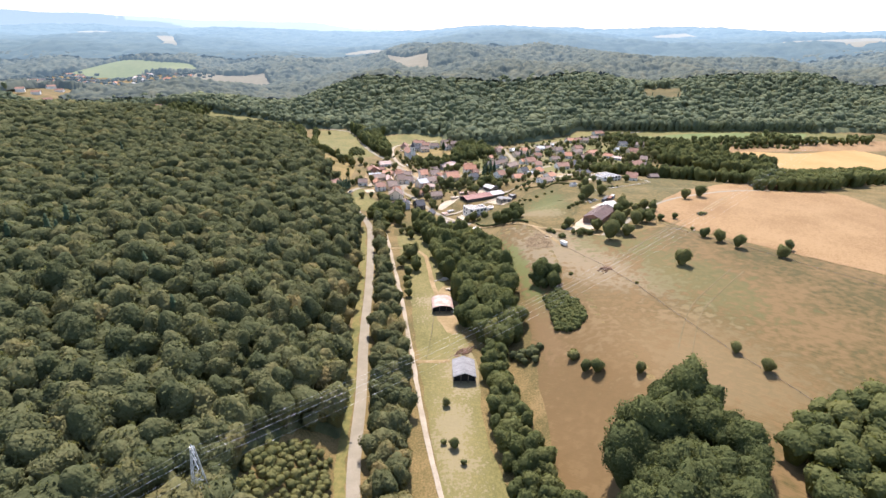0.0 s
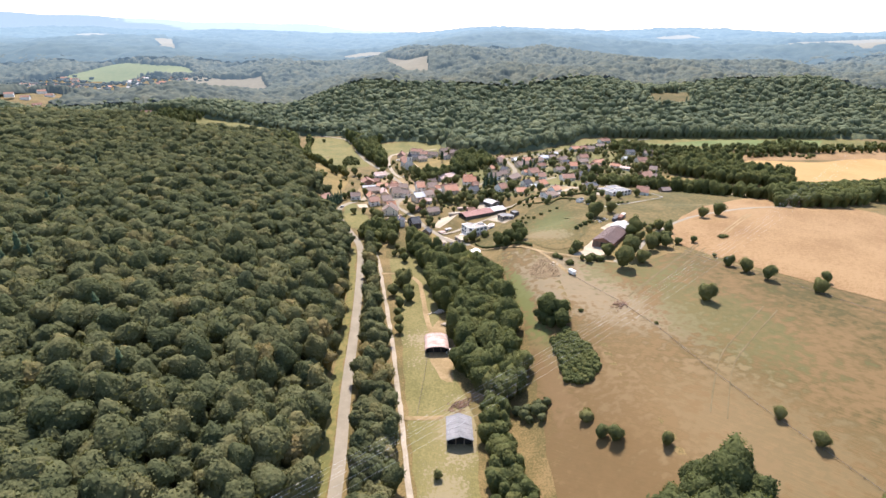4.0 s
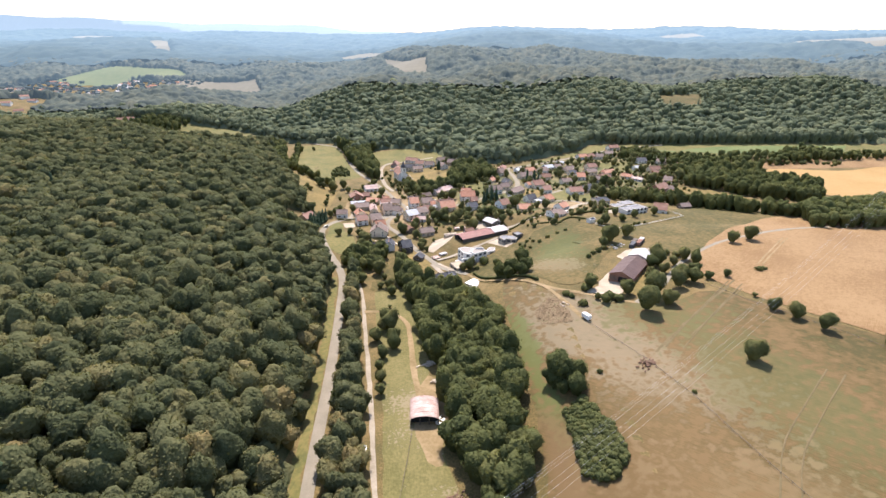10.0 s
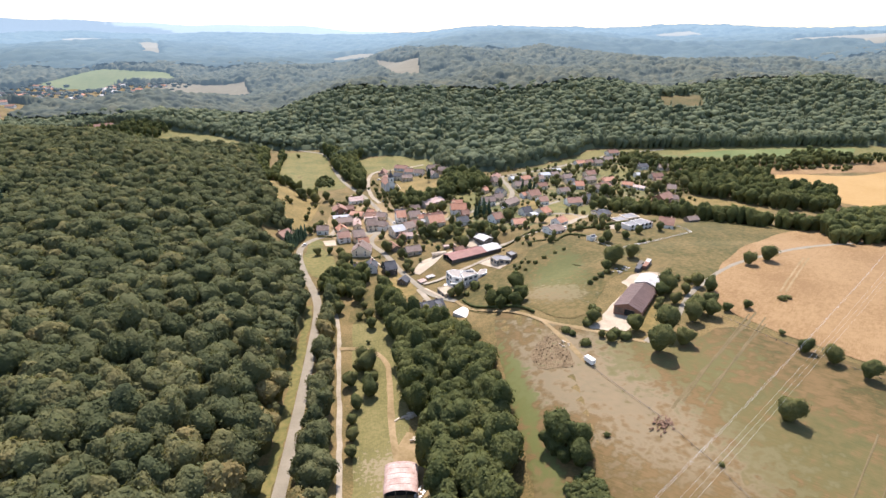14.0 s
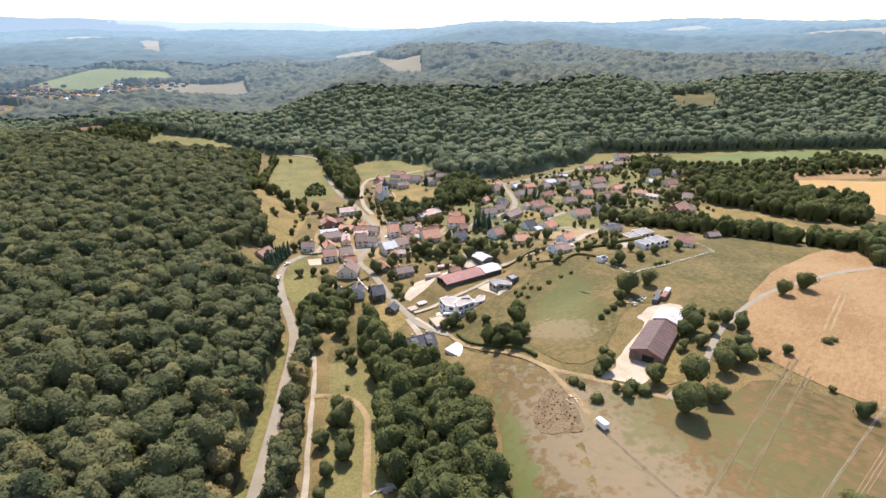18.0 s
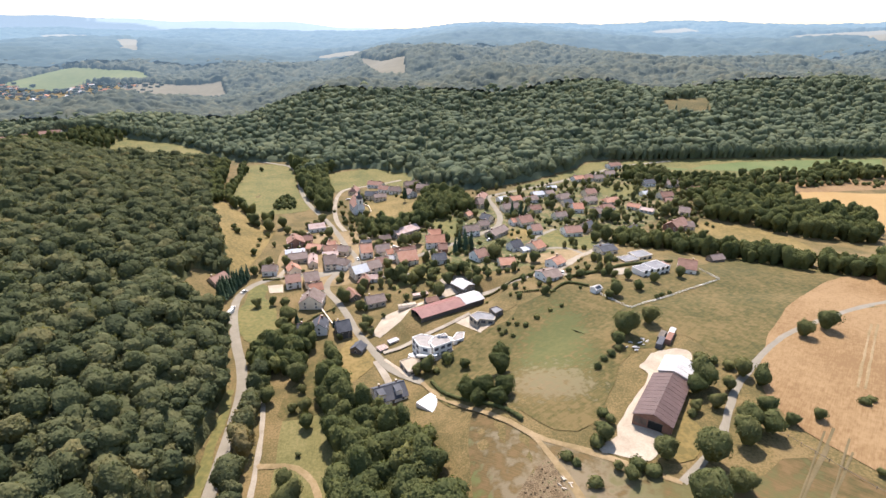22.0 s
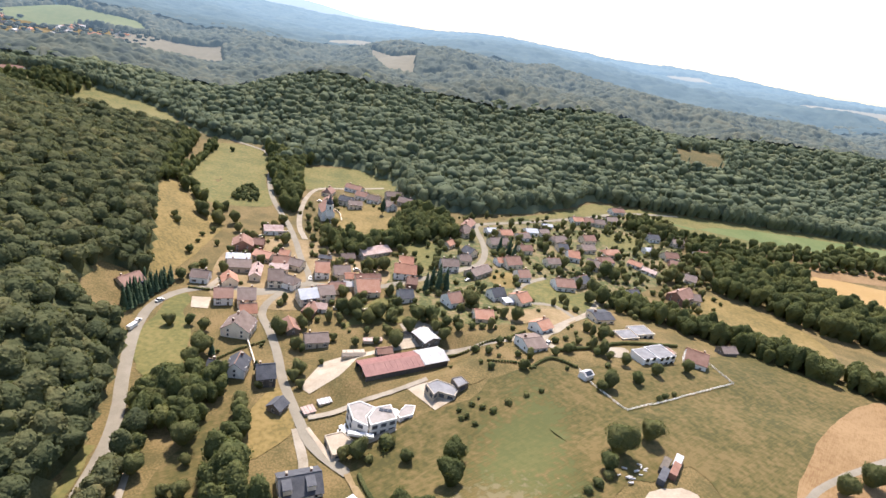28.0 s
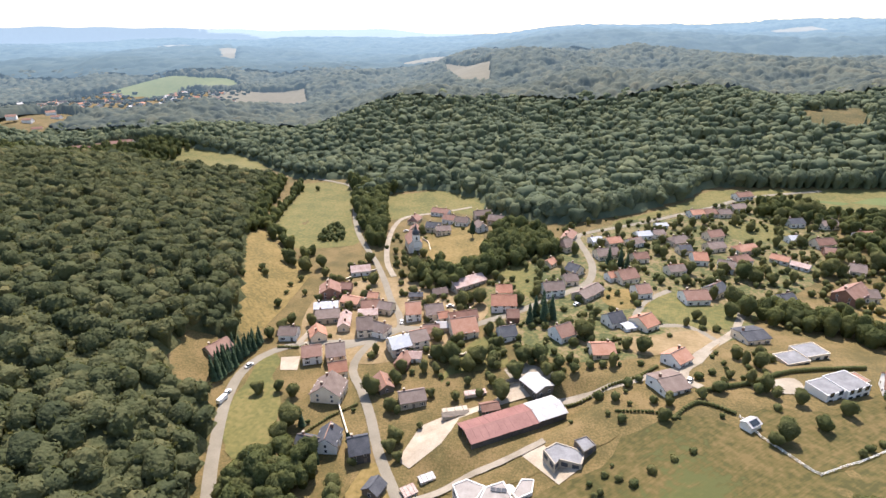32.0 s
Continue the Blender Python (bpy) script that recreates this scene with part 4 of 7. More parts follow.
def house(x, y, turn, ln, dp, eave, rise, roof, wall, detail=True):
    eave *= 0.8
    z, low = floor_z(x, y, turn, ln, dp)
    HOUSES.append((x, y, max(ln, dp) / 2))
    hip = rise * 0.7 if (roof.startswith("tile") and house_rnd.random() < 0.2 and ln > 9) else 0.0
    size = "small " if ln * dp < 75 else "large " if ln * dp > 150 else ""
    h = group_thing("house", x, y, z, turn, f"{size}{WALL_WORDS[wall]} house with {ROOF_WORDS[roof]}" + (" and hipped ends" if hip else ""), "house", "village houses")
    part("wall", gable_walls(ln, dp, eave, rise if not hip else 0.02, z - low + 0.6), wall, h)
    part("roof", gable_roof(ln, dp, eave, rise, hip=hip), roof, h)
    if roof.startswith("tile") or roof == "slate":
        piece("ridge_cap", f"ridge_{ln:.1f}_{hip:.1f}", (ln + 0.5 - 2 * hip, 0.35, 0.22), roof, h, (0, 0, eave + rise + 0.26))
    if wall not in ("wood",) and ln > 6:
        for k in range(1 if ln < 11 else 2):
            cx = ln * (0.28 if k == 0 else -0.3) * house_rnd.choice((1, -1) if k == 0 else (1,))
            c = piece("chimney", "chimney", (0.7, 0.9, 2.0), "brick", h, (cx, dp * 0.12, eave + rise * 0.75 + 0.7))
            piece("chimney_cap", "chimney_cap", (0.9, 1.1, 0.12), "stone", c, (0, 0, 1.06))
    rows = 2 if eave >= 4 else 1
    for side in (-1, 1):
        n = max(1, int(ln / 3.4))
        for i in range(n):
            u = (i + 0.5) / n * ln - ln / 2
            for r in range(rows):
                zz = 1.45 + r * 2.2
                if r == 0 and i == n // 2 and side == -1:
                    d = piece("door", "front_door", (1.05, 0.12, 2.1), "wood", h, (u, side * (dp / 2 + 0.02), 1.05))
                    continue
                w = piece("window", "window_frame", (1.1, 0.14, 1.4), "white", h, (u, side * (dp / 2 + 0.02), zz))
                piece("pane", "window_pane", (0.9, 0.05, 1.2), "glass", w, (0, side * 0.07, 0))
                if detail and house_rnd.random() < 0.55:
                    for s2 in (-1, 1):
                        piece("shutter", "shutter", (0.5, 0.06, 1.4), "wood", w, (s2 * 0.82, side * 0.03, 0))
    for side in (-1, 1):
        for r in range(rows):
            for u in ((-dp * 0.24, dp * 0.24) if dp > 8 else (0,)):
                w = piece("window", "window_frame", (1.1, 0.14, 1.4), "white", h, (side * (ln / 2 + 0.02), u, 1.45 + r * 2.2), 90)
                piece("pane", "window_pane", (0.9, 0.05, 1.2), "glass", w, (0, -side * 0.07, 0))
    return h


# ---- roads and yards of the village ----
ribbon("field_lane", [(30, 398), (37, 386), (44, 376), (55, 360), (69, 344), (88, 334), (109, 320)], 2.5, "bare", label="pale earth lane along the pasture", category="lane", edge=0.3)
ribbon("farm_path", [(69, 344), (76, 326), (81, 309)], 2.4, "bare", label="worn earth path down the pasture edge", category="path", edge=0.4)
ribbon("hill_lane", [(109, 320), (125, 333), (131, 340), (143, 357), (155, 370), (184, 395), (217, 413), (251, 428), (300, 445)], 2.6, "asphalt", label="narrow grey lane beside the stubble field", category="lane", edge=0.2)
ribbon("meadow_track", [(-30, 352), (-15, 351), (-5, 339), (-1, 314), (2, 291), (5, 277)], 2.6, "bare", label="pale two-wheel track across the meadow", category="track", edge=0.3)
ribbon("barn_track", [(-5, 213), (2, 213), (11, 214)], 2.4, "bare", label="short earth track to the barn", category="track", edge=0.2)
ribbon("church_road", [(-36, 596), (-46, 618), (-54, 652), (-58, 689), (-53, 714), (-28, 727), (0, 738)], 3.8, "gravel", label="pale lane climbing past the church", category="lane")
ribbon("east_road", [(-20, 532), (-4, 531), (10, 528), (27, 536), (48, 550), (69, 570), (83, 586), (88, 608), (87, 630), (83, 660), (90, 670), (108, 681), (141, 700), (191, 732), (236, 764), (300, 785)], 4.6, "asphalt", label="grey asphalt road winding east through the village", category="road")
ribbon("quarter_road", [(48, 470), (63, 476), (80, 478), (96, 483), (108, 488), (117, 495), (127, 510), (143, 529), (152, 546), (162, 566)], 3.6, "gravel", label="pale gravel road between new houses", category="road", edge=0.2)
ribbon("quarter_lane", [(132, 516), (124, 533), (106, 533), (102, 544), (113, 566), (127, 580)], 3.4, "asphalt", label="grey asphalt lane round the green", category="lane")
ribbon("new_lane", [(132, 516), (116, 497), (108, 482), (112, 474)], 4.0, "gravel", label="wide pale unpaved lane", category="lane", edge=0.3)
ribbon("drive", [(10, 424), (19, 428), (28, 435), (39, 441), (54, 450)], 2.4, "gravel", 0.8, 3, label="pale gravel drive to the hillside house", category="drive", edge=0.2)
ribbon("short_drive", [(7, 418), (11, 409), (14, 402), (15, 398)], 3.4, "gravel", label="pale gravel drive to the slate house", category="drive")
ribbon("cross_street", [(-43, 512), (-30, 520), (-22, 530), (-8, 530)], 5.0, "asphalt", label="grey village street crossing", category="street", lift=0.34)
ribbon("back_street", [(-66, 511), (-64, 530), (-68, 552), (-74, 575), (-76, 590)], 3.4, "gravel", label="pale narrow village street", category="street")
patch("farm_yard", [(89, 336), (95, 340), (100, 349), (109, 360), (119, 373), (117, 378), (127, 388), (140, 388), (137, 376), (131, 374), (118, 368), (107, 350), (110, 342), (111, 338), (105, 331), (100, 330)], "yard", 0.24, 2.5, wobble=0.5, label="white gravel farm yard", category="yard")
patch("timber_yard", [(3, 446), (7, 460), (16, 466), (34, 473), (40, 480), (44, 489), (50, 486), (51, 478), (36, 470), (22, 463), (20, 454), (17, 447), (7, 438), (3, 441)], "yard", 0.24, 2.5, soft=False, label="pale gravel yard before the red shed", category="yard")
patch("shed_yard", [(38, 494), (46, 499), (60, 489), (52, 479), (44, 480)], "gravel", 0.24, 2.5, soft=False, label="pale gravel yard behind the shed", category="yard")
ribbon("front_drive", [(11.1, 418.9), (17.5, 411.0), (23.3, 404.2), (26.2, 405.9), (34.2, 412.8), (43.8, 420.2)], 2.0, "yard", 0.3, 3, label="white gravel drive round the modern house", category="drive", edge=0.2)
patch("grey_house_yard", [(46, 444), (54, 448), (57, 440), (65, 436), (58, 430)], "yard", 0.27, 2.5, soft=False, label="white gravel yard of the grey house", category="yard")
patch("building_plot", [(91, 516), (109, 523), (123, 528), (135, 527), (130, 510), (116, 502), (95, 502)], "bare", 0.22, 4, label="bare earth building plot with pale rubble", category="plot")
patch("village_green", [(112, 564), (131, 578), (139, 563), (152, 559), (145, 534), (120, 534), (113, 544)], "lush", 0.2, 5, label="green village meadow", category="green")
patch("roadside_lawn", [(-63, 438), (-75, 461), (-76, 474), (-78, 490), (-76, 505), (-68, 497), (-67, 486), (-56, 471), (-48, 443), (-55, 436)], "lush", 0.2, 4, label="mown green lawn beside the road", category="lawn")
patch("orchard_strip", [(-30, 380), (-22, 428), (-14, 428), (-8, 400), (-10, 382)], "meadow", 0.2, 5, label="mown orchard meadow", category="meadow")
patch("dry_garden", [(-6, 440), (6, 420), (-2, 402), (-10, 400), (-12, 425)], "straw", 0.2, 4, label="dry golden garden plot", category="garden")
patch("shed_bank", [(10, 440), (30, 446), (66, 452), (80, 462), (78, 450), (62, 440), (36, 430), (14, 428)], "ground", 0.2, 4, label="dry grass bank below the red shed", category="bank")
patch("garden_lawn", [(23, 519), (36, 519), (39, 496), (28, 495), (15, 492), (11, 486), (12, 496)], "lush", 0.2, 4, label="green garden lawn", category="lawn")
patch("paddock", [(120, 452), (134, 431), (160, 445), (190, 462), (187, 478), (150, 462), (130, 462)], "meadow", 0.2, 5, label="fenced dry green paddock", category="paddock")
patch("east_clearing", [(192, 693), (226, 704), (232, 674), (195, 666)], "lush", 0.2, 6, label="green clearing between houses", category="meadow")

patch("weed_patch", [(67, 329), (72, 333), (75, 320), (75, 306), (62, 309), (60, 320)], "weeds", 0.22, 3, label="rust-brown dry weeds beside the path", category="weeds")
patch("barn_apron", [(4, 256), (3, 276), (8, 292), (14, 280), (22, 267), (22, 256), (15, 250), (15, 238), (10, 240)], "bare", 0.2, 3, label="trodden pale earth round the barn", category="yard")
patch("golden_garden", [(88, 572), (104, 580), (115, 573), (109, 556), (93, 554)], "straw", 0.24, 4, label="dry golden lawn between gardens", category="lawn")
patch("orchard_green", [(31, 600), (43, 616), (52, 604), (53, 561), (45, 568), (37, 587)], "lush", 0.22, 4, label="green orchard grass behind the houses", category="meadow")
patch("pale_forecourt", [(-69, 500), (-60, 502), (-57, 491), (-65, 490)], "yard", 0.24, 3, soft=False, label="white gravel forecourt beside the road", category="yard")
patch("farm_dry_grass", [(112, 346), (120, 356), (123, 348), (124, 341), (116, 328), (108, 330)], "straw", 0.22, 4, label="golden dry grass beside the barn", category="grass")
patch("meadow_margin", [(112, 694), (145, 720), (184, 752), (205, 776), (260, 786), (400, 796), (560, 806), (620, 790), (560, 742), (420, 738), (330, 730), (262, 746), (200, 718), (130, 684)], "lush", 0.08, 9, label="rough green grass below the hill wood", category="meadow")
patch("valley_floor", [(-760, 880), (-700, 985), (-480, 968), (-400, 958), (-330, 952), (-275, 908), (-258, 872), (-290, 850), (-420, 852)], "lush", 0.1, 14, label="green floor of the side valley", category="meadow")
ribbon("road_verge", [(-13, 80), (-27, 135), (-32, 188), (-37, 233), (-42, 290), (-48, 345), (-56, 397)], 4.4, "lush", 0.12, 4, label="light green grass verge of the road", category="verge", edge=0.8)
ribbon("wheel_track", [(108, 280), (125, 298), (145, 319), (161, 336)], 0.6, "worn", lift=0.3, label="pale wheel track across the pasture", category="track", edge=0.15)
ribbon("wheel_track", [(114, 277), (130, 294), (150, 315), (166, 332)], 0.6, "worn", lift=0.3, label="pale wheel track across the pasture", category="track", edge=0.15)
ribbon("wheel_track", [(104, 190), (120, 218), (137, 236), (158, 256)], 0.5, "worn", lift=0.3, label="pale wheel track across the pasture", category="track", edge=0.15)
ribbon("wheel_track", [(108, 186), (123, 213), (141, 232), (162, 252)], 0.5, "worn", lift=0.3, label="pale wheel track across the pasture", category="track", edge=0.15)
ribbon("wheel_track", [(165, 337), (148, 320), (134, 307), (103, 277)], 1.1, "worn", lift=0.22, label="broad pale track worn into the pasture", category="track", edge=0.5)
ribbon("wheel_track", [(163, 326), (152, 316), (142, 306), (121, 286)], 1.1, "worn", lift=0.22, label="broad pale track worn into the pasture", category="track", edge=0.5)
ribbon("wheel_track", [(234, 406), (208, 377), (190, 357)], 0.9, "bare", lift=0.3, label="dark wheel track through the stubble", category="track", edge=0.2)
ribbon("wheel_track", [(231, 406), (205, 377), (188, 358)], 0.9, "bare", lift=0.3, label="dark wheel track through the stubble", category="track", edge=0.2)
patch("village_core", [(-62, 505), (-74, 545), (-72, 575), (-52, 590), (-20, 596), (4, 575), (24, 560), (26, 540), (4, 512), (-20, 500), (-40, 500)], "bare", 0.16, 5, label="pale dusty courtyards between village houses", category="yard")
patch("village_gardens", [(26, 540), (60, 500), (100, 500), (140, 520), (170, 560), (210, 600), (250, 650), (270, 720), (240, 760), (170, 722), (110, 690), (60, 640), (40, 600), (20, 570)], "gardens", 0.1, 6, label="dry worn garden plots between the houses", category="gardens")
# ---- houses ----
house(-95.6, 491.6, 64, 10.9, 9.0, 3.5, 3.0, "tile", "stone")
house(-72.6, 518.4, 7, 9.0, 8.0, 4.5, 2.5, "tile_brown", "white")
house(-67.9, 567.1, 108, 11.8, 12.0, 5.0, 3.5, "tile", "brick")
house(-59.7, 572.9, 7, 6.2, 7.0, 4.0, 2.5, "tile", "brick")
house(-51.1, 556.6, -12, 11.1, 9.0, 4.0, 2.0, "tile_orange", "render")
house(-40.5, 564.0, -1, 6.1, 6.0, 3.5, 1.8, "tile_orange", "render")
house(-38.6, 551.7, 13, 10.1, 9.0, 4.5, 2.5, "tile", "render")
house(-29.4, 550.3, -11, 8.0, 8.0, 4.5, 2.5, "tile_brown", "render")
house(-37.9, 543.5, 13, 10.4, 7.0, 4.0, 1.6, "pinktin", "render")
house(-59.1, 538.4, 16, 12.7, 10.0, 4.5, 2.5, "tile_brown", "stone")
house(-63.6, 548.4, 15, 13.1, 8.0, 4.0, 1.5, "slatewhite", "stone")
house(-48.0, 533.7, -77, 14.7, 6.0, 4.0, 2.0, "pinktin", "render")
house(-57.6, 519.5, 117, 8.4, 8.0, 4.0, 3.0, "tile_orange", "render")
house(-35.1, 527.9, 16, 8.0, 12.0, 6.0, 4.0, "tile_brown", "render")
house(-27.0, 526.2, -18, 10.0, 8.0, 5.0, 3.0, "tile_brown", "white")
house(-53.3, 501.0, 20, 8.9, 10.0, 5.5, 3.0, "tile", "white")
house(-42.2, 502.9, 20, 8.7, 12.0, 6.0, 3.5, "tile_brown", "render")
house(-37.1, 490.7, 24, 8.0, 8.0, 4.5, 3.0, "tile_orange", "render")
house(-35.7, 475.3, 90, 11.2, 13.0, 5.0, 4.5, "tile_brown", "render")
house(-13.0, 544.7, 15, 8.0, 12.0, 6.0, 4.0, "tile_orange", "white")
house(-1.5, 544.2, 20, 9.5, 10.0, 5.0, 3.5, "tile_brown", "render")
house(-2.5, 569.7, 26, 8.6, 6.0, 3.0, 2.0, "tile_brown", "wood")
house(-15.9, 567.1, 8, 7.9, 5.0, 2.6, 0.8, "slate", "stone")
house(14.9, 537.6, 22, 14.5, 7.0, 4.5, 2.5, "tile", "render")
house(16.1, 526.4, 20, 12.7, 14.0, 5.0, 4.5, "tile_orange", "render")
house(4.2, 540.3, 23, 6.0, 6.0, 3.5, 2.0, "tile_orange", "white")
house(-13.3, 511.6, 32, 9.8, 11.0, 6.0, 3.0, "slatewhite", "render")
house(-5.1, 517.2, 29, 8.4, 11.0, 6.0, 3.0, "tile_brown", "render")
house(0.3, 525.2, 13, 8.0, 8.0, 4.5, 2.5, "tile", "render")
house(5.0, 530.2, 9, 6.0, 6.0, 3.5, 1.5, "tin", "render")
house(-3.9, 504.3, 5, 6.0, 6.0, 3.0, 1.6, "pinktin", "white")
house(-8.5, 499.7, 81, 9.2, 6.0, 3.5, 2.0, "tile", "brick")
house(12.1, 581.1, 41, 21.4, 11.0, 4.0, 2.5, "pinktin", "stone")
house(34.8, 567.2, 6, 8.8, 9.0, 4.5, 2.5, "tile_orange", "render")
house(35.4, 550.9, 5, 13.1, 11.0, 5.5, 3.5, "tile_orange", "white")
house(40.5, 536.6, 8, 6.0, 7.0, 4.5, 2.5, "tile", "brick")
house(38.1, 520.4, 20, 8.0, 9.0, 4.0, 3.0, "slate", "white")
house(64.0, 519.0, 35, 8.6, 10.0, 4.5, 3.5, "tile", "white")
house(61.7, 568.9, 17, 11.4, 9.0, 5.5, 3.0, "tile_brown", "white")
house(61.8, 608.2, 56, 7.1, 6.0, 3.5, 2.0, "tile_orange", "render")
house(73.4, 637.7, 38, 10.0, 12.0, 5.0, 3.5, "tile_brown", "render")
house(75.9, 597.6, -39, 8.0, 9.0, 4.5, 3.0, "slate", "render")
house(72.2, 584.3, 19, 8.0, 8.0, 4.0, 2.5, "tile_brown", "render")
house(80.9, 567.4, 49, 17.7, 9.0, 4.0, 2.5, "tile_brown", "stone")
house(79.9, 503.5, 9, 9.8, 10.0, 3.5, 2.5, "tile_orange", "render")
house(108.3, 494.2, 41, 8.6, 9.0, 4.0, 2.5, "tile_orange", "white")
house(100.5, 475.2, 25, 10.6, 12.0, 3.5, 1.8, "tile_brown", "white")
house(94.3, 650.2, 25, 8.0, 8.0, 4.0, 1.8, "slatewhite", "white")
house(105.7, 649.0, 24, 10.5, 9.0, 4.0, 2.5, "tile_orange", "render")
house(98.4, 626.7, 21, 14.8, 10.0, 4.0, 3.0, "tile_brown", "render")
house(119.8, 648.8, 30, 10.5, 9.0, 4.0, 2.5, "tile_brown", "white")
house(128.4, 664.5, 19, 10.4, 8.0, 4.0, 2.0, "slatewhite", "white")
house(118.3, 622.3, 18, 9.6, 8.0, 4.0, 2.5, "tile", "render")
house(139.2, 667.9, 21, 8.5, 8.0, 4.0, 2.0, "tile_brown", "white")
house(149.8, 653.3, 21, 12.5, 10.0, 4.5, 3.0, "tile_brown", "render")
house(149.4, 638.7, 14, 8.0, 8.0, 4.0, 2.5, "slate", "render")
house(176.2, 667.6, 24, 11.7, 9.0, 4.5, 3.0, "tile", "render")
house(154.7, 624.4, 0, 8.4, 12.0, 4.5, 3.0, "tile_orange", "white")
house(166.8, 612.8, -16, 8.6, 10.0, 4.5, 3.0, "tile_brown", "white")
house(179.2, 624.2, 22, 11.5, 9.0, 4.5, 2.5, "tile", "white")
house(135.7, 604.9, 20, 10.5, 8.0, 4.0, 2.5, "tile_brown", "render")
house(104.7, 591.6, 27, 11.7, 11.0, 4.5, 3.5, "tile", "render")
house(97.0, 591.4, 25, 6.0, 7.0, 4.0, 2.0, "tile_orange", "white")
house(109.9, 572.4, 18, 8.0, 10.0, 4.5, 3.0, "tile", "white")
house(136.2, 567.6, 11, 12.9, 11.0, 4.5, 3.0, "tile", "white")
house(149.8, 577.8, 40, 10.9, 9.0, 4.5, 3.0, "slate", "render")
house(103.0, 530.9, 39, 8.7, 11.0, 4.5, 3.0, "tile_orange", "render")
house(89.5, 533.6, 28, 8.2, 9.0, 4.5, 3.0, "slate", "white")
house(95.5, 528.3, 25, 6.0, 6.0, 2.6, 0.6, "slatewhite", "white")
house(147.3, 521.9, 19, 11.6, 11.0, 4.0, 1.2, "slate", "render")
house(182.1, 569.6, 25, 8.0, 10.0, 4.5, 3.0, "slate", "white")
house(221.0, 582.8, 41, 18.1, 12.0, 5.0, 4.0, "tile", "brick")
house(230.4, 584.7, -0, 8.1, 9.0, 4.0, 2.5, "tile_brown", "render")
house(243.9, 620.5, -21, 8.0, 10.0, 4.0, 3.0, "tile_brown", "render")
house(205.2, 631.1, -35, 10.3, 7.0, 3.5, 2.0, "tile_orange", "white")
house(213.6, 622.6, -39, 10.3, 6.0, 3.0, 1.5, "pinktin", "white")
house(245.1, 663.7, 14, 12.7, 9.0, 4.5, 3.0, "tile", "render")
house(243.0, 648.5, -11, 8.2, 8.0, 4.0, 2.5, "tile", "brick")
house(228.9, 669.6, 17, 8.2, 7.0, 4.0, 2.0, "slatewhite", "white")
house(282.1, 683.8, 12, 12.4, 10.0, 4.0, 2.5, "tile_orange", "white")
house(176.9, 713.1, 19, 10.6, 9.0, 4.0, 2.5, "tile_orange", "white")
house(188.0, 716.1, 13, 10.5, 9.0, 4.0, 2.5, "tile", "render")
house(198.1, 716.0, 14, 10.2, 8.0, 4.0, 2.5, "tile_brown", "render")
house(213.0, 730.0, 19, 12.2, 9.0, 4.0, 2.5, "tile_brown", "white")
house(226.9, 759.8, 23, 14.7, 9.0, 4.0, 2.5, "tile", "white")
house(244.0, 703.3, 14, 11.2, 9.0, 4.0, 2.5, "slate", "white")
house(266.0, 702.4, 17, 13.6, 9.0, 4.0, 2.5, "tile_brown", "render")
house(145.8, 687.5, 13, 8.6, 6.0, 3.0, 1.2, "slatewhite", "white")
house(189.6, 645.1, 21, 14.6, 9.0, 4.0, 2.5, "tile_orange", "render")
house(170.5, 646.4, 22, 12.2, 9.0, 4.0, 2.5, "tile_brown", "render")
house(76.8, 656.5, 72, 14.4, 8.0, 4.0, 2.0, "tile", "render")
house(180.5, 478.2, -24, 9.8, 11.0, 4.5, 3.5, "tile", "white")
house(209.0, 500.5, 15, 9.0, 6.0, 3.0, 2.0, "tile_brown", "wood")
house(306.4, 663.6, 10, 14.4, 8.0, 4.0, 2.0, "tile", "white")
house(-58.9, 599.1, 21, 12.3, 9.0, 4.0, 2.5, "pinktin", "white")
house(-13.8, 483.3, -60, 10.5, 6.0, 3.0, 2.0, "tile", "wood")
house(0.7, 474.1, 22, 10.7, 8.0, 4.0, 2.5, "tile_brown", "stone")
house(-32.3, 444.3, -7, 9.0, 7.0, 3.5, 2.5, "slate", "white")
house(-25.4, 446.3, -86, 9.2, 8.0, 5.0, 3.0, "slate", "white")
house(-12.9, 443.4, 23, 7.3, 10.0, 5.5, 3.5, "slate", "dark_wood")
house(-2.7, 427.2, 71, 5.9, 6.0, 3.0, 2.0, "slate", "wood")
house(51.8, 481.3, -51, 10.4, 9.0, 4.0, 1.5, "tin", "wood")
house(-43.5, 701.6, 82, 11.9, 8.5, 4.0, 3.1, "tile", "render")
house(-24.7, 721.7, -17, 15.3, 8.5, 4.0, 2.5, "tile", "white")
house(-38.7, 677.7, 93, 8.5, 7.6, 4.0, 3.1, "tile", "stone")
house(-24.2, 682.3, -8, 11.9, 8.5, 5.0, 2.9, "slate", "render")
house(-14.4, 701.8, -17, 10.2, 8.5, 4.5, 2.7, "tile", "white")
house(-3.1, 694.6, -14, 10.2, 8.5, 4.0, 2.9, "tile_brown", "white")
house(-16.1, 674.8, 18, 11.0, 8.5, 5.0, 2.4, "tile_brown", "render")
house(11.6, 708.3, 20, 13.6, 8.5, 4.5, 2.8, "tile_brown", "stone")
house(12.4, 677.8, -62, 10.2, 8.5, 5.0, 3.0, "tile_brown", "white")
house(23.8, 692.7, -14, 11.9, 9.5, 4.5, 3.0, "tile_brown", "stone")
house(33.3, 467.3, 22, 7.0, 5.0, 2.8, 1.3, "tile", "wood")


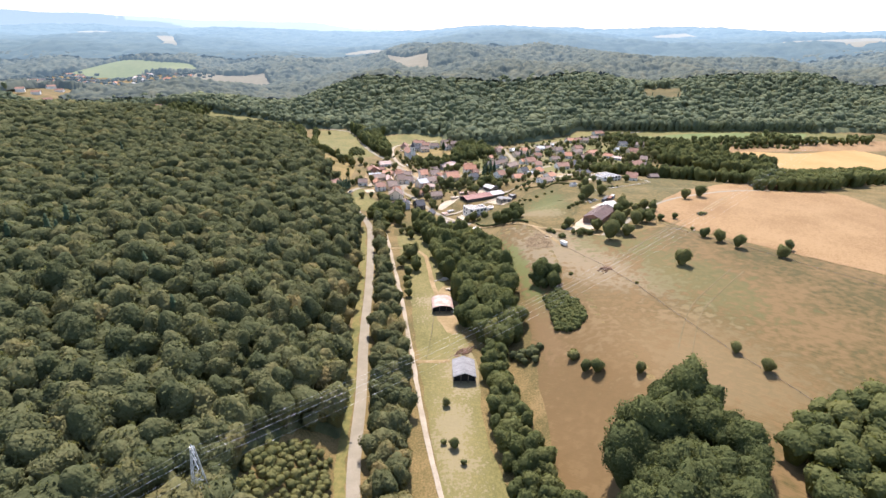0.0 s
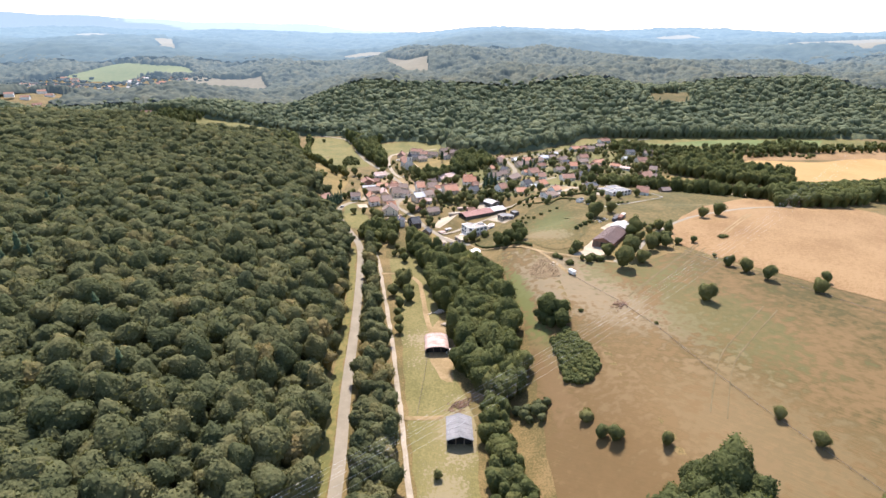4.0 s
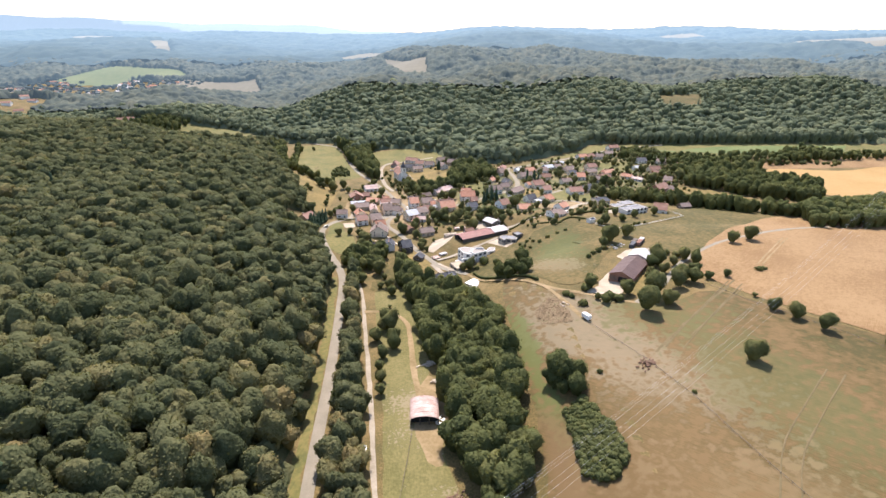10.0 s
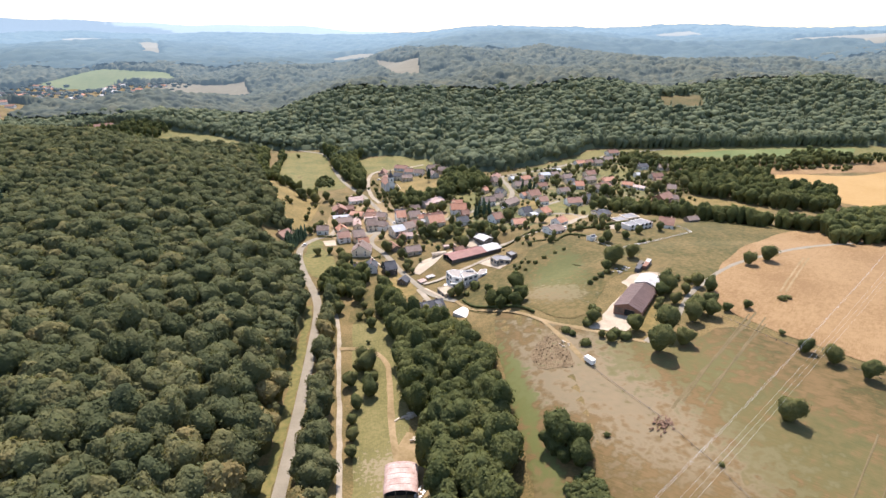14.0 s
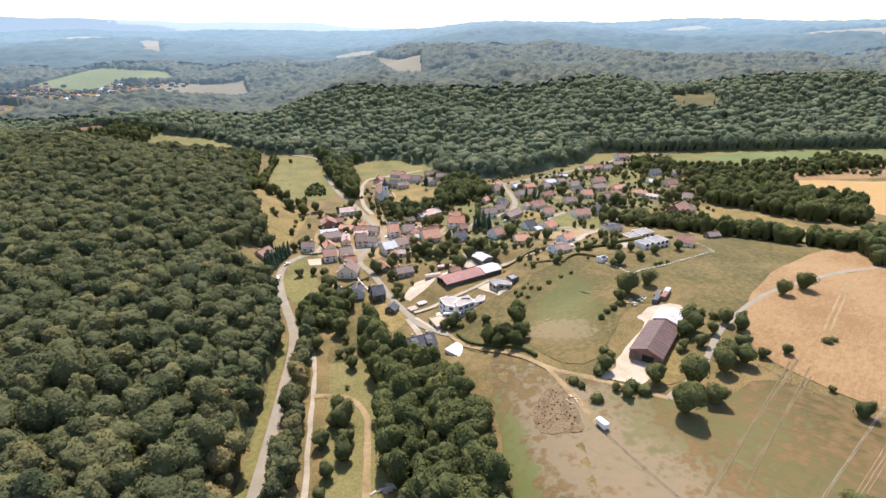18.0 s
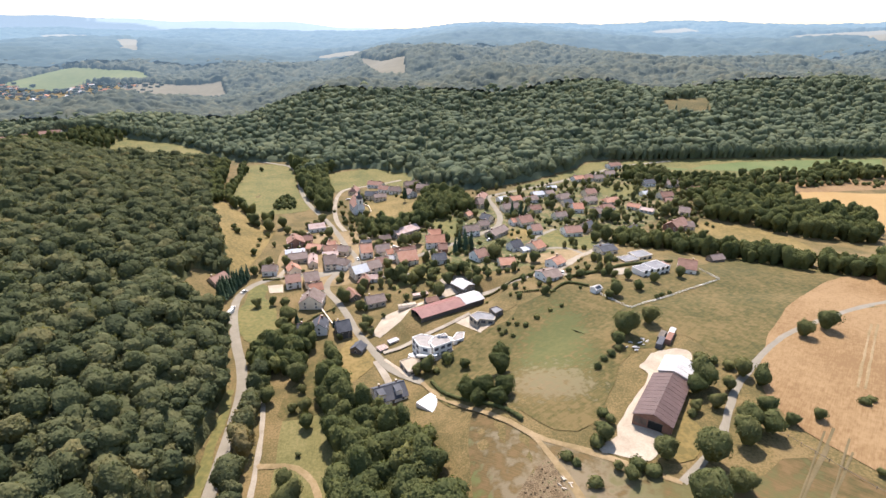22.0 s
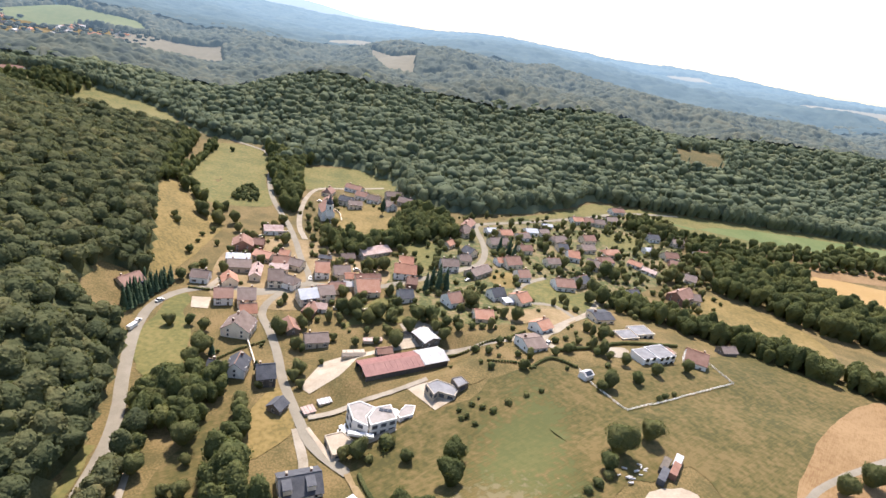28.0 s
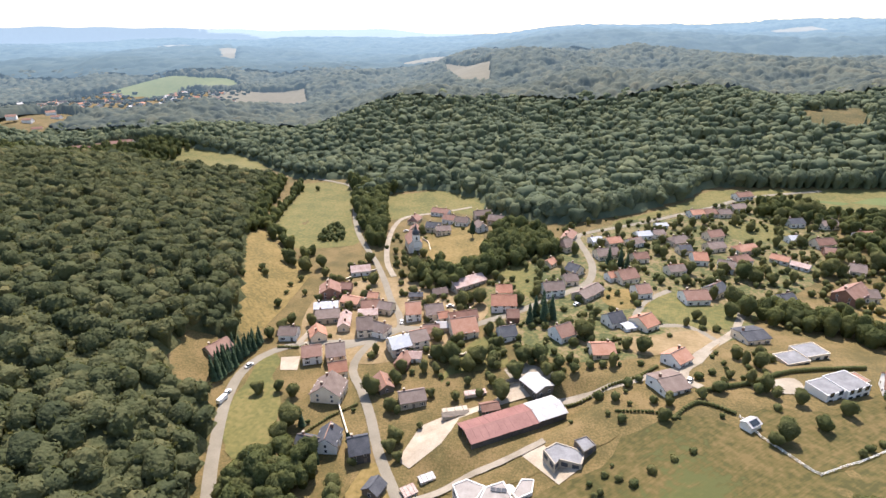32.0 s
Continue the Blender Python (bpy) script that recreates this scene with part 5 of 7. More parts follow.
# ---- barns and sheds ----
def barn(name, x, y, turn, ln, dp, eave, rise, roof, wall, label, open_end=True, curved=False, strips=0, zfix=None, door=False):
    """A long shed: side walls, roof of sheets with ribs, and an open gable closed by a near-black panel."""
    z, low = floor_z(x, y, turn, ln, dp)
    HOUSES.append((x, y, max(ln, dp) / 2))
    h = group_thing(name, x, y, z if zfix is None else zfix, turn, label, "barn")
    s = (z if zfix is None else zfix) - low + 0.6
    t = 0.2
    for side in (-1, 1):
        a = side * dp / 2
        boxed("side_wall", (-ln / 2, ln / 2, min(a, a - side * t), max(a, a - side * t), -s, eave), wall, h)
    prof = [(-1, 0.0), (0, 1.0), (1, 0.0)] if not curved else [(-math.cos(k * math.pi / 10), math.sin(k * math.pi / 10)) for k in range(11)]
    bm = bmesh.new()
    outer = [[bm.verts.new((u * (ln / 2 + 0.5), p * (dp / 2 + 0.35), eave + q * rise + lift)) for p, q in prof] for lift in (0.05, 0.2) for u in (-1, 1)]
    a0, a1, b0, b1 = outer
    for i in range(len(prof) - 1):
        bm.faces.new((b0[i], b1[i], b1[i + 1], b0[i + 1]))
        bm.faces.new((a0[i + 1], a1[i + 1], a1[i], a0[i]))
        bm.faces.new((a0[i], b0[i], b0[i + 1], a0[i + 1]))
        bm.faces.new((b1[i], a1[i], a1[i + 1], b1[i + 1]))
    for i in (0, -1):
        bm.faces.new((a0[i], a1[i], b1[i], b0[i]) if i == 0 else (b0[i], b1[i], a1[i], a0[i]))
    bmesh.ops.recalc_face_normals(bm, faces=bm.faces[:])
    roof_ob = part("roof", bm, roof, h)
    n = int(ln / 2.4)
    for i in range(n + 1):
        u = -ln / 2 + i * ln / n
        bm = bmesh.new()
        for (p0, q0), (p1, q1) in zip(prof, prof[1:]):
            c = [Vector((u + k, p * (dp / 2 + 0.33), eave + q * rise + 0.2 + m)) for p, q in ((p0, q0), (p1, q1)) for k in (-0.06, 0.06) for m in (0.0, 0.07)]
            v = [bm.verts.new(w) for w in c]
            bm.faces.new((v[1], v[5], v[7], v[3]))
            bm.faces.new((v[0], v[4], v[5], v[1]))
            bm.faces.new((v[3], v[7], v[6], v[2]))
        part("sheet_joint", bm, roof, roof_ob)
    ends = ((-1, open_end), (1, False))
    for side, is_open in ends:
        bm = bmesh.new()
        u0, u1 = sorted((side * (ln / 2 - 0.2), side * ln / 2))
        if is_open:
            u0, u1 = (u0 + 1.6, u1 + 1.6) if side < 0 else (u0 - 1.6, u1 - 1.6)
        pts = [(-1, -s - eave)] + [(p, q * rise) for p, q in prof] + [(1, -s - eave)]
        f0 = [bm.verts.new((u0, p * (dp / 2 - 0.25), eave + q)) for p, q in pts]
        f1 = [bm.verts.new((u1, p * (dp / 2 - 0.25), eave + q)) for p, q in pts]
        bm.faces.new(f0)
        bm.faces.new(f1[::-1])
        for i in range(len(pts)):
            j = (i + 1) % len(pts)
            bm.faces.new((f0[i], f0[j], f1[j], f1[i]))
        bmesh.ops.recalc_face_normals(bm, faces=bm.faces[:])
        # at an open end the black panel is painted shade for the inside
        part("end_wall", bm, "dark" if is_open else wall, h)
        if is_open:
            for p in (-0.97, -0.33, 0.33, 0.97):
                boxed("post", (side * ln / 2 - 0.15, side * ln / 2 + 0.15, p * (dp / 2) - 0.15, p * (dp / 2) + 0.15, -s, eave + (1 - abs(p)) * rise * 0.9), "wood", h)
    if door:
        gate = piece("gate", "barn_gate", (0.16, 4.6, 3.0), "dark", h, (-ln / 2 - 0.05, -1.0, 1.5))
        piece("gate_frame", "gate_frame", (0.2, 5.0, 0.2), "wood", gate, (-0.02, 0, 1.6))
        for k in range(9):
            piece("cladding_board", "cladding_board", (0.06, 0.3, 2.6), "wood", h, (-ln / 2 - 0.04, 2.0 + k * 0.45, 1.7))
    for k in range(strips):
        u = -ln / 2 + (k + 0.7) * ln / strips
        for side in (-1, 1):
            m = Matrix.Translation((u, side * dp * 0.27, eave + rise * 0.47 + 0.22)) @ Matrix.Rotation(-side * math.atan2(rise, dp / 2), 4, "X")
            bm = bmesh.new()
            box(bm, -0.5, 0.5, -dp * 0.13, dp * 0.13, 0, 0.06, m)
            part("skylight", bm, "tin", roof_ob)
    return h


barn("hay_barn", 17.0, 203.5, 91, 12.5, 9.6, 3.4, 2.0, "zinc", "dark_wood", "open hay barn with grey sheet metal roof", strips=0)
barn("round_barn", 7.3, 265.6, 93, 12.0, 11.2, 2.4, 2.2, "pinktin", "dark_wood", "open round-roofed barn with faded pink sheets", curved=True)
barn("farm_barn", 116.0, 354.0, 55, 27.0, 12.6, 3.4, 2.6, "browntin", "brick", "large cattle barn with brown sheet roof", open_end=False, door=True)
barn("farm_annex", 128.6, 371.8, 55, 11.5, 11.0, 3.2, 1.9, "tin", "tin", "pale sheet metal annex of the cattle barn", strips=5, open_end=False)
barn("red_shed", 37.6, 457.2, 31, 28.0, 11.5, 2.6, 1.6, "redtin", "dark_wood", "long timber shed with red sheet roof", zfix=5.4)
barn("white_shed", 55.0, 467.6, 31, 12.0, 11.0, 2.7, 1.6, "tin", "dark_wood", "shed end with white sheet roof", zfix=5.6, open_end=False)


# ---- modern houses ----
def flat_block(parent, x0, x1, y0, y1, h, wall, roof, sink=3.0, name="wing"):
    w = boxed(name, (x0, x1, y0, y1, -sink, h), wall, parent)
    boxed("flat_roof", (x0 + 0.2, x1 - 0.2, y0 + 0.2, y1 - 0.2, h + 0.004, h + 0.12), roof, w)
    for a in ((x0 - 0.1, x1 + 0.1, y0 - 0.1, y0 + 0.15), (x0 - 0.1, x1 + 0.1, y1 - 0.15, y1 + 0.1), (x0 - 0.1, x0 + 0.15, y0 + 0.15, y1 - 0.15), (x1 - 0.15, x1 + 0.1, y0 + 0.15, y1 - 0.15)):
        boxed("parapet", (*a, h + 0.01, h + 0.3), wall, w)
    n = max(1, int((x1 - x0) / 3.2))
    for i in range(n):
        u = x0 + (i + 0.5) * (x1 - x0) / n
        for zz in ((1.4,) if h < 4.5 else (1.4, 4.4)):
            if zz < h:
                f = piece("window", "wide_window", (2.0, 0.12, 1.9), "slate", parent, (u, y0 - 0.04, zz))
                piece("pane", "wide_pane", (1.8, 0.05, 1.7), "glass", f, (0, -0.06, 0))
    return w


def outline_block(name, parent, line, z0, h, wall, roof):
    """A flat-roofed wing on any outline, with a recessed roof deck inside a parapet."""
    area = sum(p[0] * q[1] - q[0] * p[1] for p, q in zip(line, line[1:] + line[:1]))
    line = line if area > 0 else line[::-1]
    mid = Vector((sum(p[0] for p in line) / len(line), sum(p[1] for p in line) / len(line)))
    inner = [tuple(Vector(p) + (mid - Vector(p)).normalized() * 0.45) for p in line]
    bm = bmesh.new()
    n = len(line)
    low = [bm.verts.new((*p, z0)) for p in line]
    top = [bm.verts.new((*p, h)) for p in line]
    lip = [bm.verts.new((*p, h)) for p in inner]
    deck = [bm.verts.new((*p, h - 0.3)) for p in inner]
    for i in range(n):
        j = (i + 1) % n
        bm.faces.new((low[i], low[j], top[j], top[i]))
        bm.faces.new((top[i], top[j], lip[j], lip[i]))
        bm.faces.new((lip[i], lip[j], deck[j], deck[i]))
    bm.faces.new(low[::-1])
    w = part(name, bm, wall, parent)
    bm = bmesh.new()
    bm.faces.new([bm.verts.new((*p, h - 0.28)) for p in inner])
    part("flat_roof", bm, roof, w)
    for i in range(n):
        p, q = Vector(line[i]), Vector(line[(i + 1) % n])
        way = q - p
        if way.length < 3.0 or -way.x > 0.2 * way.length:
            continue
        turn = math.degrees(math.atan2(way.y, way.x))
        k = max(1, int(way.length / 3.4))
        for c in range(k):
            at = p + way * ((c + 0.5) / k) + Vector((way.y, -way.x)).normalized() * 0.02
            for zz in ((h - 1.7,) if h < 4.7 else (1.5, h - 1.7)):
                f = piece("window", "broad_window", (2.2, 0.12, 1.6), "slate", w, (at.x, at.y, zz), turn)
    return w


LW, RW, GA = [(-10.2, -2.2), (-5.9, 0.6), (0.2, -1.5), (-2.2, -7.8), (-0.7, -12.5), (-6.6, -10.3)], [(0.4, -1.7), (6.0, 1.3), (9.3, -6.1), (0.1, -11.9), (-1.5, -7.8)], [(8.9, -1.7), (11.7, 4.9), (15.8, 5.3), (15.2, -0.3), (10.4, -3.4)]
TE, GR, GT = [(-15.8, -14.0), (-10.1, -10.7), (-5.2, -14.3), (-0.9, -14.0), (-6.8, -21.2), (-11.2, -22.9)], [(-10.3, 1.2), (-5.8, 5.2), (0.7, 3.2), (3.3, 0.4), (1.9, -4.2), (-5.2, -2.7), (-6.7, -5.3)], [(0.2, 5.4), (4.5, 7.9), (7.4, 3.8), (2.9, -0.2)]
white_house = group_thing("modern_house", 34.5, 427.0, 3.4, 0, "modern white house with flat beige roofs and balcony", "house", "modern houses")
left_wing = outline_block("west_wing", white_house, LW, -3.0, 6.2, "white", "roof_felt")
right_wing = outline_block("east_wing", white_house, RW, -3.0, 6.204, "white", "roof_felt")
outline_block("garage", white_house, GA, -3.0, 4.2, "white", "roof_felt")
outline_block("terrace", white_house, TE, -3.0, 0.5, "stone", "yard")
BX, BY = LW[4]
boxed("balcony", (BX - 7.0, BX + 2.5, BY - 2.6, BY - 0.1, 2.9, 3.1), "white", white_house)
boxed("balustrade", (BX - 7.0, BX + 2.5, BY - 2.7, BY - 2.604, 2.9, 3.9), "white", white_house)
boxed("garage_door", (BX - 5.5, BX - 1.5, BY - 0.3, BY - 0.15, 0.5, 2.7), "dark", white_house)
SX, SY = ((RW[1][0] + RW[2][0]) / 2 - 3.2, (RW[1][1] + RW[2][1]) / 2)
for k in range(3):
    boxed("solar_panel", (SX - 2.4 + k * 1.7, SX - 0.8 + k * 1.7, SY - 1.0, SY + 0.6, 6.1, 6.24), "glass", right_wing)
pool_ring = group_thing("garden_pool", 34.5 + GA[0][0] - 1.0, 427.0 + GA[0][1] + 3.6, hz(34.5 + GA[0][0] - 1.0, 427.0 + GA[0][1] + 3.6), 0, "small round white garden pool on the grass", "pool")
bm = bmesh.new()
bmesh.ops.create_cone(bm, cap_ends=True, segments=20, radius1=1.8, radius2=1.8, depth=1.6, matrix=Matrix.Translation((0, 0, 0.2)))
part("rim", bm, "white", pool_ring)
bm = bmesh.new()
bmesh.ops.create_cone(bm, cap_ends=True, segments=20, radius1=1.5, radius2=1.5, depth=0.02, matrix=Matrix.Translation((0, 0, 1.02)))
part("water", bm, "slatewhite", pool_ring)
grey_house = group_thing("modern_house", 63.5, 440.0, 9.2, 0, "modern pale grey house with angular flat roofs", "house", "modern houses")
outline_block("wing", grey_house, GR, -3.0, 3.0, "stone", "zinc")
outline_block("tower_wing", grey_house, GT, -3.0, 4.6, "wood", "zinc")
dark_house = group_thing("modern_house", 160.0, 503.0, 14.5, 22, "modern low house with dark flat roofs", "house", "modern houses")
flat_block(dark_house, -11.0, 0.0, -4.0, 4.0, 2.9, "render", "zinc")
flat_block(dark_house, 0.004, 12.0, -2.0, 7.0, 3.1, "render", "zinc", name="east_wing")
villa = group_thing("modern_house", 158.0, 476.0, 18.6, 26, "modern white villa with dark flat roofs", "house", "modern houses")
flat_block(villa, -9.5, -1.0, -4.5, 4.0, 4.6, "white", "zinc")
flat_block(villa, -0.996, 10.0, -5.5, 4.5, 4.8, "white", "zinc", name="east_wing")
flat_block(villa, 10.004, 15.0, -2.0, 4.0, 3.2, "stone", "tile", name="porch_wing")
for p in ((34.5, 427, 13), (63, 440, 8), (160, 503, 13), (158, 476, 14)):
    HOUSES.append(p)
patch("villa_terrace", [(137, 479), (148, 484), (148, 474), (139, 471)], "gravel", 0.3, 3, label="white paved terrace", category="terrace")

slate_house = house(15.5, 391.0, 24, 13.5, 11.0, 3.0, 3.4, "slate", "white")
for k, u in enumerate((-4.5, 3.0)):
    d = boxed("dormer", (u - 1.3, u + 1.3, -5.0, -1.0, 3.4, 5.6), "white", slate_house)
    boxed("dormer_roof", (u - 1.5, u + 1.5, -5.3, -0.8, 5.62, 5.8), "slate", d)
hut = group_thing("garden_hut", 120.5, 451.0, hz(120.5, 451), 35, "small white hut with dark solar panel", "hut")
part("wall", gable_walls(5.0, 4.0, 2.2, 1.0, 1.0), "white", hut)
part("roof", gable_roof(5.0, 4.0, 2.2, 1.0, 0.3, 0.15), "tin", hut)
bm = bmesh.new()
box(bm, -1.8, 1.8, -0.9, 0.9, 0, 0.06, Matrix.Translation((0, -1.1, 2.95)) @ Matrix.Rotation(math.atan2(1.0, 2.0), 4, "X"))
part("solar_panel", bm, "glass", hut)
pool_deck = group_thing("pool_terrace", 34.5, 380.5, hz(34.5, 380.5), -42, "white paved pool terrace on the slope", "terrace")
boxed("paving", (-6.5, 5.0, -3.2, 3.0, -2.0, 0.45), "white", pool_deck, bevel=0.05)
boxed("side_paving", (-6.5, -1.0, 3.004, 5.5, -2.0, 0.4), "white", pool_deck, bevel=0.05)
boxed("pool_cover", (-3.0, 3.6, -2.0, 1.4, 0.46, 0.62), "slatewhite", pool_deck, bevel=0.05)
HOUSES.append((34.5, 380.5, 7))

# ---- church ----
church = group_thing("church", -33.0, 645.0, hz(-33, 645), 112, "white village church with domed bell tower", "church")
part("nave", gable_walls(17.0, 9.5, 7.0, 4.2, 1.5), "white", church)
part("roof", gable_roof(17.0, 9.5, 7.0, 4.2), "tile", church)
for side in (-1, 1):
    for i in range(4):
        w = piece("window", "church_window", (1.0, 0.12, 3.2), "slate", church, (-6 + i * 4, side * 4.76, 4.0))
        piece("pane", "church_pane", (0.8, 0.05, 2.9), "glass", w, (0, side * 0.06, 0))
tower = boxed("bell_tower", (-13.2, -8.6, -2.3, 2.3, -1.5, 15.0), "white", church)
for zz in (5.2, 10.2, 14.8):
    boxed("cornice", (-13.45, -8.35, -2.55, 2.55, zz, zz + 0.35), "stone", tower)
for side in (-1, 1):
    piece("louvre", "louvre", (1.1, 0.12, 2.4), "dark", tower, (-10.9, side * 2.32, 12.4))
piece("louvre", "louvre", (1.1, 0.12, 2.4), "dark", tower, (-13.22, 0, 12.4), 90)
piece("portal", "portal", (1.8, 0.16, 3.4), "wood", tower, (-13.22, 0, 1.9), 90)
bm = bmesh.new()
prof = [(2.75, 15.2), (2.6, 16.4), (2.0, 17.6), (1.1, 18.5), (0.8, 19.4), (0.75, 20.6), (0.3, 21.6), (0.05, 23.2)]
rings = [[bm.verts.new((-10.9 + r * math.cos(k * math.pi / 4 + 0.39), r * math.sin(k * math.pi / 4 + 0.39), z)) for k in range(8)] for r, z in prof]
for a, b in zip(rings, rings[1:]):
    for k in range(8):
        bm.faces.new((a[k], a[(k + 1) % 8], b[(k + 1) % 8], b[k]))
bm.faces.new(rings[-1])
part("dome", bm, "slate", church, "dark slate imperial dome")
HOUSES.append((-33, 645, 13))


# ---- trees ----
def trunk_mesh(tall, thick, limbs, rnd):
    bm = bmesh.new()

    def limb(a, b, r0, r1):
        way = b - a
        turn = way.to_track_quat("Z", "Y").to_matrix().to_4x4()
        bmesh.ops.create_cone(bm, cap_ends=True, segments=7, radius1=r0, radius2=r1, depth=way.length, matrix=Matrix.Translation((a + b) / 2) @ turn)

    limb(Vector((0, 0, -0.5)), Vector((0.1, 0.05, tall)), thick, thick * 0.45)
    for k in range(limbs):
        a = k * 6.28 / limbs + rnd.uniform(-0.4, 0.4)
        z = tall * rnd.uniform(0.55, 0.95)
        limb(Vector((0.05, 0.03, z)), Vector((math.cos(a) * tall * 0.5, math.sin(a) * tall * 0.5, z + tall * rnd.uniform(0.35, 0.6))), thick * 0.4, thick * 0.12)
    return bm


PROTO = {}


def tree(kind, x, y, size=1.0, turn=0.0):
    """kind, place, and size as a share of a full-grown one."""
    m = pose(x, y, hz(x, y) - 0.1, 0, 0, turn) @ Matrix.Diagonal((size, size, size, 1))
    if kind in PROTO:
        return copy_thing(PROTO[kind], m)
    style, number = kind.rsplit("_", 1)
    g = np.random.default_rng(sum(map(ord, kind)))
    rnd = random.Random(kind)
    if style == "copse":
        crown, trunk, mat = dome_arrays(g, g.uniform(4.2, 5.0), g.uniform(5.0, 6.2), 6.2, 12, 6, 13, 1100, 0.46, 0.12, 3.5, (0.15, 0.42)), (5.0, 0.34, 5), "leaf_belt"
        words = ("tree", "tall leafy green tree in a dense copse", "copse trees")
    elif style == "broad":
        crown, trunk, mat = dome_arrays(g, g.uniform(3.7, 4.4), g.uniform(4.0, 5.4), 5.0, 12, 6, 11, 800, 0.44, 0.12, 2.2, (0.2, 0.5)), (4.0, 0.32, 5), "leaf_tree"
        words = ("tree", "full green broadleaf tree with rounded crown", "trees")
    elif style == "fruit":
        crown, trunk, mat = dome_arrays(g, g.uniform(2.1, 2.6), g.uniform(1.9, 2.6), 2.6, 10, 5, 7, 130, 0.5, 0.12, 1.0, (0.2, 0.5)), (2.0, 0.16, 4), "leaf_tree"
        words = ("fruit_tree", "small rounded fruit tree in dry grass", "fruit trees")
    elif style == "bush":
        crown, trunk, mat = dome_arrays(g, 1.8, g.uniform(1.3, 1.8), 1.1, 9, 4, 6, 100, 0.42, 0.12, 0.8, (0.2, 0.55)), (0.8, 0.1, 4), "leaf_tree"
        words = ("bush", "dense dark green bush", "bushes")
    elif style == "column":
        v, t = crown_arrays(g, 20, 2, 1.7, 3.0, 200, 3.0, 0.5)
        v[:, 2] = (v[:, 2] - 1.0) * 2.4 + 1.5
        crown, trunk, mat = (v, t), (4.0, 0.25, 3), "needle"
        words = ("columnar_tree", "tall dark columnar evergreen tree", "evergreens")
    else:
        crown, trunk, mat = spruce_arrays(g, 13.0, 2.7, 9), (6.0, 0.22, 0), "needle"
        words = ("spruce", "dark pointed spruce tree", "evergreens")
    ob = new(words[0])
    ob.empty_display_size = 0.5
    tagged(ob, words[1], "tree" if style != "bush" else "bush", words[2])
    part("trunk", trunk_mesh(*trunk, rnd), "bark", ob)
    me_ob = tri_object("crown", crown[0], crown[1], mat, mat != "needle")
    me_ob.parent = ob
    PROTO[kind] = ob
    ob.matrix_basis = m
    return ob


tree_rnd = random.Random(5)


def some(style, *spots):
    for x, y, s in spots:
        tree(f"{style}_{tree_rnd.randrange(5 if style in ('broad', 'copse') else 3)}", x, y, s * tree_rnd.uniform(0.92, 1.08), tree_rnd.uniform(0, 360))


# field trees
some("broad", (136, 265, 0.95), (165, 303, 0.75), (170, 295, 0.7), (175, 284, 0.85), (191, 268, 0.7), (201, 278, 0.7), (124, 184, 0.6), (129, 171, 0.75), (84, 177, 0.55), (66, 188, 0.65), (70, 185, 0.8))
some("bush", (184, 349, 1.1), (187, 350, 0.8), (64, 198, 1.4), (77, 266, 0.7), (107, 250, 0.5))
some("broad", (108, 330, 0.89), (120, 327, 1.58), (111, 312, 1.69), (123, 315, 1.09), (139, 340, 1.24), (134, 332, 1.14), (148, 346, 1.12), (144, 337, 1.06), (153, 340, 0.7), (163, 342, 0.66), (126, 350, 0.69), (134, 351, 0.69), (135, 364, 1.15), (130, 360, 1.01), (143, 360, 0.77), (152, 368, 0.86), (156, 363, 0.91), (193, 396, 1.03), (207, 402, 1.26), (95, 323, 0.76), (120, 404, 1.28), (133, 412, 1.17), (114, 395, 0.83), (92, 340, 0.83), (49, 404, 0.74), (32, 406, 0.82), (27, 405, 0.82), (-28, 403, 1.47), (-23, 395, 0.57), (-19, 382, 0.83), (-24, 382, 0.62), (-16, 372, 0.85), (-17, 343, 0.99), (-13, 334, 1.12), (-17, 333, 0.83), (-10, 324, 0.95), (-10, 316, 1.02), (-19, 322, 0.9), (-40, 397, 0.94), (-37, 388, 0.91), (-42, 393, 0.86))
some("fruit", (92, 327, 0.77), (164, 317, 0.5), (96, 348, 0.77), (-16, 357, 0.84))
some("bush", (109, 388, 1.6), (105, 385, 1.4), (113, 392, 1.3), (101, 380, 1.5), (141, 380, 1.5), (146, 378, 1.7), (150, 374, 1.6), (89, 338, 1.7), (92, 346, 1.5), (95, 352, 1.5), (98, 327, 1.6), (102, 324, 1.8), (84, 322, 1.2), (80, 330, 1.3), (78, 333, 1.2), (124, 348, 1.6), (127, 352, 1.5))
some("bush", (41, 412, 1.7), (68, 424, 1.2), (73, 421, 1.0), (80, 428, 1.0), (86, 433, 0.9), (72, 432, 1.1), (100, 440, 0.9), (94, 437, 0.7), (36, 404, 1.2))
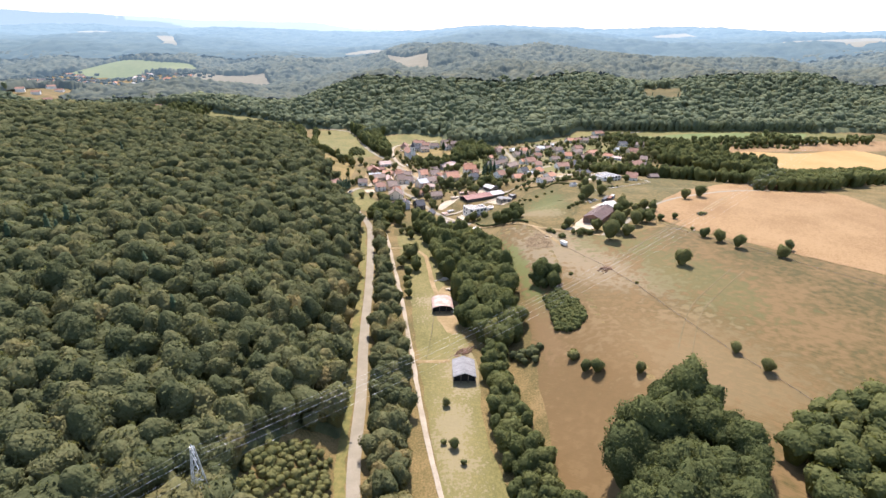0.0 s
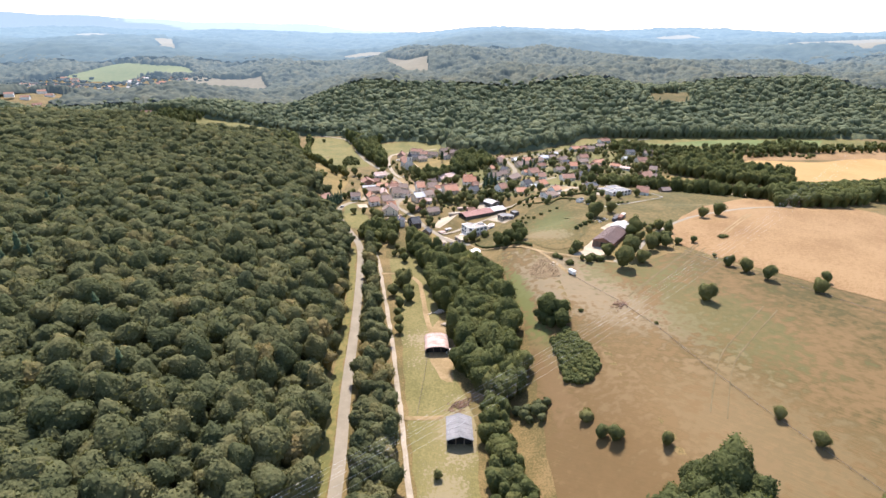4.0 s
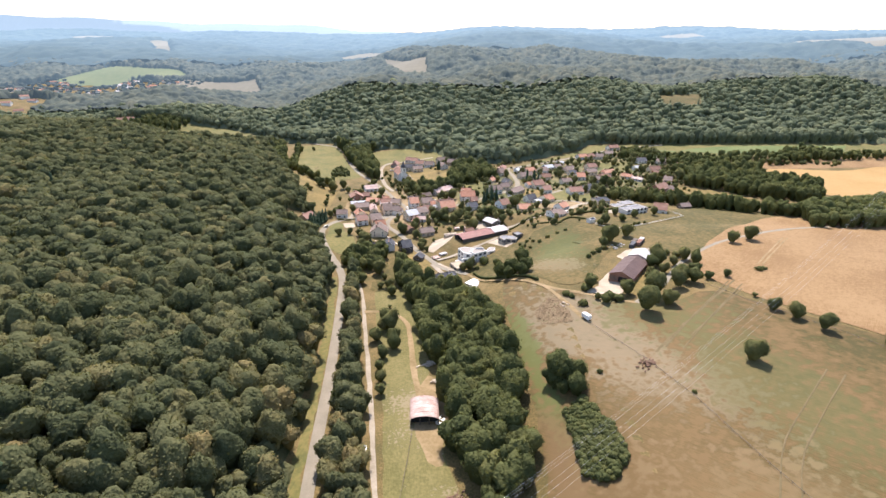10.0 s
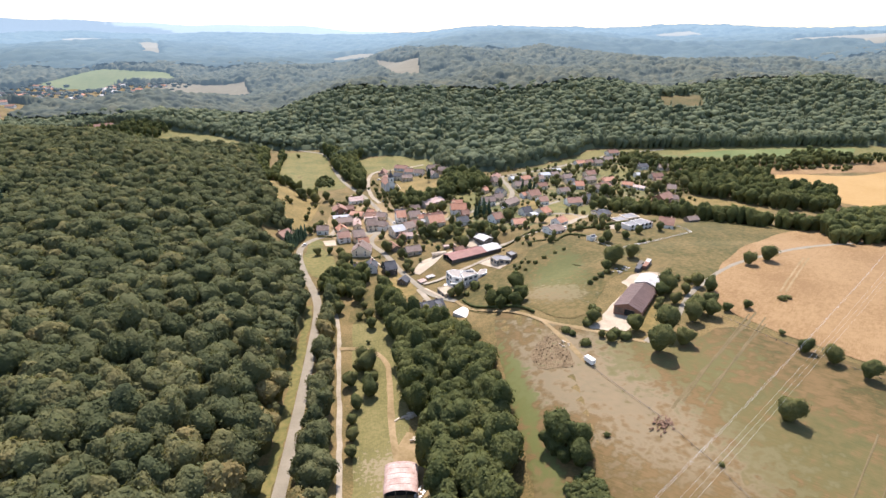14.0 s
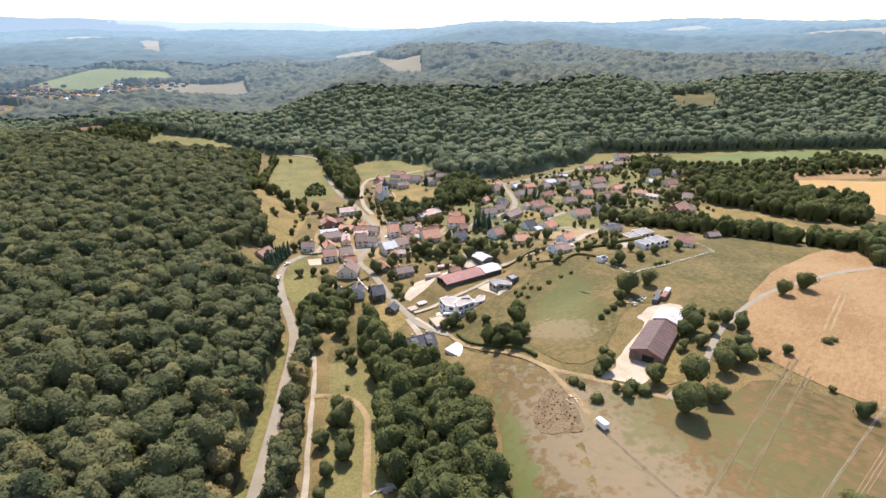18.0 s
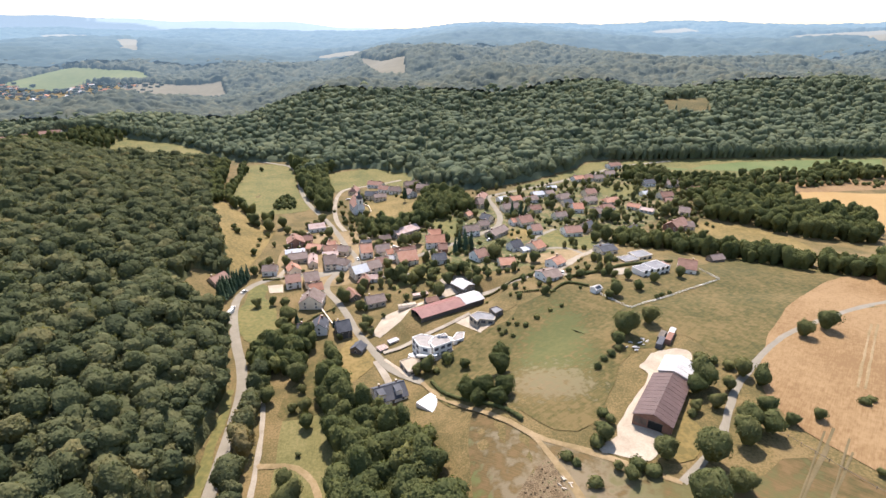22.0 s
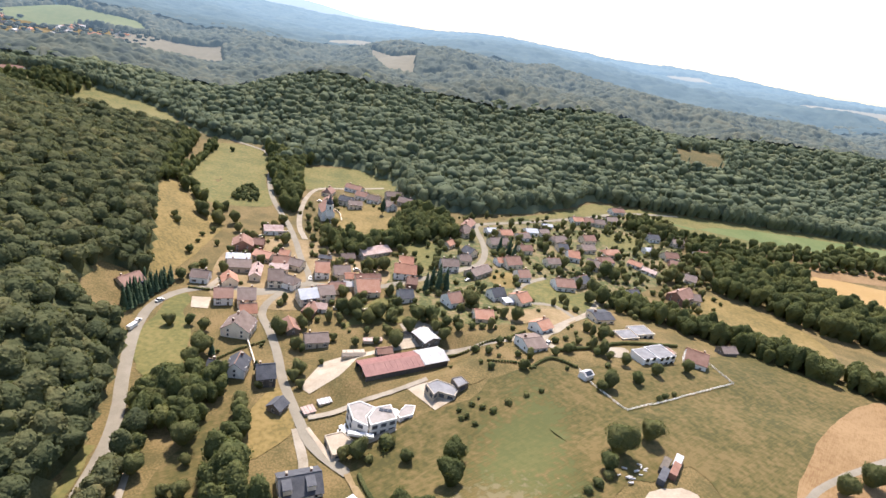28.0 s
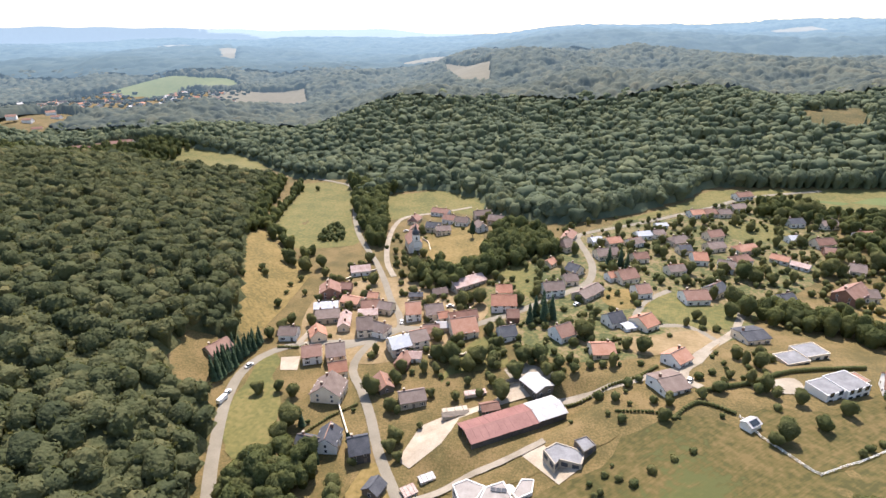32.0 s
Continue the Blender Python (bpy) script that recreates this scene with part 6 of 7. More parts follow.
some("broad", (29, 524, 0.71), (33, 499, 0.73), (27, 500, 1.03), (22, 495, 1.16), (14, 502, 1.14), (7, 504, 0.92), (46, 498, 1.21), (43, 488, 1.16), (53, 499, 1.15), (56, 488, 0.77), (61, 493, 0.67), (73, 519, 1.28), (13, 554, 1.01), (22, 557, 1.16), (44, 554, 0.99), (-23, 603, 1.35), (-12, 590, 1.14), (-1, 585, 1.11), (-67, 473, 0.85), (-59, 475, 0.74), (-51, 472, 0.78), (-45, 455, 1.24), (-45, 447, 1.0), (-18, 478, 1.01), (-9, 486, 0.72), (-7, 468, 0.75), (-1, 451, 0.94), (-2, 446, 0.77), (2, 442, 0.61), (-33, 482, 0.52), (-40, 430, 0.97), (-51, 429, 0.88), (-53, 422, 0.85), (-43, 422, 1.02), (-34, 421, 1.0), (-31, 437, 0.85), (-17, 427, 0.85), (-16, 421, 0.9), (-14, 438, 0.56), (8, 478, 0.66), (38, 475, 1.11), (32, 496, 0.64), (19, 475, 0.54), (60, 483, 0.91), (75, 472, 0.6), (95, 456, 0.59), (17, 496, 0.88), (130, 543, 0.71), (138, 590, 0.94), (173, 601, 1.15), (177, 597, 1.06), (187, 596, 0.98), (155, 565, 1.17), (157, 552, 1.25), (181, 572, 0.7), (148, 549, 1.05), (225, 614, 1.48), (232, 615, 1.24), (248, 632, 1.3), (260, 628, 1.43), (136, 614, 0.97), (114, 610, 0.73), (99, 602, 0.95), (82, 542, 0.67), (91, 548, 0.54), (236, 712, 1.39), (256, 721, 1.81), (267, 722, 1.41), (158, 599, 0.69), (194, 638, 0.76), (132, 635, 0.77), (157, 641, 0.52), (104, 661, 0.65), (110, 616, 0.58), (-4, 466, 0.53), (-79, 524, 0.89), (-82, 516, 0.87), (-87, 509, 0.66), (-102, 522, 0.68), (-121, 565, 0.63), (-113, 577, 0.73), (-117, 582, 0.58), (-83, 565, 0.55), (-93, 549, 0.6), (-107, 605, 0.79), (-98, 600, 0.61), (-93, 584, 0.5), (-77, 532, 0.85), (-71, 523, 0.55), (-71, 582, 0.9), (-80, 591, 0.84), (-87, 605, 1.14), (-60, 606, 0.87), (-46, 584, 0.98), (-58, 618, 0.98), (-111, 607, 1.5), (-97, 599, 1.55))
some("fruit", (-22, 466, 0.74), (-38, 457, 0.81), (85, 473, 0.48), (75, 436, 0.58), (76, 430, 0.6), (67, 429, 0.57), (70, 425, 0.62), (60, 475, 0.81), (64, 460, 0.74), (127, 581, 0.71), (169, 574, 0.67), (7, 459, 0.79), (-97, 576, 0.84), (-95, 565, 0.74))
some("broad", (142, 465, 0.7), (143, 452, 0.75), (155, 461, 0.7), (129, 445, 0.95), (125, 443, 0.7), (172, 468, 0.85))
some("fruit", (33, 501, 1.5), (37, 505, 1.1), (148, 440, 0.8), (152, 443, 0.7), (157, 446, 0.7), (9, 182, 1.0), (12, 158, 1.2), (8, 160, 0.9), (15, 150, 1.0))
some("broad", (-14, 306, 0.8), (-15, 297, 0.75), (-13, 288, 0.8), (-12, 279, 0.7), (-159, 785, 0.6))
some("column", (8, 663, 1.0), (-26, 435, 0.55), (-18, 447, 0.5))
some("spruce", (52, 538, 1.1), (56, 542, 1.15), (60, 538, 1.1), (56, 534, 1.0), (49, 533, 0.9), (108, 606, 1.0), (105, 612, 0.9), (98, 612, 0.85), (-48, 430, 0.8), (-40, 455, 0.7))

some("spruce", (-244, 365, 1.35), (-233, 360, 1.25), (-238, 370, 1.3), (-199, 270, 1.3), (-193, 279, 1.3), (-204, 286, 1.3), (-134, 234, 1.2), (-105, 199, 1.15), (-278, 472, 1.3), (-220, 263, 1.2), (-217, 280, 1.25), (-208, 275, 1.2), (-226, 372, 1.2))
some("copse", (49, 376, 0.81), (55, 372, 0.92), (62, 369, 0.94), (59, 363, 0.79), (52, 368, 0.73), (64, 402, 0.96), (63, 389, 0.99))
# garden trees through the village
VILLAGE = [(-75, 520), (-70, 600), (-45, 690), (20, 700), (40, 640), (80, 690), (170, 730), (260, 770), (300, 740), (300, 650), (240, 570), (170, 530), (130, 455), (80, 455), (60, 478), (10, 470), (-20, 500)]
ROADS = [rounded(r, 4.0, close=False) for r in (VILLAGE_ROAD, MAIN_ROAD, [(-22, 536), (10, 528), (27, 536), (48, 547), (75, 577), (88, 593), (86, 622), (83, 668), (108, 691), (160, 722), (239, 764)], [(59, 476), (92, 486), (114, 504), (132, 516), (163, 569)], [(132, 516), (106, 533), (102, 544), (127, 580)], [(132, 516), (116, 497), (108, 482)], [(-36, 592), (-54, 635), (-58, 660), (-36, 690), (6, 712)])]
road_pts = np.array([p for r in ROADS for p in r])
house_pts = np.array([(x, y) for x, y, _ in HOUSES])
house_rad = np.array([r for *_, r in HOUSES])
OPEN = [[(104, 545), (116, 566), (130, 578), (158, 566), (140, 532)], [(-24, 671), (19, 675), (20, 627), (7, 607), (-23, 640)], [(92, 500), (120, 518), (130, 515), (104, 492)], [(4, 447), (20, 466), (66, 470), (60, 448)], [(38, 496), (60, 490), (50, 478)], [(150, 640), (200, 690), (225, 680), (170, 640)], [(-85, 765), (-58, 781), (-34, 787), (4, 764), (28, 724), (31, 697), (7, 713), (-28, 727), (-68, 707)]]


def free(x, y, gap):
    if np.min(np.hypot(road_pts[:, 0] - x, road_pts[:, 1] - y)) < 3.2 + gap:
        return False
    if np.any(np.hypot(house_pts[:, 0] - x, house_pts[:, 1] - y) < house_rad + gap * 0.5):
        return False
    return not any(inside(p, np.array([x]), np.array([y]))[0] for p in OPEN)


count = 0
while count < 190:
    x, y = tree_rnd.uniform(-80, 300), tree_rnd.uniform(455, 770)
    if not inside(VILLAGE, np.array([x]), np.array([y]))[0]:
        continue
    style, gap, s = tree_rnd.choice((("broad", 3.0, 0.62), ("broad", 3.5, 0.8), ("bush", 1.5, 1.1), ("fruit", 2.0, 1.1), ("fruit", 2.0, 1.3), ("broad", 3.0, 0.55)))
    if free(x, y, gap):
        some(style, (x, y, s * tree_rnd.uniform(0.8, 1.15)))
        count += 1

patch("dry_strip", [(215, 560), (254, 602), (300, 566), (285, 520), (240, 535)], "straw", 0.2, 6, label="dry golden strip between woods", category="field")


# far village
def far_house(x, y, turn, ln, dp, roof):
    z, low = floor_z(x, y, turn, ln, dp)
    h = group_thing("far_house", x, y, z, turn, f"small distant house with {ROOF_WORDS[roof]}", "house", "far village houses")
    part("wall", gable_walls(ln, dp, 4.5, 3.0, z - low + 1), "white", h)
    part("roof", gable_roof(ln, dp, 4.5, 3.0), roof, h)


far_rnd = random.Random(3)
made = 0
while made < 90:
    x, y = far_rnd.uniform(-1150, -480), far_rnd.uniform(1290, 1700)
    if inside(FV_TOWN, np.array([x]), np.array([y]))[0]:
        far_house(x, y, far_rnd.uniform(0, 180), far_rnd.uniform(12, 20), far_rnd.uniform(9, 13), far_rnd.choice(("tile", "tile_brown", "tile_orange", "slate", "tin")))
        made += 1
for x, y in ((-640, 1500), (-610, 1530), (-680, 1470)):
    far_house(x, y, 20, 28, 13, "tin")
for x, y, turn in ((-604, 985, 20), (-575, 968, 15), (-540, 958, 12), (-512, 950, 30), (-490, 946, 10), (-800, 1118, 40), (-835, 1138, 15), (-868, 1140, 30), (-815, 1180, 10), (-845, 1200, 50)):
    far_house(x, y, turn, 16, 10, "tile")


# ---- strips of wood, hedges and thickets ----
def within(poly, gap, grow=0.0):
    xs, ys = [p[0] for p in poly], [p[1] for p in poly]
    return scatter(min(xs), max(xs), min(ys), max(ys), gap, rng, lambda x, y: inside(poly, x, y))


STRIP = [dome_arrays(rng, rng.uniform(4.0, 5.0), rng.uniform(5.0, 6.4), 6.5, 12, 6, 13, 330, 0.72, 0.12, 5.0, (0.15, 0.42)) for _ in range(7)]
SHRUB = [dome_arrays(rng, 2.0, 1.8, 1.4, 8, 4, 7, 40, 0.55, 0.08, 0.8) for _ in range(5)]
wood("meadow_wood", within([(-14, 398), (-2, 394), (8, 379), (20, 369), (33, 356), (44, 320), (46, 262), (46, 226), (38, 222), (26, 230), (19, 247), (16, 275), (11, 300), (3, 335), (-6, 368)], 6.2, 0), STRIP, "leaf_belt", "tall green broadleaf belt between meadow and pasture", rng, (0.8, 1.2))
wood("bank_hedge", within([(26, 222), (34, 222), (38, 190), (42, 160), (48, 128), (52, 100), (36, 100), (32, 130), (28, 165), (26, 195)], 4.6), STRIP, "leaf_belt", "broad hedge of trees along the bank", rng, (0.55, 0.85))
wood("bank_shrubs", within([(40, 214), (54, 216), (52, 206), (42, 204)], 3.5), SHRUB, "leaf", "row of shrubs at the end of the belt", rng, (1.0, 1.6))


def roadside_keep(x, y):
    track = np.interp(y, [110, 132, 156, 205, 236, 274, 318, 345, 368, 405], [14, 8, 3, -5, -10, -16, -24, -29, -33, -44])
    lo, hi = road_x(y) + 6.5, track - 4.5
    thin = np.interp(y, [100, 150, 175, 200], [9, 7, 2, 0])
    return (x > lo) & (x < np.maximum(hi - thin, lo + 2.5)) & (y > 100) & (y < 408)


wood("roadside_trees", scatter(-60, 10, 100, 410, 4.4, rng, roadside_keep), STRIP, "leaf", "row of mixed trees between road and track", rng, (0.55, 0.98), warm=lambda x, y: 0.35 + 0.3 * math.sin(y / 17))
wood("garden_wood", within([(-42, 408), (-24, 405), (-28, 425), (-24, 436), (-38, 442), (-56, 432), (-52, 415)], 5.0), STRIP, "leaf_belt", "clump of garden trees beside the road", rng, (0.5, 0.8))
wood("conifer_row", within([(-87, 472), (-87, 484), (-86, 498), (-82, 511), (-87, 513), (-91, 499), (-92, 484), (-90, 474)], 2.6), [spruce_arrays(rng, 12.0, 2.3, 7) for _ in range(4)], "needle", "dense dark row of conifers along the road", rng, (0.7, 1.0), smooth=False)
wood("lane_wood", within([(-14, 384), (-6, 384), (-10, 420), (-16, 424)], 4.4), STRIP, "leaf_belt", "belt of trees above the garden", rng, (0.5, 0.75))
for x, y in within([(58, 112), (66, 140), (78, 156), (90, 160), (98, 146), (104, 132), (98, 118), (80, 96), (60, 96)], 7.0):
    some("copse", (x, y, tree_rnd.uniform(0.95, 1.35)))
wood("south_wood", within([(108, 118), (116, 138), (132, 148), (160, 152), (200, 168), (260, 160), (240, 60), (120, 60)], 6.5), MID, "leaf_belt", "green wood below the pasture", rng, (0.7, 1.1))
for x, y in within([(57, 268), (60, 276), (66, 270), (68, 256), (62, 252)], 5.0):
    some("copse", (x, y, tree_rnd.uniform(0.6, 0.85)))
wood("bramble_patch", within([(60, 250), (68, 254), (74, 236), (75, 222), (68, 215), (61, 220)], 1.25), SHRUB, "leaf_belt", "low bramble thicket", rng, (0.5, 0.85))
wood("weed_clumps", within([(67, 329), (72, 333), (75, 320), (75, 306), (62, 309), (60, 320)], 2.0), SHRUB, "weeds", "low rust-brown clumps of dry weeds", rng, (0.08, 0.22), "weeds")
wood("cutting_scrub", within([(-52, 118), (-30, 128), (-32, 152), (-44, 150), (-56, 140)], 2.8), SHRUB, "leaf_tree", "light green scrub under the power line", rng, (0.6, 1.2))
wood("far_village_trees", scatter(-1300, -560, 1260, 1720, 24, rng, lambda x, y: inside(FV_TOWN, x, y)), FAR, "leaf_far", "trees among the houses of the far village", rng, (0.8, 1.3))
garden = scatter(-75, 300, 455, 760, 7.0, rng, lambda x, y: inside(VILLAGE, x, y))
garden = np.array([p for p in garden if free(p[0], p[1], 1.2)])
garden = garden[rng.uniform(size=len(garden)) < 0.4]
more = scatter(-75, 300, 455, 760, 9.0, rng, lambda x, y: inside(VILLAGE, x, y))
more = np.array([p for p in more if free(p[0], p[1], 2.6)])
wood("village_trees", more[rng.uniform(size=len(more)) < np.where(more[:, 0] > 60, np.where(more[:, 1] < 600, 0.12, 0.34), 0.32)], STRIP, "leaf_tree", "mixed green trees between the village houses", rng, (0.35, 0.62), "trees")
wood("garden_shrubs", garden, SHRUB, "leaf_tree", "shrubs and low hedges in the village gardens", rng, (0.5, 1.2), "shrubs")
wood("river_wood", within([(259, 612), (282, 649), (324, 680), (361, 671), (356, 634), (382, 623), (391, 599), (354, 551), (317, 564), (305, 576), (285, 594)], 7.0), STRIP, "leaf_belt", "dark green riverside wood", rng, (0.6, 1.05))
wood("field_edge_wood", within([(268, 438), (280, 462), (300, 492), (350, 522), (420, 548), (560, 545), (560, 500), (420, 480), (330, 442), (290, 434)], 8.0), MID, "leaf_belt", "belt of trees behind the stubble field", rng, (0.8, 1.2))
wood("river_trees", within([(262, 640), (300, 650), (350, 665), (380, 690), (420, 740), (520, 750), (620, 765), (600, 735), (470, 722), (410, 700), (370, 690), (330, 690), (290, 715), (270, 690)], 9.0), MID, "leaf_belt", "scattered willows along the river", rng, (0.6, 1.0))
wood("village_wood", within([(160, 552), (175, 562), (215, 535), (262, 500), (285, 482), (280, 464), (255, 480), (210, 512), (165, 542)], 6.5), STRIP, "leaf_belt", "small dark wood beside the new houses", rng, (0.6, 0.95))
wood("church_wood", within([(21, 651), (27, 681), (59, 663), (68, 630), (47, 612), (26, 595), (4, 576), (-16, 580), (-20, 603), (2, 595), (19, 614)], 6.0), STRIP, "leaf_belt", "belt of trees behind the church field", rng, (0.6, 0.95))
wood("valley_trees", within([(-131, 806), (-99, 721), (-74, 664), (-58, 634), (-56, 652), (-71, 711), (-86, 779), (-74, 784)], 6.5), STRIP, "leaf_belt", "dense trees beside the valley road", rng, (0.7, 1.1))
wood("field_row_trees", within([(-187, 816), (-183, 790), (-173, 741), (-164, 698), (-156, 662), (-140, 640), (-112, 617), (-102, 613), (-101, 626), (-119, 629), (-141, 654), (-152, 672), (-165, 731), (-173, 784)], 6.5), STRIP, "leaf_belt", "row of trees between two hayfields", rng, (0.5, 0.85))
wood("hayfield_bushes", within([(-108, 654), (-90, 649), (-92, 673), (-107, 690), (-112, 674)], 5.0), SHRUB, "leaf_tree", "scrub at the foot of the hayfield", rng, (0.9, 1.5))
wood("stream_trees", within([(230, 753), (284, 733), (308, 723), (347, 732), (375, 732), (416, 750), (408, 715), (356, 699), (325, 692), (293, 692), (262, 694), (228, 720)], 8.5), STRIP, "leaf_belt", "trees and thickets along the stream", rng, (0.5, 0.85))
wood("stream_trees", within([(453, 769), (488, 758), (501, 732), (450, 715), (421, 722)], 9.0), STRIP, "leaf_belt", "willow clump in the green meadow", rng, (0.6, 0.95))
wood("stream_thicket", within([(397, 694), (443, 705), (470, 693), (483, 709), (450, 715), (404, 705)], 7.0), SHRUB, "leaf_tree", "low thicket between fields", rng, (0.9, 1.6))
wood("valley_grove", scatter(-740, -405, 872, 962, 9.0, rng, lambda x, y: (np.abs(y - 952 + 0.55 * (x + 550) * (x < -550)) > 20) | (x > -470)), STRIP, "leaf_belt", "trees on the floor of the side valley", rng, (0.6, 1.0))
front = np.array([p for p in rounded([(20, 716), (40, 698), (76, 694), (102, 705), (145, 732), (184, 764), (201, 788), (217, 790), (250, 788), (301, 789), (353, 792), (406, 796), (461, 801), (514, 802), (562, 808)], 6.5, close=False)])
west_front = np.array(rounded([(-560, 964), (-480, 962), (-400, 956), (-330, 950), (-272, 908), (-200, 836), (-140, 834), (-124, 806)], 6.0, close=False) + rounded([(-92, 778), (-72, 796), (-40, 802), (2, 782), (30, 722)], 6.0, close=False))
front = np.concatenate([front, west_front])
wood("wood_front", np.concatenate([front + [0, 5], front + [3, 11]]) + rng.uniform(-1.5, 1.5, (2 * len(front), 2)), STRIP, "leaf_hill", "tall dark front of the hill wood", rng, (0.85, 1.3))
wood("valley_edge", within([(-152, 625), (-156, 665), (-172, 700), (-190, 760), (-205, 815), (-228, 820), (-215, 770), (-180, 690), (-160, 640)], 6.5), STRIP, "leaf_belt", "wood edge beside the hayfield", rng, (0.6, 0.9))


def hedge(pts, width=1.3, height=1.5, label="clipped dark green garden hedge"):
    line = rounded(pts, 1.1, close=False)
    vs, ts, base = [], [], 0
    bv, bf = BLOB[1]
    for x, y in line:
        v = bv * (1 + rng.uniform(-0.15, 0.15, (len(bv), 1))) * [width * 0.62, width * 0.62, height * 0.6] + [x, y, hz(x, y) + height * 0.5]
        vs.append(v)
        ts.append(bf + base)
        base += len(v)
    return tagged(tri_object("hedge", np.concatenate(vs), np.concatenate(ts), "leaf_tree"), label, "hedge", "hedges")


hedge([(112, 471), (130, 477), (150, 489), (180, 497)], 1.6, 1.8, "long clipped dark green hedge")
hedge([(34, 397), (40, 386), (50, 372), (60, 360), (66, 352)], 1.6, 1.6, "dark hedge along the gravel lane")
hedge([(50, 468), (64, 473), (88, 481), (100, 490)], 1.2, 1.4, "low green hedge along the gravel road")
hedge([(-74, 508), (-64, 509), (-60, 511)], 1.2, 1.4)
hedge([(98, 456), (108, 464), (118, 458)], 1.4, 1.4, "rough green hedge above the meadow")
hedge([(80, 462), (92, 460), (100, 456)], 1.0, 1.2, "low shrubby garden hedge")
hedge([(70, 520), (78, 512), (90, 516)], 1.2, 1.4)
hedge([(-22, 470), (-30, 462), (-38, 450)], 1.0, 1.2, "narrow garden hedge beside the wall")


def garden_wall(pts, tall=1.3):
    """A run of low pale wall with a coping, piece by piece."""
    w = group_thing("garden_wall", *pts[0], hz(*pts[0]), 0, "low pale stone garden wall with coping", "wall", "garden walls")
    o = Vector((*pts[0], hz(*pts[0])))
    for a, b in zip(pts, pts[1:]):
        n = max(1, round(math.hypot(b[0] - a[0], b[1] - a[1]) / 3))
        turn = math.degrees(math.atan2(b[1] - a[1], b[0] - a[0]))
        ln = math.hypot(b[0] - a[0], b[1] - a[1]) / n
        for k in range(n):
            x, y = a[0] + (b[0] - a[0]) * (k + 0.5) / n, a[1] + (b[1] - a[1]) * (k + 0.5) / n
            s = piece("wall_section", f"wall_section_{ln:.2f}", (ln + 0.02, 0.4, tall + 0.8), "stone", w, (x - o.x, y - o.y, hz(x, y) - o.z + tall / 2 - 0.4), turn)
            piece("coping", f"coping_{ln:.2f}", (ln + 0.02, 0.55, 0.1), "render", s, (0, 0, tall / 2 + 0.45))
    return w


garden_wall([(-38, 474), (-32, 486), (-38, 496)])
garden_wall([(-20, 452), (-30, 470), (-36, 473)])
garden_wall([(2, 506), (14, 504), (22, 508)])
garden_wall([(-50, 604), (-60, 596), (-66, 586)])
garden_wall([(-20, 640), (-24, 655), (-30, 664)])


# ---- fences ----
def fence(pts, gap, height, mat, rails, label, thick=0.12):
    line = []
    for a, b in zip(pts, pts[1:]):
        k = max(1, round(math.hypot(b[0] - a[0], b[1] - a[1]) / gap))
        line += [(a[0] + (b[0] - a[0]) * i / k, a[1] + (b[1] - a[1]) * i / k) for i in range(k)]
    line.append(pts[-1])
    f = group_thing("fence", *line[0], hz(*line[0]), 0, label, "fence")
    o = Vector((*line[0], hz(*line[0])))
    for (x, y), (x2, y2) in zip(line, line[1:] + [line[-1]]):
        a = Vector((x, y, hz(x, y))) - o
        piece("post", f"post_{height}_{mat}", (thick, thick, height + 0.4), mat, f, (a.x, a.y, a.z + height / 2 - 0.2))
        b = Vector((x2, y2, hz(x2, y2))) - o
        if (b - a).length > 0.1:
            for r in rails:
                bm = bmesh.new()
                mid, way = (a + b) / 2, b - a
                box(bm, -0.05, 0.05, -0.05, 0.05, -way.length / 2, way.length / 2, Matrix.Translation(mid + Vector((0, 0, height * r))) @ way.to_track_quat("Z", "Y").to_matrix().to_4x4())
                part("rail", bm, mat, f)
    return f


fence([(119, 456), (122, 446), (132, 430)], 2.4, 1.2, "white", (0.45, 0.9), "white post and rail paddock fence", 0.2)
fence([(132, 430), (145, 436), (161, 446), (192, 463), (189, 480)], 2.4, 1.2, "white", (0.45, 0.9), "white post and rail paddock fence", 0.2)
fence([(81, 307), (97, 274), (106, 248), (114, 214), (123, 184), (129, 169), (136, 150)], 4.0, 1.2, "wood", (0.7,), "weathered wooden pasture fence")
fence([(141, 349), (159, 312), (179, 283), (197, 255), (230, 215)], 4.0, 1.2, "wood", (0.7,), "weathered wooden fence beside the stubble field")
fence([(3, 258), (2, 240), (0, 215)], 4.0, 1.1, "wood", (0.7,), "thin wooden fence in the meadow")


# ---- power line ----
def bar(bm, a, b, r):
    way = Vector(b) - Vector(a)
    bmesh.ops.create_cone(bm, cap_ends=True, segments=5, radius1=r, radius2=r, depth=way.length, matrix=Matrix.Translation((Vector(a) + Vector(b)) / 2) @ way.to_track_quat("Z", "Y").to_matrix().to_4x4())


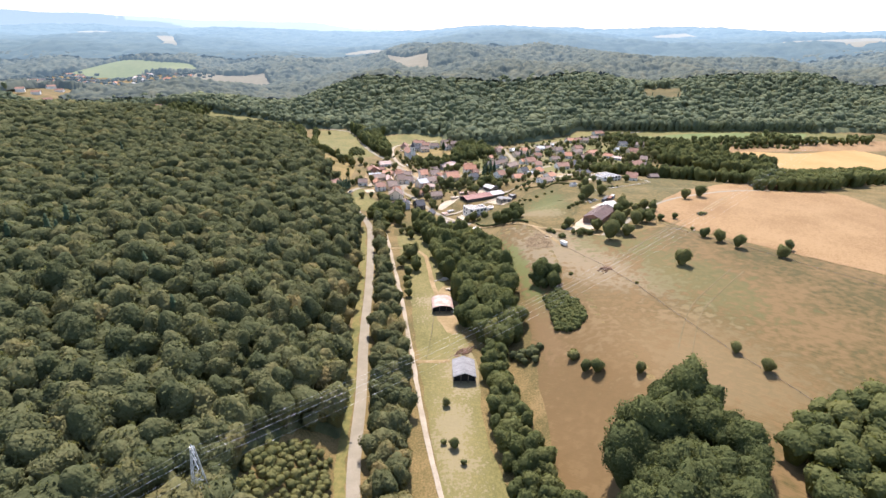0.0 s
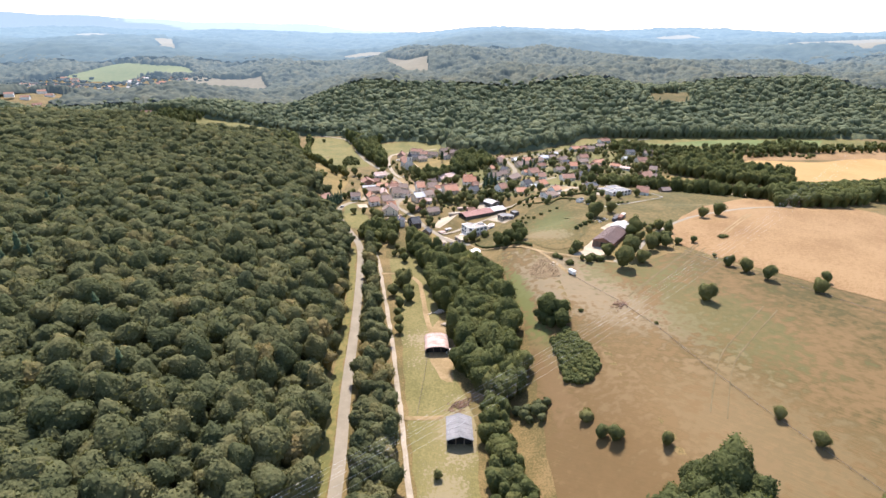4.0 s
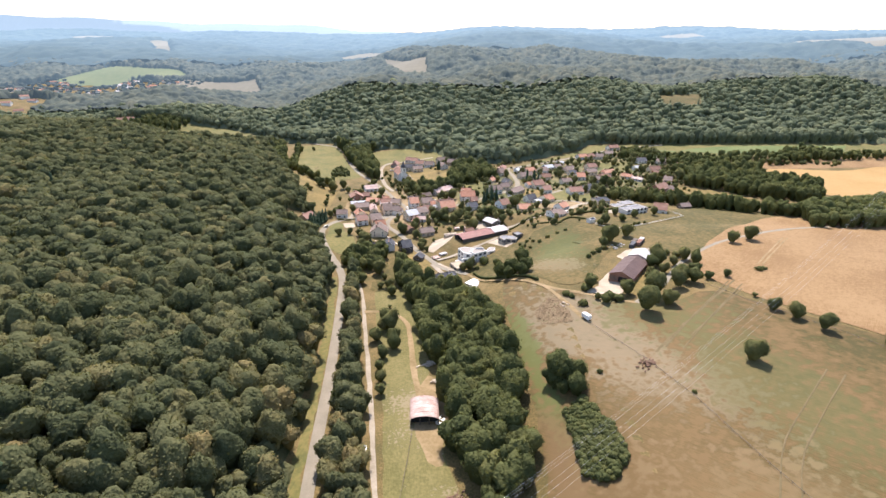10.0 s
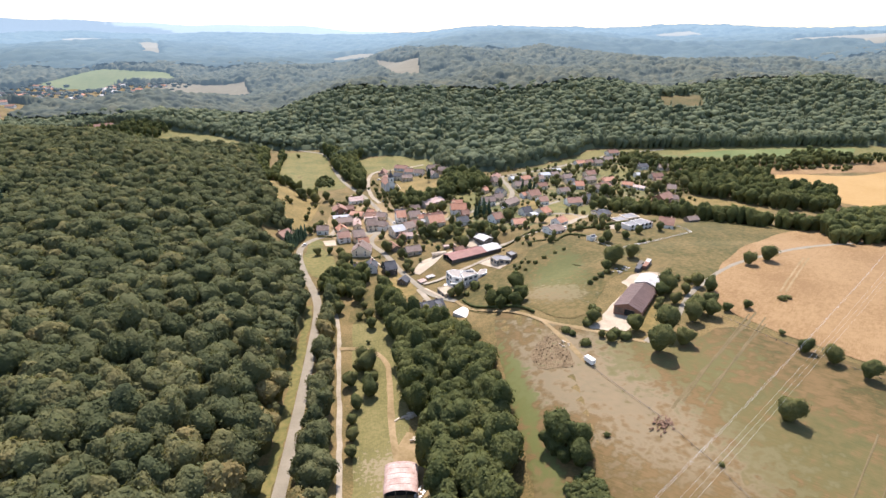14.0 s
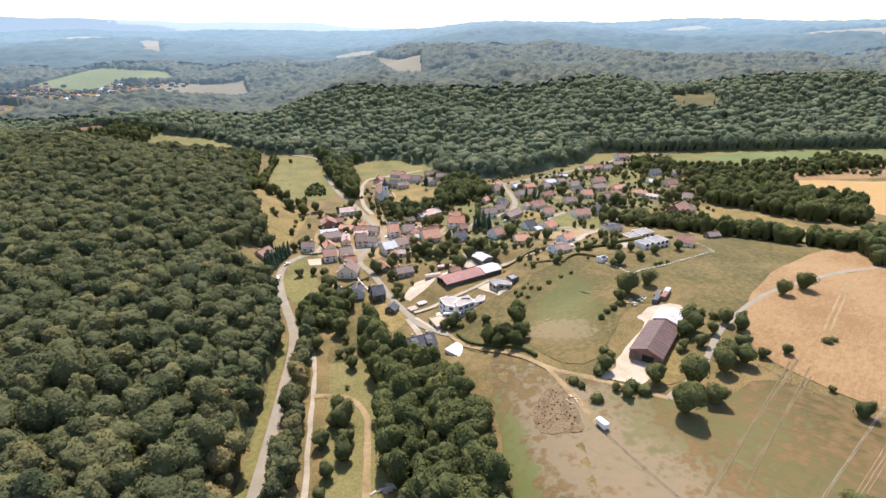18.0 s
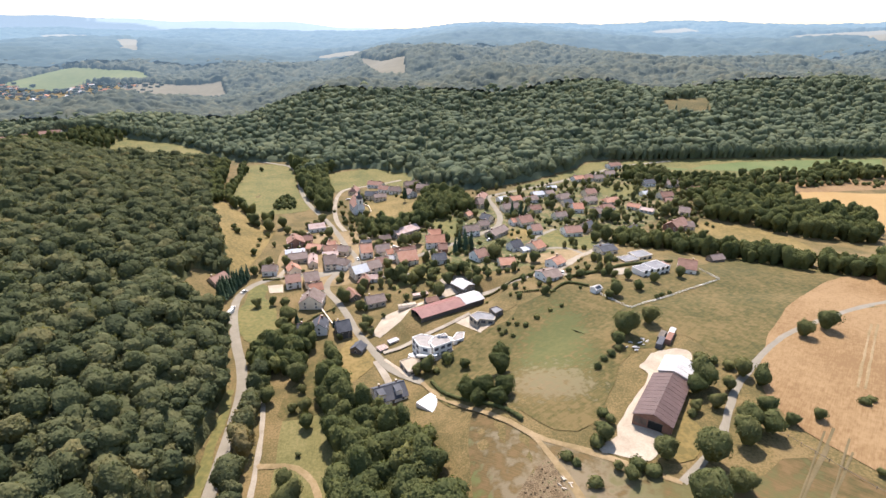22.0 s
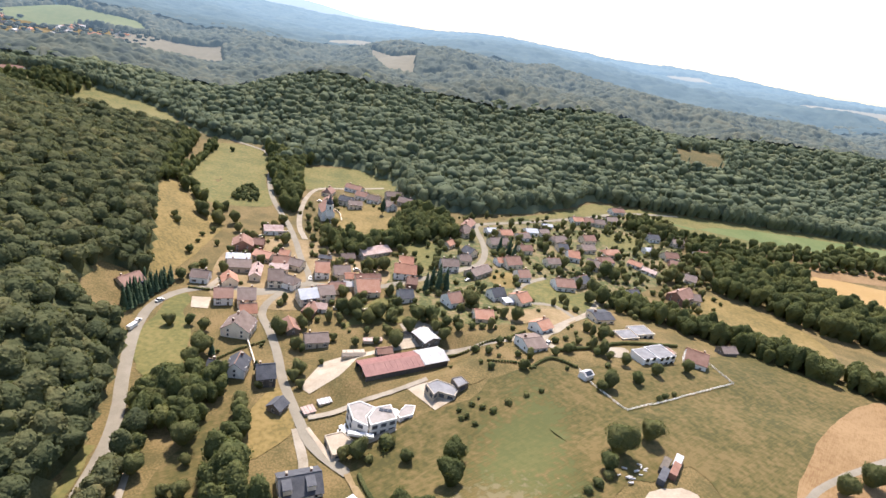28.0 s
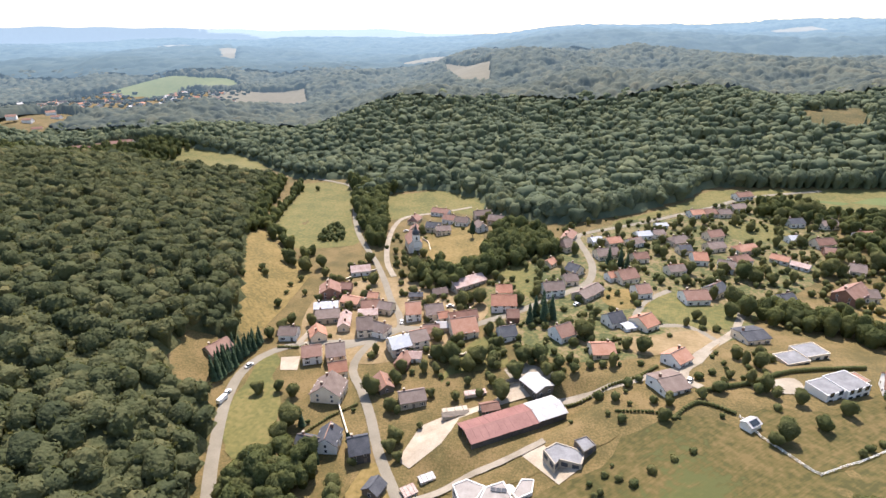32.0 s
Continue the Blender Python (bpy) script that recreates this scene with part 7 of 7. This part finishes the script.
def pylon(x, y, tall, turn):
    p = group_thing("power_pylon", x, y, hz(x, y) - 0.3, turn, "grey steel lattice power pylon rising from the wood", "pylon", "pylons")
    legs = [(-1, -1), (1, -1), (1, 1), (-1, 1)]
    width = lambda z: 2.4 * (1 - z / tall) + 0.45
    levels = [tall * k / 9 for k in range(10)]
    for sx, sy in legs:
        bm = bmesh.new()
        bar(bm, (sx * width(0), sy * width(0), 0), (sx * width(tall), sy * width(tall), tall), 0.13)
        part("leg", bm, "steel", p)
    for z0, z1 in zip(levels, levels[1:]):
        for (ax, ay), (bx, by) in zip(legs, legs[1:] + legs[:1]):
            bm = bmesh.new()
            bar(bm, (ax * width(z0), ay * width(z0), z0), (bx * width(z1), by * width(z1), z1), 0.06)
            bar(bm, (bx * width(z0), by * width(z0), z0), (ax * width(z1), ay * width(z1), z1), 0.06)
            part("brace", bm, "steel", p)
    for z, reach in ((tall * 0.8, 3.2), (tall * 0.9, 2.6), (tall * 0.985, 2.0)):
        for s in (-1, 1):
            bm = bmesh.new()
            bar(bm, (0, 0, z), (s * reach, 0, z), 0.08)
            bar(bm, (0, 0, z + 0.9), (s * reach, 0, z), 0.06)
            part("crossarm", bm, "steel", p)
            bm = bmesh.new()
            bar(bm, (s * reach, 0, z - 1.1), (s * reach, 0, z), 0.09)
            part("insulator", bm, "glass", p)
    return p


LINE_TURN = math.degrees(math.atan2(230 - 112, 90 + 57)) - 90
PY = [(-58.0, 112.0, 25.0), (150.0, 279.0 - 16, 30.0)]
pylon(*PY[0], LINE_TURN)
la = radians(LINE_TURN)
for z, reach in ((0.8, 3.2), (0.9, 2.6), (0.985, 2.0)):
    for s in (-1, 1):
        a = Vector((PY[0][0] + math.cos(la) * reach * s, PY[0][1] + math.sin(la) * reach * s, hz(*PY[0][:2]) + PY[0][2] * z - 1.4))
        d = Vector((math.cos(la + math.pi / 2), math.sin(la + math.pi / 2), 0))
        for sign, far in ((1, 420), (-1, 200)):
            cable = bpy.data.curves.new("power_cable", "CURVE")
            cable.dimensions, cable.bevel_depth, cable.bevel_resolution = "3D", 0.013, 1
            sp = cable.splines.new("POLY")
            sp.points.add(24)
            for k in range(25):
                u = k / 24
                q = a + d * (sign * far * u)
                sp.points[k].co = (q.x, q.y, a.z + 38 * u * (1 if sign > 0 else 0.3) - 4 * 11 * u * (1 - u), 1)
            cable.materials.append(MAT["steel"])
            tagged(new("power_cable", cable), "thin grey sagging power cable", "cable", "power cables")


# ---- cars, trailers, piles ----
def car(x, y, turn, mat, label, van=False):
    ob = group_thing("van" if van else "car", x, y, hz(x, y) + 0.32, turn, label, "van" if van else "car", "parked cars")
    ln, w, h = (5.2, 2.0, 2.2) if van else (4.3, 1.8, 0.85)
    bm = bmesh.new()
    box(bm, -ln / 2, ln / 2, -w / 2, w / 2, 0.3, h)
    bmesh.ops.bevel(bm, geom=bm.edges[:], offset=0.14, segments=2, affect="EDGES")
    body = part("body", bm, mat, ob)
    if not van:
        bm = bmesh.new()
        vs = box(bm, -1.5, 1.3, -w / 2 + 0.08, w / 2 - 0.08, 0.8, 1.45)
        for v in vs:
            if v.co.z > 1.1:
                v.co.x *= 0.7
                v.co.y *= 0.85
        part("cabin_glass", bm, "glass", ob)
        boxed("roof_panel", (-0.95, 0.8, -w / 2 + 0.2, w / 2 - 0.2, 1.44, 1.5), mat, ob)
    else:
        boxed("windscreen", (2.4, 2.62, -0.85, 0.85, 1.3, 1.95), "glass", ob)
    for sx in (-1, 1):
        for sy in (-1, 1):
            bm = bmesh.new()
            bmesh.ops.create_cone(bm, cap_ends=True, segments=14, radius1=0.33, radius2=0.33, depth=0.22, matrix=Matrix.Translation((sx * ln * 0.31, sy * (w / 2 - 0.08), 0.03)) @ Matrix.Rotation(math.pi / 2, 4, "X"))
            wheel = part("wheel", bm, "dark", ob)
            bm = bmesh.new()
            bmesh.ops.create_cone(bm, cap_ends=True, segments=10, radius1=0.18, radius2=0.18, depth=0.05, matrix=Matrix.Translation((sx * ln * 0.31, sy * (w / 2 + 0.04), 0.03)) @ Matrix.Rotation(math.pi / 2, 4, "X"))
            part("rim", bm, "steel", wheel)
    return ob


car(-79.7, 465.3, 80, "white", "white van parked on the road verge", True)
car(-80.3, 470.6, 84, "white", "white car parked on the road verge")
car(-80.7, 491.0, 62, "white", "white car parked at the village entrance")
car(-14.5, 244.8, 100, "steel", "silver car parked on the farm track")
car(-33, 600, 110, "steel", "silver car parked beside the street")
car(-18, 538, 100, "white", "white car parked in the village street")
car(60, 486, 40, "slate", "dark car parked near the shed")
car(109, 478, 60, "white", "white car parked on the unpaved lane")
car(-2, 556, 15, "slate", "dark grey car parked by the houses")
car(6, 554, 10, "white", "white car parked by the houses")
car(74, 555, 40, "steel", "silver car beside the road")
car(-46, 679, 20, "white", "white car parked near the church")
car(-30, 686, 15, "steel", "silver car parked on the upper lane")

trailer = group_thing("livestock_trailer", 82.0, 308.0, hz(82, 308) + 0.35, 120, "white box trailer on the pasture path", "trailer")
boxed("box", (-2.2, 2.2, -1.1, 1.1, 0.4, 2.5), "white", trailer, bevel=0.1)
boxed("drawbar", (2.2, 3.6, -0.08, 0.08, 0.4, 0.55), "steel", trailer)
for sy in (-1, 1):
    bm = bmesh.new()
    bmesh.ops.create_cone(bm, cap_ends=True, segments=14, radius1=0.36, radius2=0.36, depth=0.24, matrix=Matrix.Translation((0, sy * 1.1, 0.03)) @ Matrix.Rotation(math.pi / 2, 4, "X"))
    part("wheel", bm, "dark", trailer)


def pile(name, x, y, count, spread, size, mat, label, category, seed):
    """A heap of single lengths or blocks."""
    r = random.Random(seed)
    g = group_thing(name, x, y, hz(x, y), r.uniform(0, 180), label, category)
    for k in range(count):
        s = size * r.uniform(0.7, 1.3)
        px, py = r.gauss(0, spread), r.gauss(0, spread * 0.5)
        lift = max(0, (1.4 - math.hypot(px, py) / spread) * size * 0.8)
        ob = piece("log" if "log" in name else "block", f"{name}_{k % 5}", (s * 2.6, s * 0.7, s * 0.6), mat, g, (px, py, s * 0.28 + lift), r.uniform(-40, 40))
    return g


pile("log_pile", 8.8, 302, 26, 2.2, 0.8, "stone", "pale heap of cut logs at the wood edge", "log pile", 1)
pile("log_pile", 11.0, 287, 14, 1.8, 0.8, "wood", "grey stack of poles beside the barn", "log pile", 2)
pile("earth_pile", 18, 222, 90, 3.4, 0.5, "rust", "rust-brown heap of branches and rubble", "heap", 3)
pile("earth_pile", 98, 270, 80, 3.0, 0.5, "rust", "rust-brown heap of branches on the fence line", "heap", 4)
pile("log_pile", 4, 339, 20, 3.0, 0.7, "stone", "pale orange sawn timber at the wood edge", "log pile", 5)
pile("rubble_pile", 75, 323, 9, 2.5, 0.5, "stone", "few pale stones among dry weeds", "heap", 6)
def timber_stack(x, y, turn, ln, dp, tall, cover, label):
    """Layers of sawn boards on bearers, under a sheet weighed down by battens."""
    r = random.Random(int(x * 10 + y))
    g = group_thing("timber_stack", x, y, hz(x, y), turn, label, "timber stack", "timber stacks")
    layers = max(3, int(tall / 0.42))
    for k in range(layers):
        n = max(2, int(ln / 4))
        for j in range(n):
            w = ln / n - 0.15
            piece("board_pack", f"board_pack_{ln:.1f}_{dp:.1f}", (w, dp, 0.36), "wood" if (k + j) % 3 else "stone", g, (-ln / 2 + (j + 0.5) * ln / n + r.uniform(-0.12, 0.12), r.uniform(-0.1, 0.1), 0.2 + k * 0.42), r.uniform(-1.0, 1.0))
    piece("cover_sheet", f"cover_sheet_{ln:.1f}_{dp:.1f}_{cover}", (ln + 0.3, dp + 0.4, 0.06), cover, g, (0, 0, layers * 0.42 + 0.06), r.uniform(-1.5, 1.5))
    for j in range(3):
        piece("batten", "stack_batten", (0.12, dp + 0.3, 0.1), "wood", g, ((j - 1) * ln * 0.33, 0, layers * 0.42 + 0.15))
    return g


timber_stack(9.1, 428.0, 35, 4.7, 4.2, 1.6, "pinktin", "pale pink covered timber stack beside the road")
timber_stack(14.1, 433.9, 32, 5.4, 3.0, 1.4, "tin", "grey covered timber stack beside the road")
timber_stack(26.8, 478.0, 18, 9.0, 2.6, 2.0, "pinktin", "long covered timber stack behind the shed")
timber_stack(20.2, 465.1, 16, 10.8, 2.6, 1.9, "wood", "long grey timber stack beside the yard")
timber_stack(19.5, 468.0, 21, 10.0, 2.4, 1.8, "stone", "long pale timber stack beside the yard")
timber_stack(42.2, 484.5, 21, 5.7, 2.2, 1.6, "wood", "short grey timber stack under the trees")
pile("garden_clutter", 25, 418, 26, 2.4, 0.7, "white", "white packs of building material on the terrace", "building material", 12)
pile("round_bales", 13.5, 262, 8, 1.6, 0.8, "white", "white wrapped blocks beside the barn", "bales", 13)


def container(x, y, turn, mat, label):
    c = group_thing("container", x, y, hz(x, y), turn, label, "container", "containers")
    boxed("box", (-3.6, 3.6, -1.2, 1.2, 0.1, 2.5), mat, c, bevel=0.06)
    for k in range(9):
        for s in (-1, 1):
            piece("rib", "container_rib", (0.18, 0.08, 2.2), mat, c, (-3.2 + k * 0.8, s * 1.22, 1.3))
    return c


container(131, 393, 55, "slate", "dark grey container on the farm yard")
container(136, 396, 55, "brick", "rust-red trailer container on the farm yard")
container(138.5, 400, 55, "tin", "pale container on the farm yard")
container(133.5, 398, 55, "wood", "brown container among weeds")
pile("farm_clutter", 124, 396, 9, 3.0, 0.6, "tin", "pale scrap and tanks beside the farm", "scrap", 14)
pile("farm_clutter", 120, 391, 5, 3.0, 0.6, "white", "white scrap among farm weeds", "scrap", 15)
